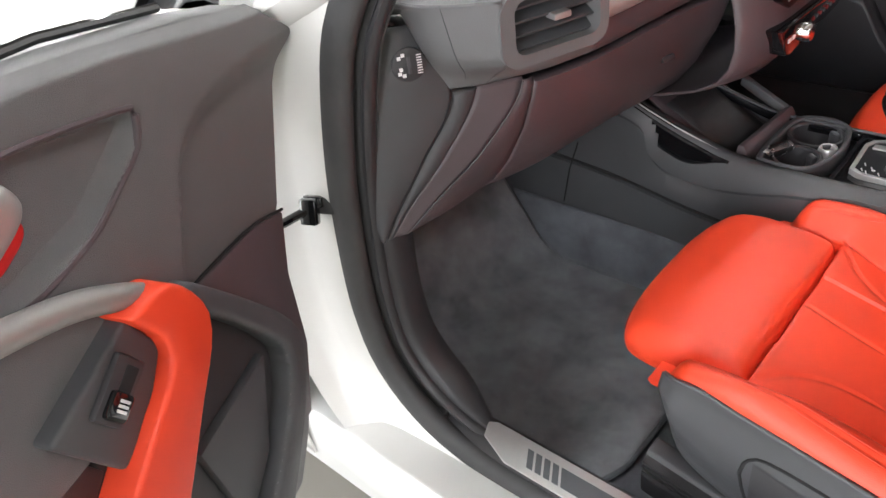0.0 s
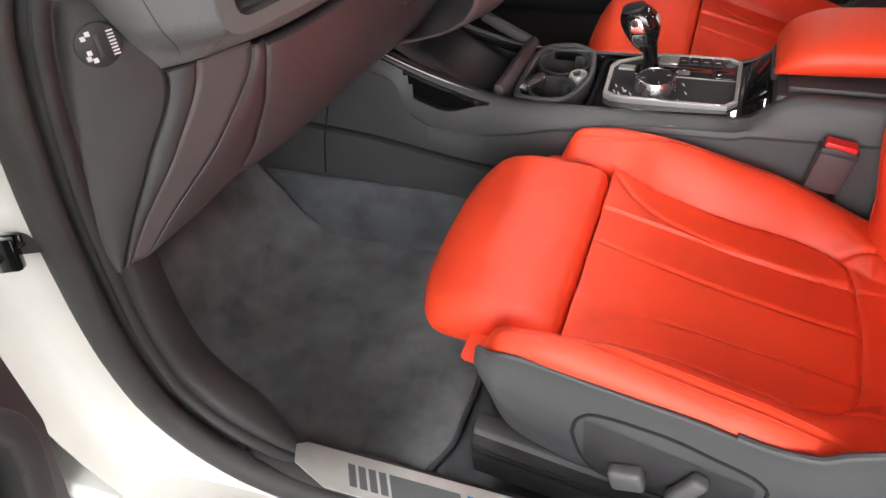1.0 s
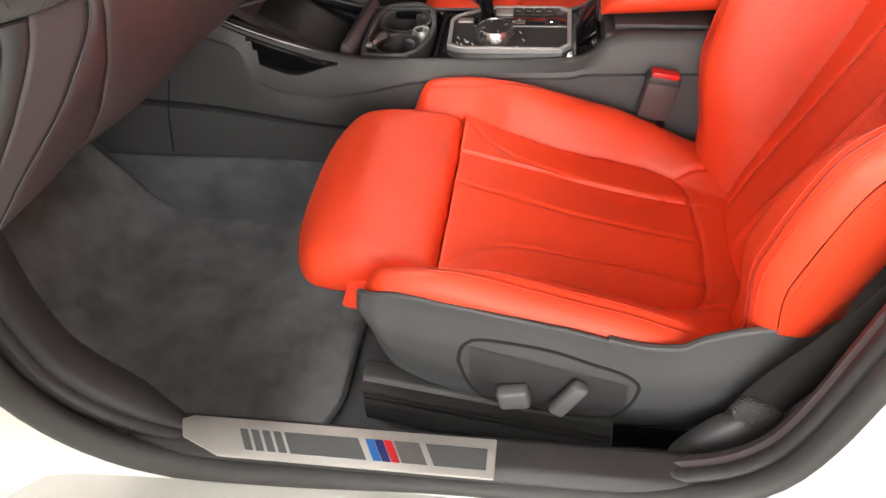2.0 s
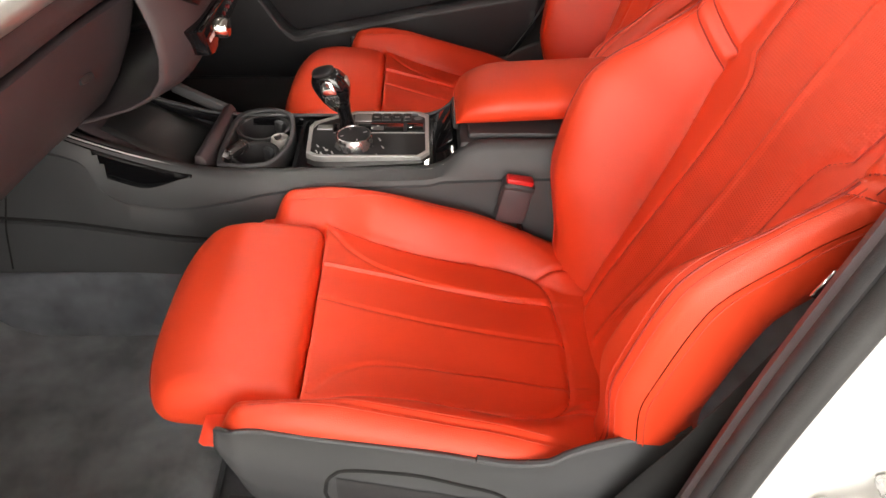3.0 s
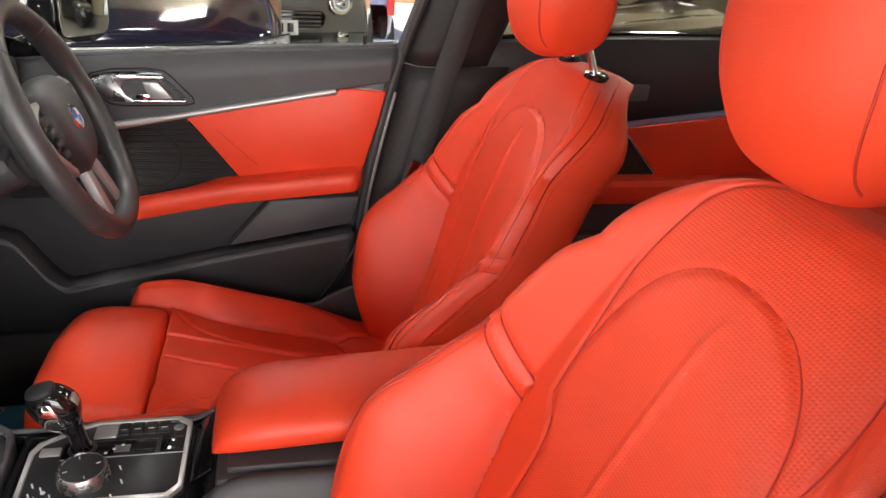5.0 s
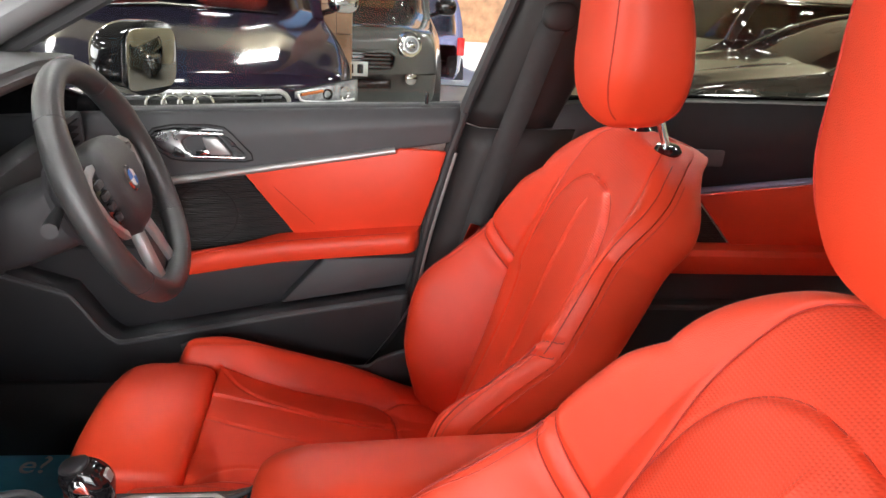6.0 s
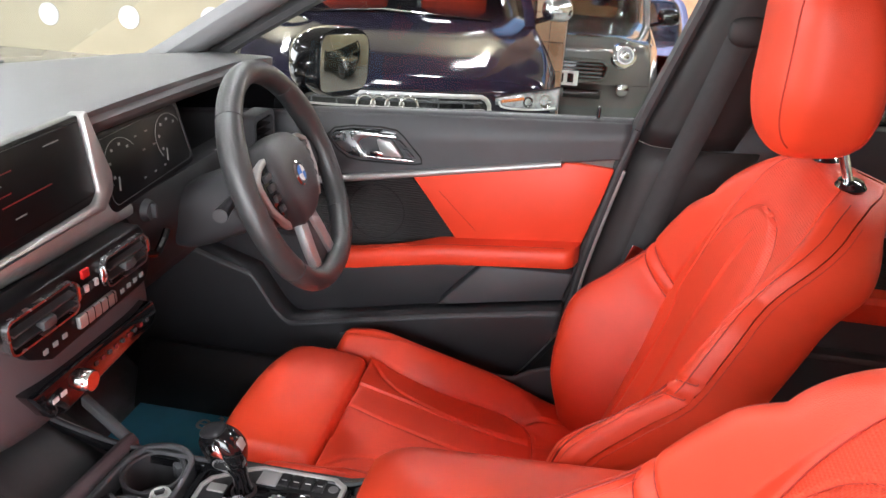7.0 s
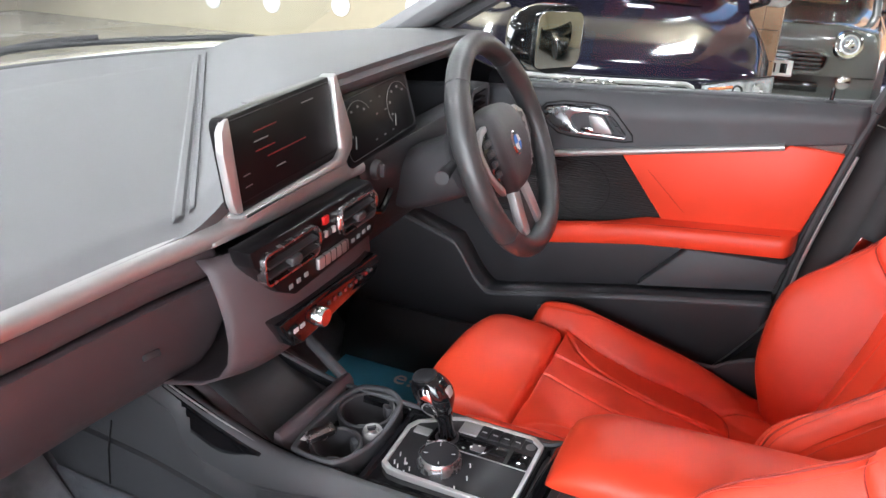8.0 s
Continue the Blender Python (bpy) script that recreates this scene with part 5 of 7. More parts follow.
for x, y in ((-0.011, 0.010), (-0.006, 0.013), (-0.012, -0.009), (-0.007, -0.012), (-0.010, -0.004)):
    part("legend", moved(slab(x - 0.0022, x + 0.0022, y - 0.0022, y + 0.0022, 0.0030, 0.0034), SWM), ink_white, sw)
# corner vent
vt = part("corner_vent", ring_plate([(x - 0.515, z + 0.966) for x, z in rrect(0.150, 0.086, 0.024)], [(x - 0.512, z + 0.968) for x, z in rrect(0.118, 0.062, 0.014)], "y", 0.322, 0.376), dash_skin, da, "grey framed air vent")
for ob_ in (vt,):
    ob_.data.transform(Matrix.Translation((-0.515, 0.35, 0)) @ pose(0, 0, 0, 0, 0, -20) @ Matrix.Translation((0.515, -0.35, 0)))
for k in range(4):
    part("vent_slat", moved(slab(-0.058, 0.058, -0.014, 0.014, -0.002, 0.002, 0.001), Matrix.Translation((-0.512, 0.346, 0.945 + 0.016 * k)) @ pose(0, 0, 0, 24, 0, -20)), plastic_mid, vt)
part("vent_knob", moved(slab(-0.012, 0.012, -0.010, 0.010, -0.004, 0.004, 0.002), Matrix.Translation((-0.512, 0.330, 0.969)) @ pose(0, 0, 0, 0, 0, -20)), satin, vt, "chrome vent slider")
part("vent_well", moved(slab(-0.066, 0.066, -0.004, 0.004, -0.038, 0.038), Matrix.Translation((-0.508, 0.362, 0.968)) @ pose(0, 0, 0, 0, 0, -20)), gloss, vt)

# centre stack
stack = [(0.262, 0.918), (0.246, 0.900), (0.236, 0.870), (0.228, 0.836), (0.226, 0.800), (0.232, 0.768), (0.250, 0.742), (0.285, 0.722), (0.34, 0.705), (0.46, 0.68)]
part("console_fascia", rows_mesh([[(x, y + 0.030 * abs((x - 0.03) / 0.17) ** 4, z) for y, z in stack] for x in np.linspace(-0.150 , 0.205, 30)]), plum, da, "dark centre stack moulding", solid=0.004)
vp = part("vent_panel", extr([(-0.135, 0.936), (-0.128, 0.912), (-0.085, 0.858), (-0.050, 0.838), (0.160, 0.846), (0.176, 0.868), (0.172, 0.918), (0.160, 0.936)], "y", 0.226, 0.262, 0.004), screen_m, da, "black vent and button panel")
for x0, x1 in ((-0.118, 0.004), (0.062, 0.160)):
    cx, w = (x0 + x1) / 2, x1 - x0
    fr = part("vent_frame", ring_plate([(x + cx, z + 0.903) for x, z in rrect(w, 0.045, 0.011)], [(x + cx, z + 0.903) for x, z in rrect(w - 0.006, 0.039, 0.008)], "y", 0.218, 0.232), alu, da, "chrome framed centre vent")
    for k in range(2):
        part("vent_slat", moved(slab(-w / 2 + 0.006, w / 2 - 0.006, -0.010, 0.010, -0.0015, 0.0015), Matrix.Translation((cx, 0.226, 0.896 + 0.014 * k)) @ pose(0, 0, 0, 20, 0, 0)), plastic, fr)
    part("vent_slider", slab(cx - 0.012, cx + 0.012, 0.212, 0.226, 0.890, 0.904, 0.004), plastic_mid, fr)
for cx in (0.008, 0.060, 0.166):
    part("vent_wheel", moved(ball(0.0045, 0.008, 0.013, 3, 20, 14), Matrix.Translation((cx, 0.226, 0.903))), chrome, vp, "satin thumb wheel")
part("hazard_button", slab(0.022, 0.036, 0.222, 0.227, 0.914, 0.926, 0.001), switch_red, vp, "red hazard button")
for k in range(4):
    part("small_button", slab(0.014 + 0.010 * k, 0.021 + 0.010 * k, 0.222, 0.227, 0.894, 0.904, 0.001), ink_white if k % 2 else plastic_mid, vp)
part("memory_keys", slab(0.000, 0.080, 0.219, 0.227, 0.853, 0.872, 0.003), satin, vp, "row of silver keys")
for k in range(5):
    part("key_gap", slab(0.0145 + 0.0145 * k, 0.0155 + 0.0145 * k, 0.2185, 0.226, 0.853, 0.872), gloss, vp)
for k, x in enumerate((-0.060, -0.042, -0.024, 0.100, 0.116, 0.132, 0.148)):
    part("button_mark", slab(x - 0.004, x + 0.004, 0.2245, 0.2262, 0.853 + 0.001 * k, 0.859 + 0.001 * k), lit_white, vp)
ac = part("climate_panel", extr([(-0.108, 0.822), (-0.082, 0.776), (-0.060, 0.770), (0.142, 0.784), (0.156, 0.800), (0.150, 0.820)], "y", 0.212, 0.240, 0.004), gloss, da, "gloss black climate control panel")
part("volume_knob", moved(lathe([(0.0, 0.016), (0.0125, 0.016), (0.0145, 0.013), (0.0150, 0.0), (0.0, 0.0)], 32), Matrix.Translation((-0.024, 0.212, 0.796)) @ pose(0, 0, 0, 90, 0, 0)), chrome, da, "round chrome volume knob")
for k in range(9):
    part("climate_mark", slab(0.004 + 0.015 * k, 0.010 + 0.015 * k, 0.2105, 0.2122, 0.798, 0.803), lit_red if k % 2 else plastic_mid, ac)
for x in (-0.075, -0.060):
    part("climate_mark", slab(x - 0.005, x + 0.005, 0.2105, 0.2122, 0.796, 0.802), ink_white, ac)

# screens
sm = Matrix.Translation((-0.004, 0.256, 1.042)) @ pose(0, 0, 0, -6, 0, 3)
sc = part("display_frame", moved(extr(rrect(0.256, 0.118, 0.012), "y", -0.004, 0.016, 0.003), sm), screen_m, da, "black display surround")
part("display", moved(extr(rrect(0.236, 0.100, 0.006), "y", -0.0065, -0.0035, 0.001), sm @ Matrix.Translation((-0.004, 0, 0.003))), screen_m, sc, "dark infotainment screen")
for k, (x, z, w, mm) in enumerate(((-0.050, 0.030, 0.050, lit_red), (-0.062, 0.018, 0.030, lit_white), (-0.056, 0.006, 0.042, lit_red), (-0.010, -0.006, 0.090, lit_red), (0.052, 0.040, 0.030, lit_white), (-0.030, -0.024, 0.020, lit_white), (-0.102, -0.030, 0.014, ink_grey), (-0.102, -0.016, 0.014, ink_grey))):
    part("screen_line", moved(slab(x - w / 2, x + w / 2, -0.0070, -0.0066, z - 0.0008, z + 0.0008), sm), mm, sc)
part("display_blade", moved(extr([(0.117, 0.058), (0.128, 0.064), (0.152, -0.030), (0.146, -0.052), (0.118, -0.072), (-0.130, -0.064), (-0.132, -0.058), (0.100, -0.057), (0.116, -0.046)], "y", -0.014, 0.014, 0.005), sm), satin, da, "silver blade beside the display")
part("display_edge", moved(extr([(-0.124, 0.056), (-0.116, 0.058), (-0.119, 0.0), (-0.122, -0.058), (-0.134, -0.056), (-0.139, -0.040), (-0.139, 0.020), (-0.134, 0.044)], "y", -0.008, 0.004, 0.003), sm), satin, da, "silver display edge")
cm = Matrix.Translation((0.285, 0.284, 1.002)) @ pose(0, 0, 0, -14, 0, 4)
cl = part("instrument_display", moved(extr(rrect(0.268, 0.112, 0.014), "y", -0.004, 0.010, 0.002), cm), screen_m, da, "dark digital instrument display")
for cx in (-0.072, 0.078):
    arc = [(cx + 0.046 * math.sin(radians(a)), -0.0055, 0.046 * math.cos(radians(a)) * 0.85) for a in np.linspace(-120, 60, 30)]
    part("gauge_arc", moved(tube(arc, 0.0005, 5), cm), lit_white, cl)
    for k, a in enumerate((-110, -70, -30, 10, 45)):
        part("gauge_mark", moved(slab(-0.0022, 0.0022, -0.0058, -0.0045, -0.0018, 0.0018), cm @ Matrix.Translation((cx + 0.034 * math.sin(radians(a)), 0, 0.030 * math.cos(radians(a))))), lit_white, cl)
    part("gauge_needle", moved(slab(-0.0012, 0.0012, -0.0062, -0.005, -0.020, 0.0), cm @ Matrix.Translation((cx - 0.022, 0, -0.012)) @ pose(0, 0, 0, 0, 25, 0)), lit_white, cl)
part("display_outline", moved(tube([(x, -0.0052, z) for x, z in rrect(0.250, 0.094, 0.012)], 0.0006, 5, closed=True, up=(0, 1, 0)), cm), ink_grey, cl)
for k in range(7):
    part("reading", moved(slab(-0.003, 0.003, -0.0056, -0.0045, -0.0012, 0.0012), cm @ Matrix.Translation((-0.03 + 0.011 * k, 0, (-0.034, 0.028, 0.004)[k % 3]))), ink_grey, cl)
part("instrument_hood", rows_mesh([[(x, rear_y(x) - 0.004 + dy, 1.090 - 0.10 * max(0, x - 0.55) - dz) for dy, dz in ((0.03, 0.0), (0.0, 0.002), (-0.006, 0.010), (0.0, 0.020), (0.03, 0.026))] for x in np.linspace(-0.02, 0.66, 40)]), dash_skin, da, "overhanging instrument hood", solid=0.003)
# driver's lower side
part("lower_dash", rows_mesh([[(x, y, z) for y, z in ((0.30, 0.955), (0.272, 0.945), (0.262, 0.915), (0.270, 0.86), (0.295, 0.79), (0.34, 0.735), (0.42, 0.71), (0.60, 0.72))] for x in np.linspace(0.195, 0.705, 20)]), plastic, da, "black lower dashboard", solid=0.004)
sb = part("light_switch", moved(lathe([(0.0, 0.010), (0.014, 0.010), (0.016, 0.006), (0.018, 0.0), (0.0, 0.0)], 28), Matrix.Translation((0.236, 0.262, 0.925)) @ pose(0, 0, 0, 90, 0, 0)), plastic_mid, da, "round rotary switch")
part("switch_grip", slab(0.233, 0.239, 0.244, 0.254, 0.914, 0.936, 0.002), plastic_mid, sb)
part("grab_recess", tube(dense([(0.215, 0.262, 0.86), (0.24, 0.256, 0.852), (0.262, 0.258, 0.860), (0.285, 0.262, 0.872)], 16), 0.006, 8), gloss, da)
dv = part("door_side_vent", ring_plate([(x + 0.635, z + 0.948) for x, z in rrect(0.10, 0.075, 0.02)], [(x + 0.635, z + 0.948) for x, z in rrect(0.08, 0.055, 0.012)], "y", 0.240, 0.275), plastic_mid, da, "grey framed side vent")
for k in range(4):
    part("vent_slat", slab(0.597, 0.673, 0.245, 0.268, 0.926 + 0.014 * k, 0.929 + 0.014 * k), gloss, dv)
# steering column
part("column_shroud", moved(ball(0.056, 0.110, 0.056, 3.4, 40, 24), Matrix.Translation((0.390, 0.215, 0.885)) @ pose(0, 0, 0, -23, 0, 4)), plastic, da, "black steering column shroud")
part("column_collar", moved(lathe([(0.0, -0.02), (0.070, -0.02), (0.074, 0.0), (0.070, 0.02), (0.0, 0.02)], 40), Matrix.Translation((0.391, 0.150, 0.918)) @ pose(0, 0, 0, 67, 0, 4)), plastic, da, "round column collar")
for sgn in (-1, 1):
    stalk = dense([(0.39 + sgn * 0.060, 0.160, 0.925), (0.39 + sgn * 0.11, 0.150, 0.928), (0.39 + sgn * 0.155, 0.140, 0.930)], 10)
    part("stalk", tube(stalk, lambda t: 0.0075 + 0.004 * t, 10), plastic, da, "black control stalk")

# ---- steering wheel ----
SW = Matrix.Translation((0.392, 0.088, 0.947)) @ pose(0, 0, 0, -23, 0, 4.4)
wheel = thing("steering_wheel", SW, "black leather steering wheel with satin spokes", "steering wheel", local=True)


def rim_pt(a):
    """Centre line of the rim; the lowest part is a little flattened."""
    r = 0.180 - 0.008 * math.exp(-((a - math.pi) / 0.45) ** 2)
    return (r * math.sin(a), 0, r * math.cos(a))


def rim_row(a):
    """Section of the rim: thicker where the thumbs rest."""
    c, up = Vector(rim_pt(a)), Vector((math.sin(a), 0, math.cos(a)))
    thumb = sum(math.exp(-((a - radians(q)) / 0.22) ** 2) for q in (62, 298))
    rr, dd = 0.0185 + 0.002 * thumb, 0.0200 + 0.002 * thumb
    return [c + up * rr * math.cos(w) + Vector((0, dd * math.sin(w), 0)) for w in [2 * math.pi * k / 20 for k in range(20)]]


bm = rows_mesh([rim_row(2 * math.pi * (k % 120) / 120) for k in range(121)], wrap=True)
bmesh.ops.remove_doubles(bm, verts=bm.verts[:], dist=1e-6)
bmesh.ops.recalc_face_normals(bm, faces=bm.faces[:])
rm = part("rim", bm, wheel_hide, wheel, "leather covered rim", smooth=70)
for a in (-42, 42, -128, 128):
    part("rim_seam", tube([q + (q - Vector(rim_pt(radians(a)))) * 0.006 for q in rim_row(radians(a))], 0.0008, 5, closed=True, up=(0, 1, 0)), plastic, rm)


def hub_shape(x, y, z):
    k = 1 - 0.30 * sstep(0.01, -0.085, z)
    return (x * k, y - 0.014 * (x / 0.08) ** 2 + 0.10 * max(0, -z) * 0.4, z)


part("airbag_cover", moved(ball(0.080, 0.036, 0.078, 3.2, 48, 28, hub_shape), Matrix.Translation((0, 0.020, -0.004))), plastic, wheel, "black airbag cover")
part("hub_back", moved(ball(0.074, 0.034, 0.066, 3.0, 32, 18), Matrix.Translation((0, 0.056, 0.0))), plastic, wheel)
bd = part("badge", moved(lathe([(0.0, 0.003), (0.0190, 0.003), (0.0215, 0.0), (0.0, 0.0)], 36), Matrix.Translation((0, -0.0165, 0.002)) @ pose(0, 0, 0, 90, 0, 0)), chrome, wheel, "round badge in blue and white")
for k in range(4):
    q = [(0, 0)] + [(0.0135 * math.cos(radians(90 * k + 15 * j)), 0.0135 * math.sin(radians(90 * k + 15 * j))) for j in range(7)]
    part("badge_quarter", moved(extr(q, "y", -0.0004, 0.0004), Matrix.Translation((0, -0.0200, 0.002))), blue_print if k % 2 else ink_white, bd)
for sgn in (-1, 1):
    mir = Matrix.Diagonal((sgn, 1, 1, 1))
    sp = part("side_spoke", moved(extr([(0.060, 0.040), (0.098, 0.040), (0.140, 0.026), (0.170, 0.020), (0.172, -0.018), (0.135, -0.026), (0.104, -0.046), (0.060, -0.050)], "y", 0.006, 0.026, 0.005), mir), plastic, wheel, "black side spoke")
    part("spoke_trim", moved(extr([(0.068, 0.056), (0.100, 0.052), (0.130, 0.036), (0.134, 0.022), (0.124, -0.020), (0.098, -0.050), (0.084, -0.064), (0.080, -0.052), (0.092, -0.040), (0.112, -0.014), (0.118, 0.020), (0.114, 0.032), (0.096, 0.042), (0.070, 0.046)], "y", -0.002, 0.010, 0.003), mir), satin, wheel, "satin silver spoke trim")
    part("button_field", moved(extr([(0.074, 0.044), (0.096, 0.041), (0.113, 0.031), (0.116, 0.020), (0.110, -0.014), (0.090, -0.038), (0.078, -0.030)], "y", -0.001, 0.008, 0.002), mir), gloss, sp)
    for k in range(4):
        part("wheel_button", moved(slab(-0.013 + 0.002 * k, 0.013 - 0.002 * k, -0.004, 0.004, -0.0055, 0.0055, 0.002), mir @ Matrix.Translation((0.096 - 0.002 * k, -0.003, 0.030 - 0.018 * k))), plastic, sp)
    part("lower_spoke", moved(extr([(0.010, -0.070), (0.040, -0.066), (0.050, -0.110), (0.056, -0.166), (0.030, -0.172), (0.022, -0.120)], "y", 0.002, 0.018, 0.004), mir), satin, wheel, "satin lower spoke")
part("spoke_infill", extr([(-0.020, -0.074), (0.020, -0.074), (0.026, -0.120), (0.032, -0.170), (-0.032, -0.170), (-0.026, -0.120)], "y", 0.010, 0.020, 0.003), plastic, wheel, "black lower infill")

# ---- far front door ----
fd = thing("driver_door", (0.72, 0.1, 0.36), "black and red leather door panel, closed", "car door")


def ledge_z(y):
    return lin([(-0.40, 0.628), (-0.118, 0.577), (0.10, 0.532), (0.216, 0.508), (0.245, 0.530), (0.30, 0.62), (0.60, 0.72)], y)


def strip_z(y):
    return 0.845 + (0.095 - y) * 0.174


def belt_z(y):
    return spl([(-1.4, 1.045), (-0.913, 1.037), (-0.468, 1.007), (-0.142, 0.992), (0.255, 0.967), (0.60, 0.940)], y)


def rear_edge(z):
    return spl([(0.36, -0.18), (0.406, -0.262), (0.50, -0.335), (0.597, -0.388), (0.70, -0.405), (0.92, -0.455), (1.0, -0.478)], z)


def upper_pt(u, v):
    z_at = lambda y: belt_z(y) + 0.002
    y = 0.58 - u * (0.58 + 0.470)
    zt, zb = belt_z(y), strip_z(y)
    z = zt + (zb - zt) * v
    y = max(y, rear_edge(z) + 0.004)
    x = 0.722 - 0.020 * math.sin(min(1, v * 2.2) * math.pi / 2) + 0.004 * v
    return (x, y, z)


part("upper_panel", surf(upper_pt, 60, 16), plastic_mid, fd, "grained dark upper door panel", solid=0.004)
part("belt_shelf", rows_mesh([[(x, y, belt_z(y) + dz) for x, dz in ((0.722, 0.0), (0.735, 0.004), (0.752, 0.002), (0.756, -0.01))] for y in np.linspace(0.58, -0.475, 40)]), plastic_mid, fd, solid=0.003)
part("window_seal", tube([(0.758, y, belt_z(y) + 0.001) for y in np.linspace(0.55, -0.475, 40)], 0.004, 8), rubber, fd, "black window seal")
part("trim_strip", tube([(0.698, y, strip_z(y)) for y in np.linspace(0.36, -0.345, 30)], lambda t: 0.0095 - 0.002 * t, 10, flat=0.9), satin, fd, "satin silver trim strip")
part("red_insert", extr([(-0.047, strip_z(-0.047) - 0.006), (-0.345, strip_z(-0.345) - 0.004), (-0.352, 0.926), (-0.448, 0.920), (-0.434, 0.862), (-0.395, 0.728), (-0.15, 0.728)], "x", 0.700, 0.715, 0.004), leather, fd, "red leather door insert")
part("insert_stitch", tube([(0.699, -0.105, 0.838), (0.699, -0.185, 0.760)], 0.0006, 5), seam_red, fd)
part("speaker_grille", extr([(0.36, strip_z(0.36) - 0.008), (-0.045, strip_z(-0.045) - 0.010), (-0.152, 0.734), (-0.06, 0.712), (0.05, 0.694), (0.30, 0.690)], "x", 0.706, 0.722, 0.003), speaker_m, fd, "black speaker grille")
part("speaker_ring", tube([(0.7065, 0.030 + 0.060 * math.cos(2 * math.pi * k / 40), 0.775 + 0.060 * math.sin(2 * math.pi * k / 40)) for k in range(40)], 0.0018, 6, closed=True, up=(1, 0, 0)), gap_m, fd)


def arm_row(y):
    top = lin([(-0.42, 0.762), (-0.30, 0.752), (-0.12, 0.735), (-0.02, 0.718), (0.06, 0.703), (0.25, 0.676)], y)
    th = 0.042
    reach = 0.060 * math.sqrt(max(0, 1 - max(0, (-0.375 - y) / 0.027) ** 2)) if y < -0.375 else 0.060
    wall = 0.708 - 0.030 * sstep(-0.13, -0.02, y)
    return [(wall, y, top - 0.012), (wall, y, top + 0.001), (0.708 - reach * 0.84, y, top + 0.001), (0.708 - reach * 0.95, y, top - 0.004), (0.708 - reach, y, top - th * 0.35), (0.708 - reach * 0.99, y, top - th * 0.75), (0.708 - reach * 0.93, y, top - th * 0.95), (0.708 - reach * 0.8, y, top - th), (0.708, y, top - th)]


part("door_armrest", rows_mesh([arm_row(y) for y in np.linspace(0.14, -0.4015, 70)]), leather, fd, "red leather door armrest", smooth=50)
part("stitching", tube([Vector(arm_row(y)[2]) + Vector((0.004, 0, 0.0006)) for y in np.linspace(0.135, -0.37, 40)], 0.001, 5), seam_red, fd)
part("recess_panel", extr([(0.58, 0.72), (-0.43, 0.74), (-0.40, 0.60), (0.26, 0.48), (0.58, 0.60)], "x", 0.722, 0.732, 0.002), plastic, fd)
part("rear_wedge", extr([(-0.205, 0.690), (-0.112, 0.583), (-0.378, 0.632), (-0.395, 0.696)], "x", 0.682, 0.720, 0.006), plastic_mid, fd, "grey black wedge panel")


def lower_pt(u, v):
    y = 0.62 - u * 1.0
    zt = ledge_z(y)
    z = zt + (0.345 - zt) * v
    y = max(y, rear_edge(z) + 0.006)
    x = 0.660 + 0.018 * (1 - sstep(0, 0.06, v)) * 0 + 0.03 * v * v
    return (x, y, z)


part("lower_panel", surf(lower_pt, 70, 14), plastic, fd, "black lower door panel", solid=0.004)
part("pocket_ledge", rows_mesh([[(x, y, ledge_z(y) + dz) for x, dz in ((0.724, -0.008), (0.690, -0.002), (0.668, 0.002), (0.658, -0.002), (0.655, -0.012), (0.660, -0.022))] for y in np.linspace(0.60, -0.378, 60)]), plastic_mid, fd, "grey door pocket ledge", solid=0.003)
part("door_edge_seal", tube([(0.708, rear_edge(z) - 0.002, z) for z in np.linspace(0.36, 1.0, 40)], 0.008, 8), rubber, fd, "black edge seal")
part("edge_strip", tube([(0.700, rear_edge(z) - 0.012, z) for z in np.linspace(0.40, 0.92, 40)], 0.0035, 6), satin, fd, "bright seal lip")
# handle
hq = [(0.128, 0.934), (0.116, 0.945), (0.080, 0.952), (0.020, 0.955), (-0.012, 0.951), (-0.022, 0.942), (-0.058, 0.904), (-0.062, 0.896), (-0.050, 0.893), (0.060, 0.892), (0.085, 0.895), (0.104, 0.908)]
part("handle_well", extr(hq, "x", 0.702, 0.708, 0.002), gloss, fd)
part("handle_bezel", extr([(0.126, 0.934), (0.114, 0.943), (0.080, 0.949), (-0.010, 0.948), (-0.018, 0.942), (0.040, 0.941), (0.058, 0.936), (0.066, 0.926), (0.058, 0.910), (0.044, 0.901), (-0.054, 0.900), (-0.050, 0.896), (0.058, 0.895), (0.082, 0.898), (0.100, 0.910)], "x", 0.690, 0.704, 0.0025), alu, fd, "satin chrome handle surround")
hl = part("door_handle", extr([(0.026, 0.938), (-0.004, 0.939), (-0.030, 0.904), (0.012, 0.903), (0.020, 0.918)], "x", 0.684, 0.698, 0.004), satin, fd, "satin door handle lever")
part("lever_tip", slab(0.686, 0.698, 0.010, 0.040, 0.903, 0.913, 0.004), chrome, hl)
for k in range(2):
    part("lock_button", extr([(-0.010 - 0.017 * k, 0.938 - 0.018 * k), (-0.020 - 0.017 * k, 0.938 - 0.018 * k), (-0.036 - 0.015 * k, 0.922 - 0.017 * k), (-0.026 - 0.015 * k, 0.922 - 0.017 * k)], "x", 0.694, 0.704, 0.001), plastic, fd)
part("handle_joint", tube([(0.7005, y, z) for y, z in [(0.134, 0.934), (0.118, 0.950), (0.080, 0.958), (0.018, 0.960), (-0.014, 0.956), (-0.028, 0.944), (-0.064, 0.904), (-0.066, 0.892), (-0.050, 0.888), (0.062, 0.886), (0.090, 0.890), (0.112, 0.906)]], 0.0018, 6, closed=True, up=(1, 0, 0)), gap_m, fd)
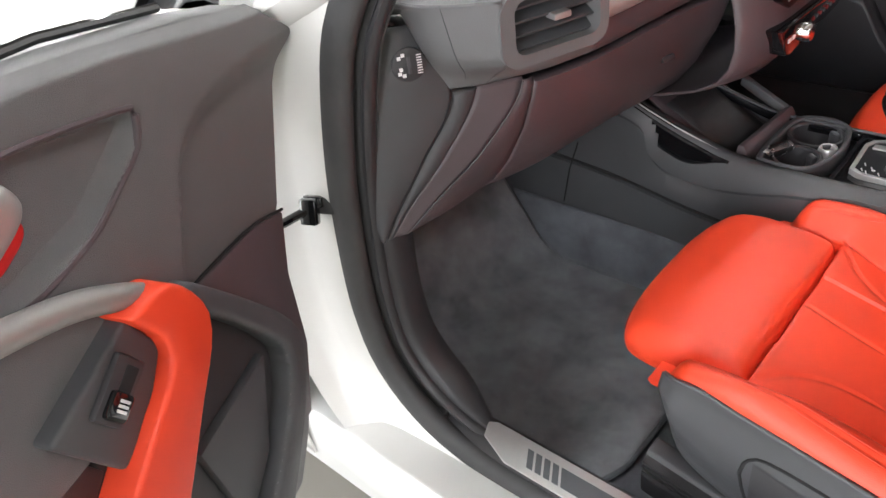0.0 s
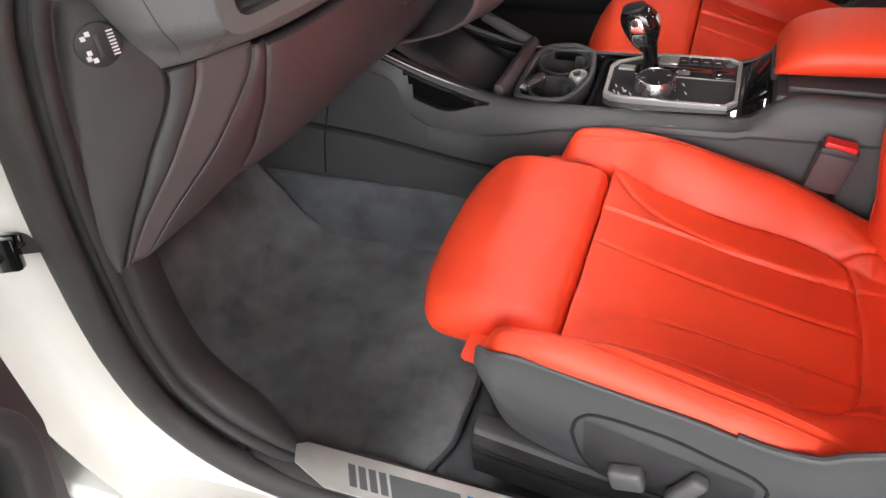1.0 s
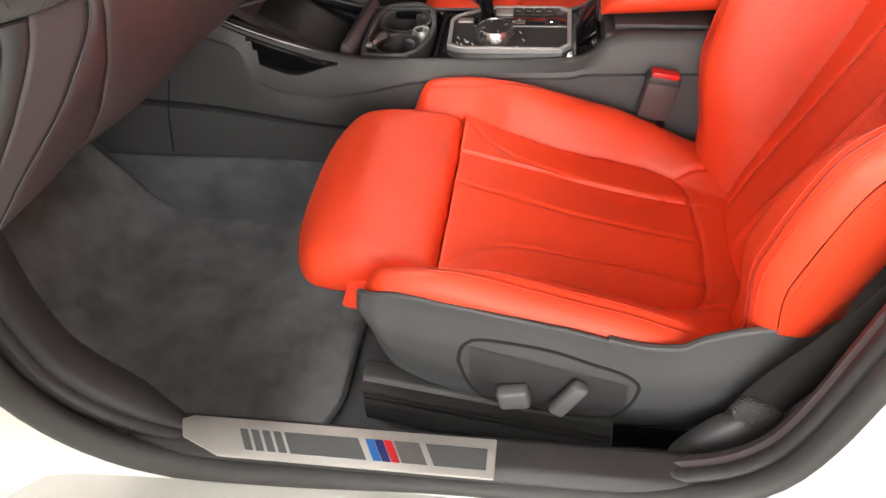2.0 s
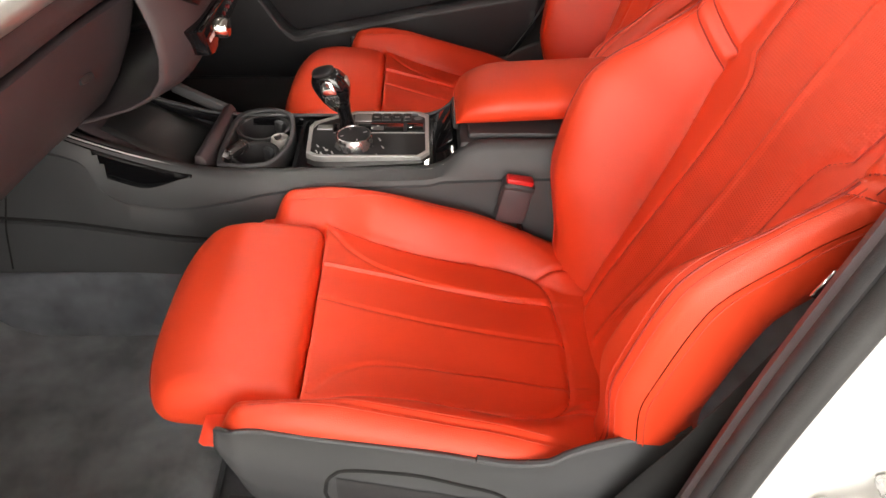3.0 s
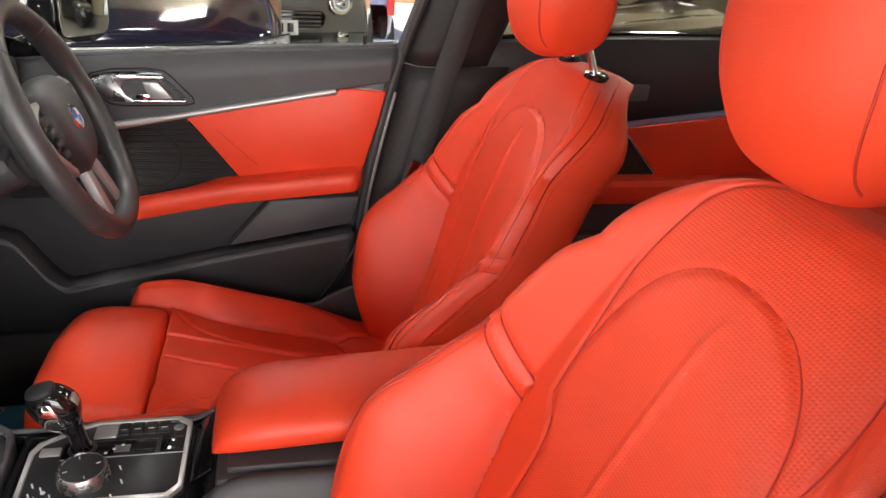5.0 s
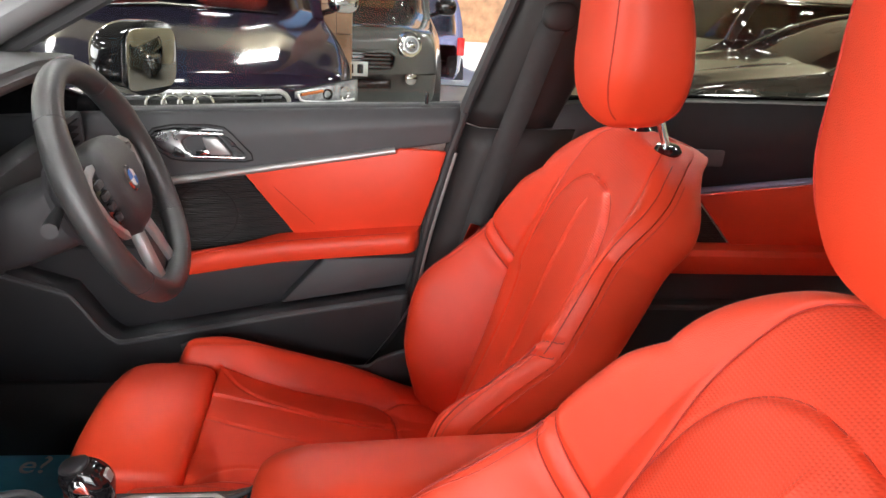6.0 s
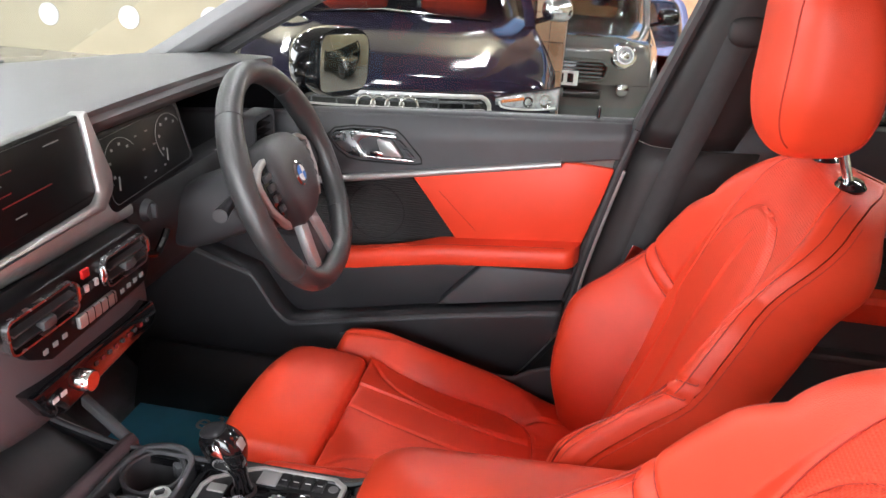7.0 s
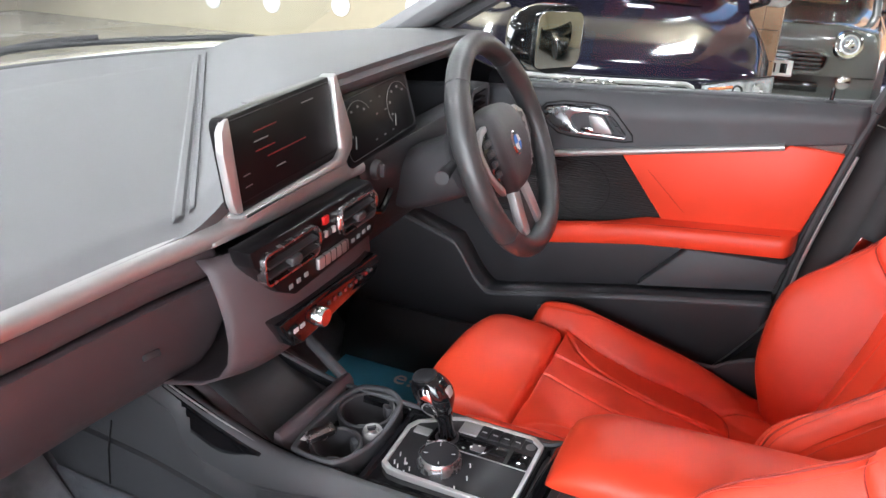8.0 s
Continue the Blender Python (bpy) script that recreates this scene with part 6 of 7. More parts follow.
part("lock_pin", moved(lathe([(0.0, 0.026), (0.0032, 0.025), (0.0042, 0.018), (0.0036, 0.0), (0.0, 0.0)], 16), Matrix.Translation((0.730, -0.405, belt_z(-0.405) + 0.004))), gloss, fd, "black lock pin")
part("pin_base", moved(lathe([(0.0, 0.004), (0.010, 0.003), (0.013, 0.0), (0.0, 0.0)], 20), Matrix.Translation((0.730, -0.405, belt_z(-0.405) + 0.003))), plastic, fd)
wg = part("window_glass", rows_mesh([[(0.765 - 0.20 * v, 0.52 - v * 0.62 - u * (0.99 - v * 0.52), belt_z(0.0) - 0.03 + 0.40 * v) for u in np.linspace(0, 1, 8)] for v in np.linspace(0, 1, 6)]), glass, fd, "clear side window glass")
wg.visible_shadow = False
part("mirror_switch", moved(lathe([(0.0, 0.010), (0.008, 0.010), (0.010, 0.0), (0.0, 0.0)], 16), Matrix.Translation((0.668, 0.090, 0.700))), gloss, fd)

# ---- far rear door ----
rd = thing("rear_door", (0.72, -1.0, 0.36), "black and red leather rear door panel, closed", "car door")
part("upper_panel", rows_mesh([[(x, y, z) for x, z in ((0.752, belt_z(y)), (0.722, belt_z(y) - 0.002), (0.706, belt_z(y) - 0.03), (0.704, 0.855 + (-0.98 - y) * 0.12))] for y in np.linspace(-0.60, -1.45, 24)]), plastic, rd, "grained dark upper door panel", solid=0.004)
part("window_seal", tube([(0.756, y, belt_z(y) + 0.003) for y in np.linspace(-0.62, -1.45, 20)], 0.005, 8), gloss, rd)
part("trim_strip", tube([(0.700, y, 0.852 + (-0.98 - y) * 0.12) for y in np.linspace(-0.70, -1.42, 20)], 0.008, 8), violet_satin, rd, "satin strip with a violet sheen")
part("red_insert", extr([(-0.99, 0.842), (-1.42, 0.895), (-1.42, 0.725), (-1.09, 0.730)], "x", 0.702, 0.716, 0.004), leather, rd, "red leather door insert")
part("speaker_grille", extr([(-0.66, 0.805), (-0.985, 0.842), (-1.085, 0.730), (-0.95, 0.715), (-0.66, 0.70)], "x", 0.708, 0.722, 0.002), speaker_m, rd)
part("door_armrest", rows_mesh([[(0.710, y, 0.732), (0.664, y, 0.732), (0.654, y, 0.722), (0.654, y, 0.690), (0.664, y, 0.676), (0.710, y, 0.672)] for y in np.linspace(-0.86, -1.42, 20)]), leather, rd, "red leather door armrest")
part("lower_panel", slab(0.690, 0.730, -1.45, -0.62, 0.34, 0.676, 0.006), plastic, rd, "black lower door panel")
part("pocket_ledge", slab(0.662, 0.700, -1.42, -0.80, 0.585, 0.600, 0.005), plastic_mid, rd)
part("handle_bezel", moved(slab(-0.006, 0.006, -0.045, 0.045, -0.018, 0.018, 0.005), Matrix.Translation((0.702, -0.985, 0.926))), switch_grey, rd, "grey door handle surround")
part("window_glass", rows_mesh([[(0.762 - 0.20 * v, -0.60 - 0.10 * v - u * (0.92 - 0.1 * v), 1.0 + 0.37 * v) for u in np.linspace(0, 1, 8)] for v in np.linspace(0, 1, 5)]), tinted, rd, "tinted rear side window glass")
part("window_divider", tube([(0.735, -1.30, 1.03), (0.69, -1.42, 1.25), (0.66, -1.50, 1.40)], 0.022, 8), gloss, rd, "black window divider")

# ---- exterior mirror ----
em = thing("door_mirror", (0.86, 0.26, 0.98), "gloss black door mirror with its glass", "mirror")
mm_ = Matrix.Translation((0.925, 0.190, 1.040)) @ pose(0, 0, 0, 0, 6, -15)


def shell(x, y, z):
    return (x, y if y > -0.02 else -0.02, z * (1 - 0.12 * sstep(0, 0.1, -x)))


part("mirror_housing", moved(ball(0.118, 0.075, 0.078, 3.0, 40, 24, shell), mm_), gloss, em, "gloss black mirror housing")
part("mirror_glass", moved(extr(rrect(0.196, 0.124, 0.030), "y", -0.027, -0.022, 0.001), mm_), mirror_m, em, "mirror glass")
part("mirror_foot", tube(dense([(0.88, 0.235, 0.985), (0.83, 0.27, 0.975), (0.78, 0.30, 0.965)], 10), 0.024, 10, flat=0.6), gloss, em)
part("sail_panel", extr([(0.16, belt_z(0.16)), (0.56, 0.950), (0.56, 1.00), (0.44, 1.06), (0.30, 1.02)], "x", 0.725, 0.735), gloss, em)

# ---- floor mats ----
fm = thing("floor_mat", (-0.38, 0.45, 0.262), "black brushed-pile floor mat with bound edge", "floor mat", "floor mats")


def mat_pt(u, v):
    y = 0.208 + 0.620 * v
    x0, x1 = -0.622 + 0.06 * sstep(0.55, 1, v), -0.135 + 0.004 * v
    x = x0 + (x1 - x0) * u
    y += 0.030 * sstep(0.80, 1.0, 1 - u) * (1 - v)
    z = toe_z(y) + 0.011 + 0.003 * noise.noise((x * 9, y * 9, 0)) + 0.002 * noise.noise((x * 26, y * 20, 3))
    return (x, y, z)


part("mat_surface", surf(mat_pt, 60, 60), mat_pile, fm, smooth=60, solid=0.009)
edge = [Vector(mat_pt(u, 0)) for u in np.linspace(0.03, 0.97, 30)] + [Vector(mat_pt(1, v)) for v in np.linspace(0.03, 0.62, 20)]
part("bound_edge", tube([p + Vector((0, 0, -0.001)) for p in edge], 0.0045, 8), carpet, fm, "dark bound edge")
part("tunnel_carpet", rows_mesh([[(x, y, z) for x, z in ((-0.142, 0.268), (-0.132, 0.30), (-0.127, 0.36), (-0.1235, 0.395), (-0.119, 0.402))] for y in np.linspace(0.0, 0.80, 24)]), carpet, body, "carpeted tunnel side", solid=0.006)
pm = thing("paper_floor_mat", (0.45, 0.43, 0.262), "blue printed paper mat on the driver's floor", "paper mat")
part("paper", slab(0.24, 0.66, 0.18, 0.565, 0.272, 0.2745), paper_blue, pm)
txt = bpy.data.curves.new("print", "FONT")
txt.body, txt.size, txt.extrude = "e?", 0.075, 0.0004
tm = bpy.data.meshes.new_from_object(bpy.data.objects.new("tmp", txt))
bm = bmesh.new()
bm.from_mesh(tm)
bm.transform(Matrix.Translation((0.525, 0.405, 0.2752)) @ pose(0, 0, 0, 0, 0, -90))
part("print", bm, ink_white, pm, "white printed letters", smooth=0)
for k, x in enumerate((0.30, 0.40)):
    pd = thing("pedal", (x, 0.72, 0.30), "black rubber-faced metal pedal", "pedal", "pedals")
    part("pedal_pad", moved(slab(-0.03, 0.03, -0.006, 0.006, -0.045, 0.045, 0.004), Matrix.Translation((x, 0.70, 0.40)) @ pose(0, 0, 0, -35, 0, 0)), rubber, pd)
    part("pedal_arm", tube([(x, 0.71, 0.42), (x, 0.80, 0.55), (x, 0.86, 0.74)], 0.009, 8), plastic, pd)

# ---- open front passenger door ----
PHI = radians(68)
PD = Matrix.Translation((-0.826, 0.578, 0.180)) @ Matrix(((-math.sin(PHI), math.cos(PHI), 0, 0), (-math.cos(PHI), -math.sin(PHI), 0, 0), (0, 0, 1, 0), (0, 0, 0, 1))) @ Matrix.Scale(0.858, 4)
pdoor = thing("passenger_door", PD, "open front door with black panel and red armrest", "car door", local=True)
outline = dense([(-0.040, 1.000), (-0.097, 0.958), (-0.045, 0.893), (0.020, 0.730), (0.038, 0.643), (0.042, 0.513), (0.085, 0.387), (0.15, 0.30)], 30) + [(0.95, 0.28), (1.02, 0.40), (1.06, 0.70), (1.03, 1.08), (0.60, 1.075), (0.35, 1.065), (0.233, 1.052), (0.08, 1.028)]
part("door_panel", extr(outline, "y", 0.0, 0.06, 0.008), dash_skin, pdoor, "grained dark grey door panel")
part("door_skin", extr([(u + 0.012, z) for u, z in outline], "y", -0.09, -0.002, 0.012), white_paint, pdoor, "white painted outer door skin")


def card_top(u):
    return lin([(-0.094, 0.959), (-0.03, 1.004), (0.109, 1.028), (0.229, 1.051), (0.324, 1.064), (0.60, 1.072), (1.02, 1.076)], u)


def card_low(u):
    return lin([(-0.094, 0.956), (-0.043, 0.893), (0.022, 0.736), (0.087, 0.754), (0.213, 0.758), (0.26, 0.72), (1.02, 0.70)], u)


def card_pt(a, b):
    """Upper door card: a full upper part that rolls over a soft crease into a hollow, and the sunk handle recess."""
    u = -0.094 + 1.10 * a ** 1.3
    z = card_low(u) + (card_top(u) - card_low(u)) * b
    zc = spl([(-0.10, 0.944), (0.037, 0.953), (0.109, 0.948), (0.148, 0.934), (0.175, 0.915), (0.205, 0.86), (0.24, 0.78), (0.27, 0.70)], u)
    v = 0.061 + 0.020 * sstep(zc - 0.040, zc + 0.010, z)
    top = lin([(0.22, 0.989), (0.352, 1.019), (0.60, 1.035), (1.0, 1.04)], u)
    low = lin([(0.218, 0.972), (0.229, 0.955), (0.276, 0.928), (0.313, 0.906), (0.42, 0.890), (0.70, 0.885)], u)
    v -= 0.022 * sstep(0.0, 0.016, top - z) * sstep(0.0, 0.020, z - low) * sstep(0.214, 0.232, u)
    v -= 0.020 * sstep(-0.016, 0.0, z - card_top(u)) ** 2
    return (u, v, z)


part("upper_card", surf(card_pt, 150, 90), dash_skin, pdoor, "grained dark grey upper door card", smooth=60)
part("lower_card", extr([(0.017, 0.731), (0.087, 0.750), (0.213, 0.754), (0.25, 0.70), (0.20, 0.62), (0.20, 0.50), (0.10, 0.40), (0.085, 0.40), (0.046, 0.513), (0.042, 0.643)], "y", 0.050, 0.066, 0.004), plum, pdoor, "dark lower door card")
part("card_joint", tube([(u, 0.064, z) for u, z in dense([(0.213, 0.757), (0.141, 0.756), (0.087, 0.752), (0.015, 0.733)], 24)], 0.0022, 6), gap_m, pdoor)
rec = dense([(0.66, 1.032), (0.44, 1.024), (0.245, 0.994), (0.219, 0.984), (0.229, 0.955), (0.276, 0.926), (0.330, 0.902), (0.42, 0.890), (0.66, 0.885)], 60)
part("handle_recess", tube([(u, 0.079, z) for u, z in rec], 0.0040, 8), plum, pdoor, "raised rim of the handle recess")
part("door_handle", moved(ball(0.042, 0.016, 0.024, 3, 28, 16), Matrix.Translation((0.418, 0.076, 0.972)) @ pose(0, 0, 0, 0, 24, 0)), satin, pdoor, "satin door handle lever")
part("handle_backing", moved(ball(0.030, 0.006, 0.016, 3, 24, 12), Matrix.Translation((0.405, 0.066, 0.945)) @ pose(0, 0, 0, 0, 24, 0)), switch_red, pdoor)
part("red_insert", extr([(0.455, 0.940), (0.48, 0.87), (0.95, 0.83), (0.98, 0.97), (0.66, 0.93)], "y", 0.070, 0.084, 0.004), leather, pdoor, "red leather door insert")
part("trim_bar", tube(dense([(0.72, 0.084, 0.960), (0.58, 0.088, 0.930), (0.447, 0.092, 0.893), (0.392, 0.094, 0.874), (0.340, 0.096, 0.845), (0.300, 0.092, 0.815)], 40), lambda t: 0.0175 - 0.004 * t, 14), bar_grey, pdoor, "satin grey trim bar")
pull = dense([(0.362, 0.838), (0.312, 0.840), (0.282, 0.816), (0.263, 0.766), (0.276, 0.733), (0.317, 0.685), (0.39, 0.600), (0.56, 0.43)], 30) + dense([(0.62, 0.53), (0.444, 0.676), (0.382, 0.722), (0.333, 0.762), (0.332, 0.790)], 14)
part("door_armrest", extr(pull, "y", 0.058, 0.124, 0.007, 3), leather, pdoor, "red leather door pull and armrest", smooth=60)
part("switch_pad", extr([(0.350, 0.828), (0.478, 0.785), (0.425, 0.690), (0.372, 0.715), (0.325, 0.770)], "y", 0.058, 0.104, 0.006, 3), plastic_mid, pdoor, "grey switch pad")
part("pad_slope", extr([(0.362, 0.860), (0.60, 0.800), (0.80, 0.640), (0.60, 0.560), (0.430, 0.690), (0.480, 0.785)], "y", 0.056, 0.080, 0.004), plastic, pdoor, "dark slope behind the switch pad")
wsm = Matrix.Translation((0.396, 0.106, 0.776)) @ pose(0, 0, 0, 0, 31, 0)
ws_ = part("window_switch", moved(slab(-0.034, 0.034, -0.004, 0.006, -0.021, 0.021, 0.004), wsm), plastic, pdoor, "black window switch")
part("switch_well", moved(slab(-0.026, 0.000, 0.004, 0.0068, -0.012, 0.006, 0.001), wsm), gap_m, ws_)
part("switch_key", moved(slab(0.000, 0.029, 0.002, 0.014, -0.015, 0.015, 0.005), wsm), gloss, ws_)
for k in range(3):
    part("switch_mark", moved(slab(0.007 + 0.005 * k, 0.010 + 0.005 * k, 0.0136, 0.0146, -0.007, 0.007), wsm), ink_white, ws_)
pk = [(0.262, 0.800), (0.195, 0.715), (0.138, 0.636), (0.112, 0.600), (0.120, 0.533), (0.162, 0.462), (0.233, 0.387), (0.30, 0.32), (0.95, 0.32), (0.98, 0.60), (0.50, 0.66), (0.32, 0.79)]
part("door_pocket", extr(pk, "y", 0.050, 0.078, 0.006, 3), plastic, pdoor, "black door pocket")
rim_out = dense([(0.262, 0.806), (0.184, 0.716), (0.120, 0.628), (0.106, 0.590), (0.120, 0.533), (0.162, 0.462), (0.250, 0.360)], 34)
rim_in = dense([(0.300, 0.400), (0.205, 0.485), (0.160, 0.550), (0.150, 0.595), (0.165, 0.630), (0.222, 0.712), (0.290, 0.790)], 34)
part("pocket_rim", extr(rim_out + rim_in, "y", 0.058, 0.112, 0.010, 3), plastic_mid, pdoor, "grey black raised rim of the door pocket", smooth=60)
part("pocket_facet", extr([(0.172, 0.612), (0.330, 0.594), (0.300, 0.42), (0.222, 0.480)], "y", 0.074, 0.092, 0.005), plastic_mid, pdoor)
pg = part("window_glass", rows_mesh([[(u, 0.0 - 0.12 * v, 1.05 + 0.30 * v) for u in np.linspace(0.16 + 0.35 * v, 1.0, 6)] for v in np.linspace(0, 1, 5)]), glass, pdoor, "clear side window glass")
pg.visible_shadow = False
part("window_line", tube([(0.06, 0.006, 1.030), (0.233, 0.006, 1.060), (0.6, 0.006, 1.084), (1.0, 0.006, 1.086)], 0.006, 8), gloss, pdoor)
ck = thing("check_strap", (-0.745, 0.60, 0.735), "black door check strap in its bracket", "door check")
part("strap", tube([(-0.730, 0.566, 0.756), (-0.775, 0.588, 0.744), (-0.815, 0.612, 0.732)], 0.008, 8, flat=0.7), gloss, ck)
part("bracket", moved(join(slab(-0.010, 0.006, -0.012, 0.012, -0.020, 0.016, 0.003), slab(0.000, 0.012, -0.016, 0.010, 0.002, 0.018, 0.003)), Matrix.Translation((-0.745, 0.574, 0.750)) @ pose(0, 0, 0, 0, 18, 24)), gloss, ck)
part("bracket_flange", moved(slab(-0.003, 0.003, -0.022, 0.022, -0.012, 0.012, 0.002), Matrix.Translation((-0.733, 0.570, 0.752)) @ pose(0, 0, 0, 0, 18, 24)), rubber, ck)

CAR_THINGS = {ob.name.split(".")[0] for ob in bpy.data.objects if ob.parent is None and ob.type == "EMPTY" and ob.name.split(".")[0] != "ceiling_light"}

# ---- the rest of the showroom ----
# tiled column
COLUMN = (4.88, -0.085)
col = thing("tiled_column", (COLUMN[0], COLUMN[1], 0), "square column clad in brown glazed tiles", "column")
cx, cy = COLUMN
part("column_core", slab(cx - 0.11, cx + 0.11, cy - 0.098, cy + 0.098, 0, 3.598), grout_m, col)
for face in range(2):
    for iz in range(18):
        for k in range(2):
            z0 = 0.004 + iz * 0.2
            if face == 0:
                bm = slab(cx - 0.122, cx - 0.110, cy - 0.104 + k * 0.106, cy - 0.002 + k * 0.106, z0, z0 + 0.194, 0.003, 1)
            else:
                bm = slab(cx - 0.108 + k * 0.109, cx - 0.002 + k * 0.109, cy - 0.110, cy - 0.099, z0, z0 + 0.194, 0.003, 1)
            part("tile", bm, tile_m, col, smooth=0)

paint_navy = mat("dark_navy_car_paint", (0.012, 0.011, 0.022), 0.05, coat=0.0, spec=0.24, vary=0.2, vscale=3)
paint_grey = mat("grey_green_car_paint", (0.10, 0.105, 0.10), 0.14, coat=1.0, vary=0.1, vscale=3)
paint_black = mat("black_car_paint", (0.012, 0.011, 0.010), 0.10, coat=1.0, vary=0.2, vscale=3)
paint_olive = mat("dark_bronze_car_paint", (0.030, 0.027, 0.022), 0.16, coat=0.8, vary=0.15, vscale=3)
paint_blue = mat("violet_blue_van_paint", (0.16, 0.16, 0.26), 0.25, coat=0.6, vary=0.1, vscale=3)
lamp_glass = mat("headlamp_lens", (0.42, 0.43, 0.45), 0.08, metal=0.35, coat=1.0, vary=0.5, vscale=22)
amber = mat("amber_lens", (0.55, 0.16, 0.05), 0.15, coat=0.8)
tail_red = mat("red_lens", (0.55, 0.02, 0.02), 0.15, coat=0.8)
plate_white = mat("white_number_plate", (0.80, 0.80, 0.78), 0.4)
plate_yellow = mat("yellow_number_plate", (0.80, 0.50, 0.04), 0.4)
stripe_m = mat("dark_brown_stripe", (0.035, 0.022, 0.018), 0.2, coat=0.6)
car_dark = mat("dark_car_interior", (0.02, 0.02, 0.02), 0.7)
car_glass = glass_mat("parked_car_glass", (0.34, 0.34, 0.31))


def parked_car(name, m, L, W, H, paint, label, cowl_z, edge_z, bonnet_len=1.05, seats=None, ramp=0.62, sweep_back=0.26, low=0.20, tail=0.45):
    """A parked car: y forward from its middle. Body with a shaped bonnet and a front that sweeps back at its corners, glasshouse, mirrors, wheels."""
    c = thing(name, m, label, "car", "parked cars", local=True)
    f, r = L / 2, -L / 2
    cowl = f - bonnet_len

    def top(y):
        return spl([(r, cowl_z - 0.10), (r + 0.20, cowl_z + 0.02), (cowl - 0.3, cowl_z + 0.03), (cowl, cowl_z), (cowl + bonnet_len * 0.4, cowl_z - 0.35 * (cowl_z - edge_z)), (f - 0.16, edge_z + 0.035), (f - 0.05, edge_z), (f, edge_z - 0.045)], y)

    def half(y):
        return W / 2 * spl([(r, 0.84), (r + 0.25, 0.95), (r + 0.9, 1.0), (f - 0.9, 1.0), (f - 0.40, 0.975), (f, 0.93)], y)

    def fy(x):
        """Front face of the car at this x."""
        return f - sweep_back * (abs(x) / (W / 2)) ** 2.6

    def skin(x, y, z):
        k = sstep(f - 0.75, f, y)
        return (x, y - sweep_back * (abs(x) / (W / 2)) ** 2.6 * k, z)

    rows = []
    for y in list(np.linspace(r, f - 0.2, 50)) + list(np.linspace(f - 0.185, f, 16)):
        t, w = top(y), half(y)
        arch = max(math.exp(-((y - q) / 0.33) ** 6) for q in (f - 0.82, r + 0.72))
        flare = 1 + 0.018 * arch
        row = [(-w * 0.93, y, low), (-w * 0.985, y, low + 0.12), (-w * flare, y, low + 0.30), (-w * 0.99 * flare, y, t - 0.13), (-w * 0.965, y, t - 0.055), (-w * 0.93, y, t - 0.012)]
        bon = sstep(cowl - 0.1, cowl + 0.25, y)
        for s in np.linspace(-0.90, 0.90, 25):
            crown = 0.040 * (1 - s * s) * sstep(r, r + 0.5, y)
            ridge = (0.014 * math.exp(-((abs(s) - 0.60) / 0.10) ** 2) - 0.008 * sstep(0.66, 0.86, abs(s))) * bon * (1 - sstep(f - 0.20, f, y))
            row.append((s * w, y, t + crown + ridge))
        row += [(w * 0.93, y, t - 0.012), (w * 0.965, y, t - 0.055), (w * 0.99 * flare, y, t - 0.13), (w * flare, y, low + 0.30), (w * 0.985, y, low + 0.12), (w * 0.93, y, low)]
        rows.append([skin(*p) for p in row])
    # the upright front face, closed towards its middle line
    zm = (low + edge_z) / 2
    rim_row_ = rows[-1]
    for k in (0.86, 0.6, 0.3, 0.02):
        rows.append([(x, fy(x) + 0.020 * (1 - k), zm + (z - zm) * k) for x, y, z in rim_row_])
    part("body_shell", rows_mesh(rows, wrap=True), paint, c, "glossy painted body", smooth=55)
    y0, y1 = cowl + 0.06, r + 0.12
    bt = cowl_z + 0.02
    loops = []
    for v in np.linspace(0, 1, 10):
        w, yf, yr, z = W / 2 * (0.90 - 0.22 * v ** 1.4), y0 - ramp * v, y1 + v * tail, bt - 0.02 + (H - bt - 0.02) * math.sin(math.pi / 2 * v) ** 0.9
        loop = []
        for k in range(56):
            a = 2 * math.pi * k / 56
            e = 2 / 5.0
            ca, sa = math.cos(a), math.sin(a)
            loop.append((w * math.copysign(abs(ca) ** e, ca), (yf + yr) / 2 + (yf - yr) / 2 * math.copysign(abs(sa) ** e, sa) - 0.10 * (abs(ca) ** e) ** 4 * (sa > 0) * 0.5, z))
        loops.append(loop)
    gh = part("windows", rows_mesh(loops, wrap=True), car_glass, c, "dark car glass", smooth=60)
    gh.visible_shadow = False
    mid = (y0 - ramp + y1 + tail) / 2
    rl = [[(x * k, mid + (y - mid) * k, z + dz) for x, y, z in loops[-1]] for k, dz in ((1.012, -0.035), (1.014, -0.012), (0.97, 0.012), (0.80, 0.026), (0.5, 0.034), (0.05, 0.036))]
    part("roof", rows_mesh(rl, wrap=True, caps=True), paint, c, "painted roof", smooth=60)
    for sx in (-1, 1):
        for fr, k in ((0.0, 0), (0.50, 1), (1.0, 2)):
            line = []
            for v in np.linspace(0, 1, 10):
                w, yf, yr = W / 2 * (0.90 - 0.22 * v ** 1.4), y0 - ramp * v - 0.06, y1 + v * tail + 0.06
                line.append((sx * w * 0.985, yf + (yr - yf) * fr, bt - 0.02 + (H - bt - 0.02) * math.sin(math.pi / 2 * v) ** 0.9))
            part("roof_pillar", tube(line, 0.034 if k != 2 else 0.060, 8, flat=0.6), paint if k != 1 else gloss, c)
        part("belt_line", tube([(sx * W / 2 * 0.925, y, cowl_z + 0.016) for y in np.linspace(cowl - 0.25, r + 0.3, 20)], 0.010, 6), gloss, c)
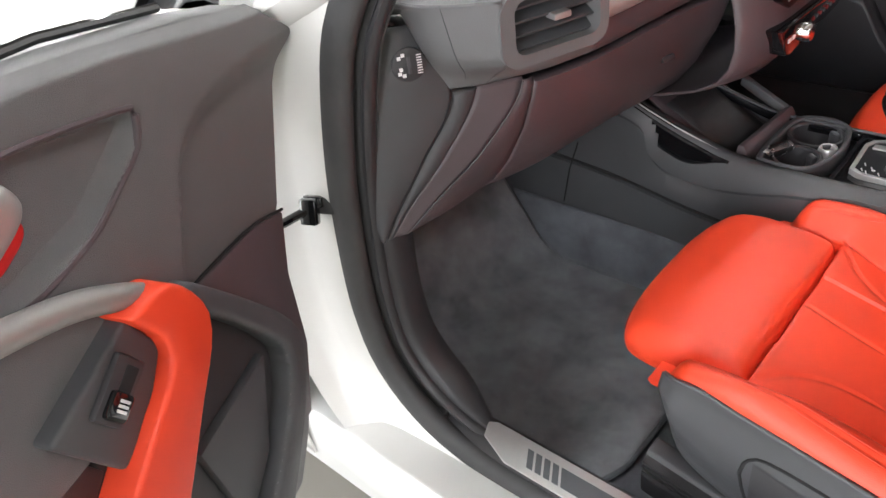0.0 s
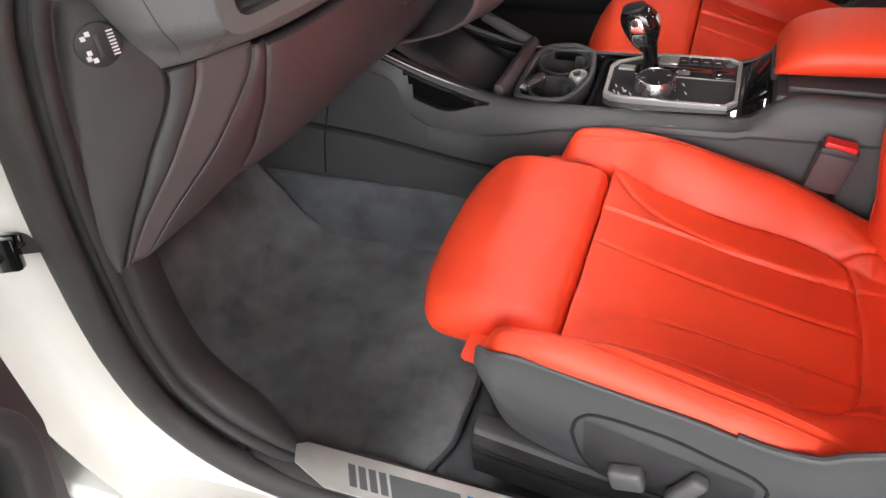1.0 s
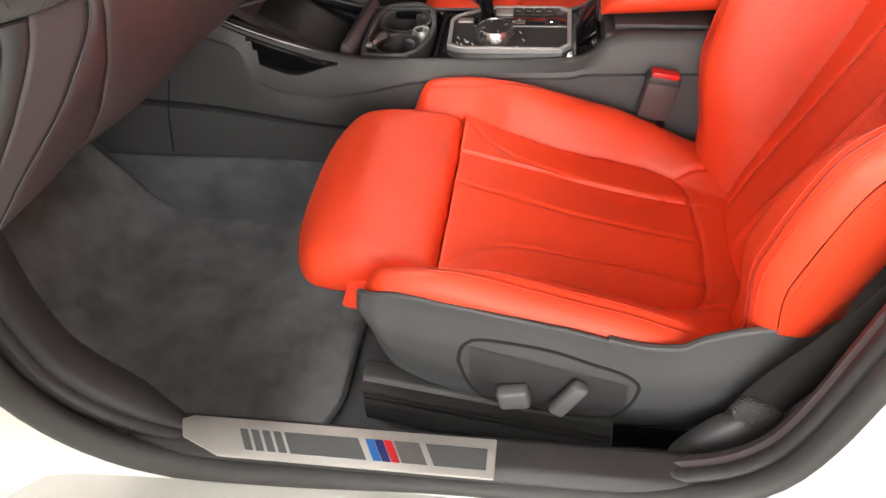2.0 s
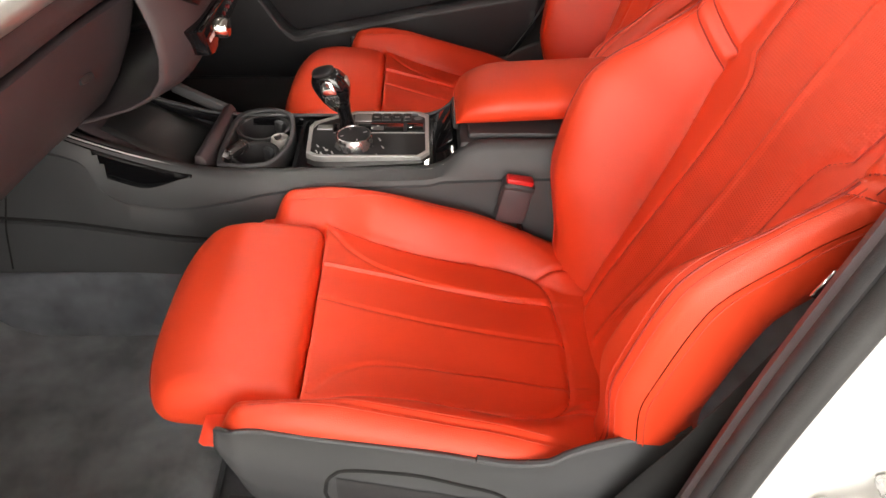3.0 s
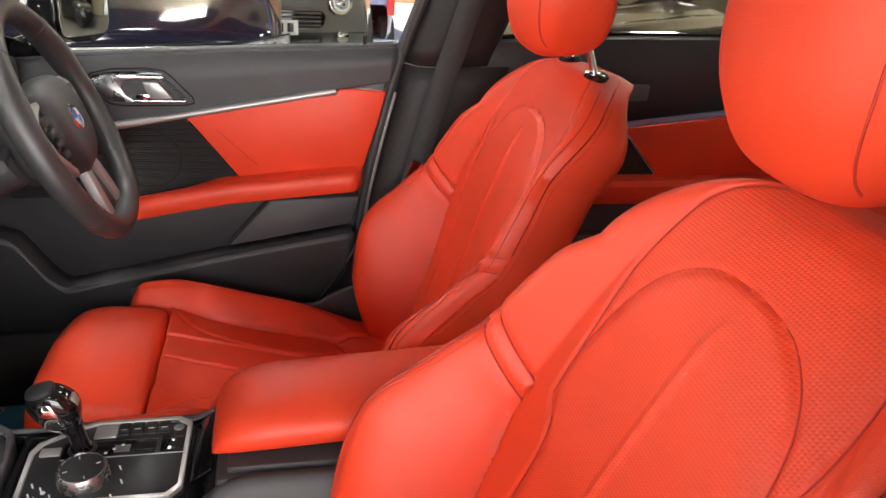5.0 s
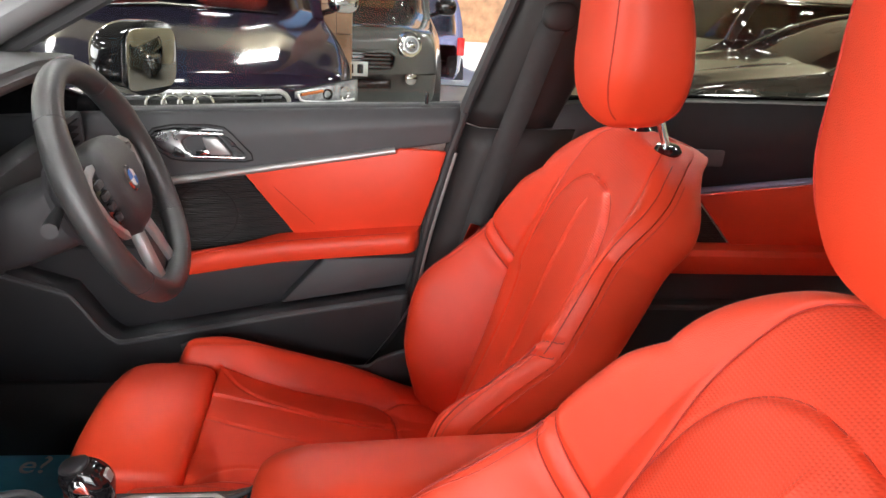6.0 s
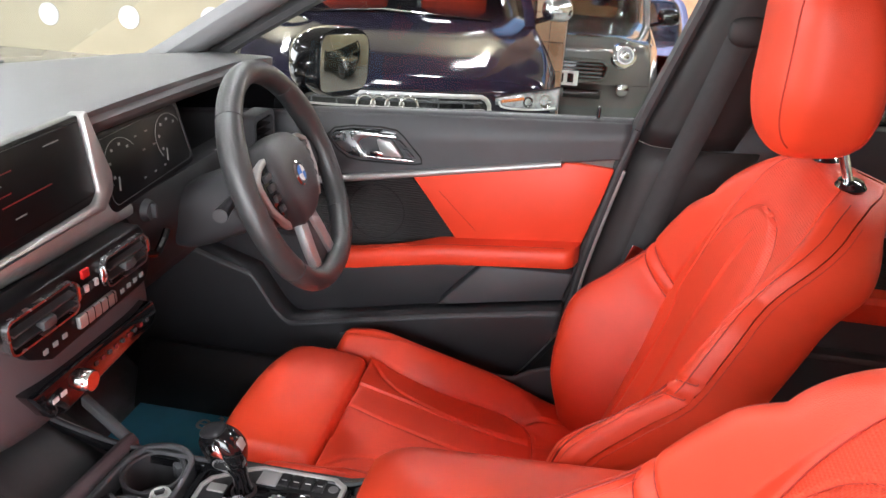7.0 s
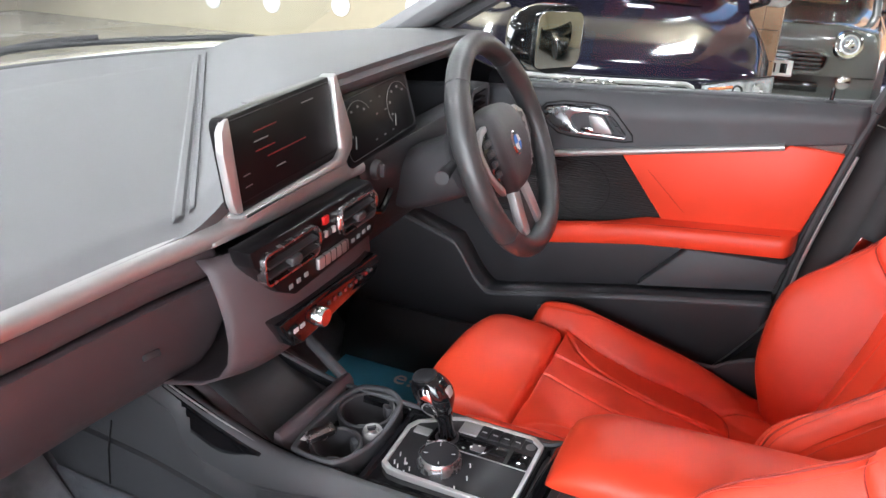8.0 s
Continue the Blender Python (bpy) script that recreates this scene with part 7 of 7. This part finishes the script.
        mr = part("wing_mirror", moved(ball(0.095, 0.075, 0.072, 2.8, 24, 14), Matrix.Translation((sx * (W / 2 + 0.09), y0 - 0.30, bt + 0.075))), chrome if paint == paint_navy else gloss, c, "door mirror")
        part("mirror_arm", tube([(sx * (W / 2 + 0.05), y0 - 0.30, bt + 0.03), (sx * (W / 2 - 0.06), y0 - 0.32, bt - 0.01)], 0.018, 8), gloss, mr)
        part("shut_line", tube([skin(sx * W / 2 * 0.93 * 0.985, y, top(y) - 0.008) for y in np.linspace(cowl + 0.02, f - 0.10, 30)], 0.0035, 5), gap_m, c, "dark bonnet shut line")
        for wy in (f - 0.82, r + 0.72):
            wm = Matrix.Translation((sx * (W / 2 - 0.095), wy, 0.315)) @ pose(0, 0, 0, 0, 90, 0)
            tw = part("road_wheel", moved(lathe([(0.0, sx * 0.095), (0.05, sx * 0.10), (0.19, sx * 0.085), (0.215, sx * 0.118), (0.215, -sx * 0.10), (0.0, -sx * 0.10)], 36), wm), satin, c, "alloy road wheel")
            part("tyre", moved(lathe([(0.212, 0.118), (0.25, 0.126), (0.30, 0.120), (0.315, 0.08), (0.315, -0.08), (0.30, -0.112), (0.25, -0.118), (0.212, -0.108)], 36), wm), rubber, tw, "black tyre")
    part("cabin_floor", slab(-W / 2 * 0.80, W / 2 * 0.80, y1 + 0.35, y0 - 0.25, bt - 0.10, bt - 0.02), car_dark, c)
    if seats:
        for sx in (-1, 1):
            part("seat_back", moved(ball(0.24, 0.08, 0.34, 3, 28, 16), Matrix.Translation((sx * 0.36, y0 - 1.15, bt + 0.06)) @ pose(0, 0, 0, -12, 0, 0)), seats, c, "red leather seat back")
            part("seat_headrest", moved(ball(0.12, 0.06, 0.10, 3, 24, 14), Matrix.Translation((sx * 0.36, y0 - 1.24, bt + 0.42))), seats, c)
    return c, f, fy, top


def on_front(fy, poly, lift):
    """Points of the front face: (x, z) pairs laid on it and lifted."""
    return [(x, fy(x) + lift, z) for x, z in poly]


def front_patch(fy, xs, zlo, zhi, lift, nu=24, nv=6):
    """A curved panel lying on the front face between two heights given along x."""
    def pt(u, v):
        x = xs[0] + (xs[1] - xs[0]) * u
        z = lin(zlo, u) + (lin(zhi, u) - lin(zlo, u)) * v
        return (x, fy(x) + lift + 0.012 * math.sin(math.pi * v), z)
    return surf(pt, nu, nv)


# dark hatchback nose-on beyond the driver's window
AU = Matrix.Translation((4.745, 0.976, 0)) @ pose(0, 0, 0, 0, 0, 102)
au, f, fy, top = parked_car("parked_car", AU, 4.25, 1.79, 1.42, paint_navy, "dark navy hatchback with a chrome-edged grille, seen nose on", 0.955, 0.745, bonnet_len=1.12, seats=leather, ramp=0.72)
GRILLE = [(-0.44, 0.712), (0.44, 0.712), (0.475, 0.690), (0.485, 0.655), (0.36, 0.36), (-0.36, 0.36), (-0.485, 0.655), (-0.475, 0.690)]
gr = part("grille", rows_mesh([[(x, fy(x) + 0.022, z) for x in np.linspace(-lin([(0.36, 0.36), (0.66, 0.48), (0.71, 0.44)], z), lin([(0.36, 0.36), (0.66, 0.48), (0.71, 0.44)], z), 16)] for z in np.linspace(0.36, 0.712, 14)]), gloss, au, "black slatted grille", solid=0.01)
part("grille_frame", tube([p for p in on_front(fy, dense(GRILLE + [GRILLE[0]], 81)[:-1], 0.030)], 0.0115, 8, closed=True, up=(0, 1, 0)), satin, au, "chrome grille surround")
for k in range(8):
    z = 0.684 - 0.036 * k
    hw = lin([(0.36, 0.35), (0.66, 0.465), (0.71, 0.43)], z)
    part("grille_bar", tube([(x, fy(x) + 0.034, z) for x in np.linspace(-hw, hw, 14)], 0.006, 6), satin if k in (1, 3) else plastic_mid, gr)
for x in (-0.36, -0.24, 0.24, 0.36):
    part("grille_rib", slab(x - 0.004, x + 0.004, fy(x) + 0.024, fy(x) + 0.034, 0.42, 0.70), plastic_mid, gr)
for k in range(4):
    cx = -0.1005 + 0.067 * k
    part("badge_ring", tube([(cx + 0.0415 * math.cos(2 * math.pi * j / 36), f + 0.052, 0.664 + 0.0415 * math.sin(2 * math.pi * j / 36)) for j in range(36)], 0.0080, 8, closed=True, up=(0, 1, 0)), chrome, au, "plain chrome ring")
for sx in (-1, 1):
    lamp = front_patch(fy, (sx * 0.515, sx * 0.850), [(0, 0.672), (0.4, 0.640), (1, 0.628)], [(0, 0.706), (0.5, 0.728), (1, 0.742)], 0.006)
    hl_ = part("headlamp", lamp, lamp_glass, au, "clear headlamp", solid=0.004)
    for cx, rr in ((0.675, 0.026), (0.765, 0.034)):
        part("lamp_bowl", moved(lathe([(0.0, 0.004), (rr * 0.6, 0.006), (rr * 0.9, 0.016), (rr, 0.018), (rr * 1.05, 0.0), (0.0, 0.0)], 28), Matrix.Translation((sx * cx, fy(cx) + 0.008, 0.682)) @ pose(0, 0, 0, -90, 0, -sx * 30)), chrome if rr > 0.03 else gloss, hl_)
    part("lamp_bar", tube([(sx * x, fy(x) + 0.020, 0.690 + 0.10 * (x - 0.55)) for x in np.linspace(0.545, 0.655, 10)], 0.008, 6), amber, hl_, "amber indicator strip")
    part("day_light", tube([(sx * x, fy(x) + 0.016, z) for x, z in dense([(0.530, 0.690), (0.545, 0.664), (0.62, 0.650), (0.74, 0.642), (0.83, 0.644)], 24)], 0.0055, 6), ink_white, hl_, "white light strip")
    part("lamp_edge", tube([(sx * x, fy(x) + 0.010, z) for x, z in dense([(0.515, 0.708), (0.68, 0.732), (0.850, 0.746)], 20)], 0.004, 6), gap_m, hl_)
    part("air_intake", front_patch(fy, (sx * 0.46, sx * 0.80), [(0, 0.33), (1, 0.30)], [(0, 0.40), (1, 0.44)], 0.004), gloss, au, "black air intake", solid=0.004)
part("bonnet_gap", tube(on_front(fy, [(x, 0.728) for x in np.linspace(-0.52, 0.52, 24)], 0.006), 0.003, 5), gap_m, au)
part("wiper", tube([(-0.55, f - 1.06, 0.985), (0.10, f - 1.14, 1.012), (0.55, f - 1.08, 0.985)], 0.010, 6), gloss, au)

# grey small hatchback with round lamps
MI = Matrix.Translation((7.02, -0.055, 0)) @ pose(0, 0, 0, 0, 0, 90)
mi, f, fy, top = parked_car("parked_car", MI, 3.85, 1.73, 1.43, paint_grey, "grey small hatchback with round headlamps and dark bonnet stripes", 0.850, 0.765, bonnet_len=0.90, ramp=0.34, sweep_back=0.20)
for sx in (-1, 1):
    lm = Matrix.Translation((sx * 0.575, fy(0.575) - 0.010, 0.700)) @ pose(0, 0, 0, -74, 0, -sx * 20)
    lp = part("headlamp", moved(lathe([(0.0, 0.040), (0.060, 0.038), (0.080, 0.026), (0.088, 0.0), (0.0, 0.0)], 36), lm), lamp_glass, mi, "round headlamp")
    part("lamp_ring", moved(lathe([(0.082, 0.034), (0.094, 0.030), (0.104, 0.0), (0.086, 0.0)], 40), lm), chrome, mi, "chrome lamp ring")
    part("lamp_core", moved(lathe([(0.0, 0.050), (0.024, 0.048), (0.034, 0.042), (0.0, 0.03)], 24), lm), chrome, lp)
    part("day_light", moved(tube([(0.062 * math.cos(2 * math.pi * j / 30), 0.062 * math.sin(2 * math.pi * j / 30), 0.042) for j in range(30)], 0.006, 6, closed=True), lm), ink_white, lp, "white light ring")
    part("fog_lamp", moved(lathe([(0.0, 0.022), (0.040, 0.018), (0.052, 0.008), (0.054, 0.0), (0.0, 0.0)], 28), Matrix.Translation((sx * 0.60, fy(0.60) + 0.004, 0.452)) @ pose(0, 0, 0, -88, 0, -sx * 20)), chrome, mi, "round fog lamp")
    part("bonnet_stripe", rows_mesh([[(sx * x, y - 0.20 * (x / 0.865) ** 2.6 * sstep(f - 0.75, f, y), top(y) + 0.040 * (1 - (x / 0.85) ** 2) + 0.006) for x in np.linspace(0.20, 0.40, 6)] for y in np.linspace(f - 0.86, f - 0.10, 16)]), stripe_m, mi, "dark brown bonnet stripe", solid=0.003)
MGR = [(-0.42, 0.660), (0.42, 0.660), (0.475, 0.620), (0.465, 0.555), (0.41, 0.510), (-0.41, 0.510), (-0.465, 0.555), (-0.475, 0.620)]
mg = part("grille", rows_mesh([[(x, fy(x) + 0.020, z) for x in np.linspace(-lin([(0.51, 0.41), (0.56, 0.462), (0.62, 0.47), (0.66, 0.42)], z), lin([(0.51, 0.41), (0.56, 0.462), (0.62, 0.47), (0.66, 0.42)], z), 16)] for z in np.linspace(0.51, 0.66, 10)]), gloss, mi, "black slatted grille", solid=0.01)
part("grille_frame", tube(on_front(fy, dense(MGR + [MGR[0]], 71)[:-1], 0.026), 0.013, 8, closed=True, up=(0, 1, 0)), paint_grey, mi, "grey grille surround")
for k in range(4):
    part("grille_bar", tube([(x, fy(x) + 0.032, 0.540 + 0.030 * k) for x in np.linspace(-0.43, 0.43, 14)], 0.006, 6), plastic_mid, mg)
part("lower_grille", front_patch(fy, (-0.44, 0.44), [(0, 0.375), (1, 0.375)], [(0, 0.440), (1, 0.440)], 0.006), gloss, mi, "black lower grille", solid=0.004)
for x in (-0.14, 0.14):
    part("grille_post", slab(x - 0.02, x + 0.02, fy(x) + 0.010, fy(x) + 0.026, 0.370, 0.445, 0.006), paint_grey, mi)
np_ = part("number_plate", slab(-0.26, 0.26, f + 0.040, f + 0.048, 0.470, 0.580, 0.003), plate_white, mi, "white number plate")
for k in range(6):
    part("plate_bar", slab(-0.225 + 0.075 * k, -0.180 + 0.075 * k, f + 0.048, f + 0.050, 0.492, 0.560), gloss, np_)

# dark cars by the far wall
BR = Matrix.Translation((4.30, -4.00, 0)) @ pose(0, 0, 0, 0, 0, -8)
br, f, fy, top = parked_car("parked_car", BR, 3.95, 1.76, 1.15, paint_olive, "dark bronze coupe with a bright reflection along its wing", 0.800, 0.62, bonnet_len=1.20, ramp=0.85, sweep_back=0.36, tail=0.9)
for sx in (-1, 1):
    part("headlamp", moved(ball(0.085, 0.10, 0.060, 2.4, 28, 16), Matrix.Translation((sx * 0.66, f - 0.26, 0.61)) @ pose(0, 0, 0, 20, 0, 0)), lamp_glass, br, "clear headlamp")
    part("air_intake", front_patch(fy, (sx * 0.35, sx * 0.72), [(0, 0.30), (1, 0.30)], [(0, 0.42), (1, 0.40)], 0.004), gloss, br, "black air intake", solid=0.004)
BK = Matrix.Translation((6.35, -5.25, 0)) @ pose(0, 0, 0, 0, 0, 180)
bk, f, fy, top = parked_car("parked_car", BK, 4.1, 1.80, 1.20, paint_black, "black hatchback by the cream wall", 0.82, 0.70, bonnet_len=1.0, ramp=0.6, tail=0.30)

# van in the bright yard beyond the doorway
setting("pavement", rows_mesh([[(x, y, yard_z(x) + 0.006) for y in np.linspace(-16, 12, 8)] for x in list(np.linspace(7.91, 13.0, 14)) + [20, 30]]), yard_m, "bright sunlit paving outside the doorway", "pavement")
bb = thing("yard_building", (22, -3, -0.78), "orange brick building across the yard", "building")
part("wall", slab(21.5, 24, -14, 10, -0.77, 5.0), brick_m, bb)
for k in range(5):
    wn = part("window", slab(21.44, 21.52, -11.5 + 4 * k, -9.5 + 4 * k, 1.2, 3.0, 0.02), plate_white, bb, "white framed window")
    part("pane", slab(21.42, 21.45, -11.35 + 4 * k, -9.65 + 4 * k, 1.35, 2.85), gloss, wn)
VN = Matrix.Translation((13.8, -1.05, yard_z(13.8))) @ pose(0, 0, 0, 0, 0, -90)
vn, f, fy, top = parked_car("parked_van", VN, 4.6, 1.75, 1.70, paint_blue, "violet blue van with a yellow plate out in the yard", 0.98, 0.80, bonnet_len=0.9, ramp=0.5, low=0.34)
part("number_plate", slab(-0.26, 0.26, -2.33, -2.315, 0.66, 0.78, 0.003), plate_yellow, vn, "yellow number plate")
for sx in (-1, 1):
    part("tail_lamp", slab(sx * 0.78 - 0.06, sx * 0.78 + 0.06, -2.33, -2.25, 0.72, 1.0, 0.02), tail_red, vn, "red tail lamp")

# round white discs on the far wall
for y, z in ((7.04, 0.42), (6.06, 0.43), (5.0, 0.46), (3.95, 0.51)):
    ds = thing("wall_disc", (7.59, y, z), "plain round white disc on the cream wall", "wall sign", "round wall discs")
    part("disc", moved(lathe([(0.0, 0.012), (0.13, 0.012), (0.135, 0.006), (0.135, 0.0), (0.0, 0.0)], 40), Matrix.Translation((7.598, y, z)) @ pose(0, 0, 0, 0, -90, 0)), white_paint, ds)

# framed picture on the rear wall
pf = thing("wall_picture", (2.6, -7.98, 1.45), "dark framed picture on the cream wall", "picture")
part("picture_frame", ring_plate([(x + 2.6, z + 1.55) for x, z in rrect(0.9, 0.6, 0.01)], [(x + 2.6, z + 1.55) for x, z in rrect(0.82, 0.52, 0.008)], "y", -7.998, -7.965), gloss, pf)
part("picture_sheet", slab(2.19, 3.01, -7.998, -7.985, 1.29, 1.81), plate_m, pf)

# the hatchback and all that belongs to it lean by the same small angle
for ob in bpy.data.objects:
    if ob.parent is None and ob.name.split(".")[0] in CAR_THINGS:
        ob.matrix_basis = CAR @ ob.matrix_basis
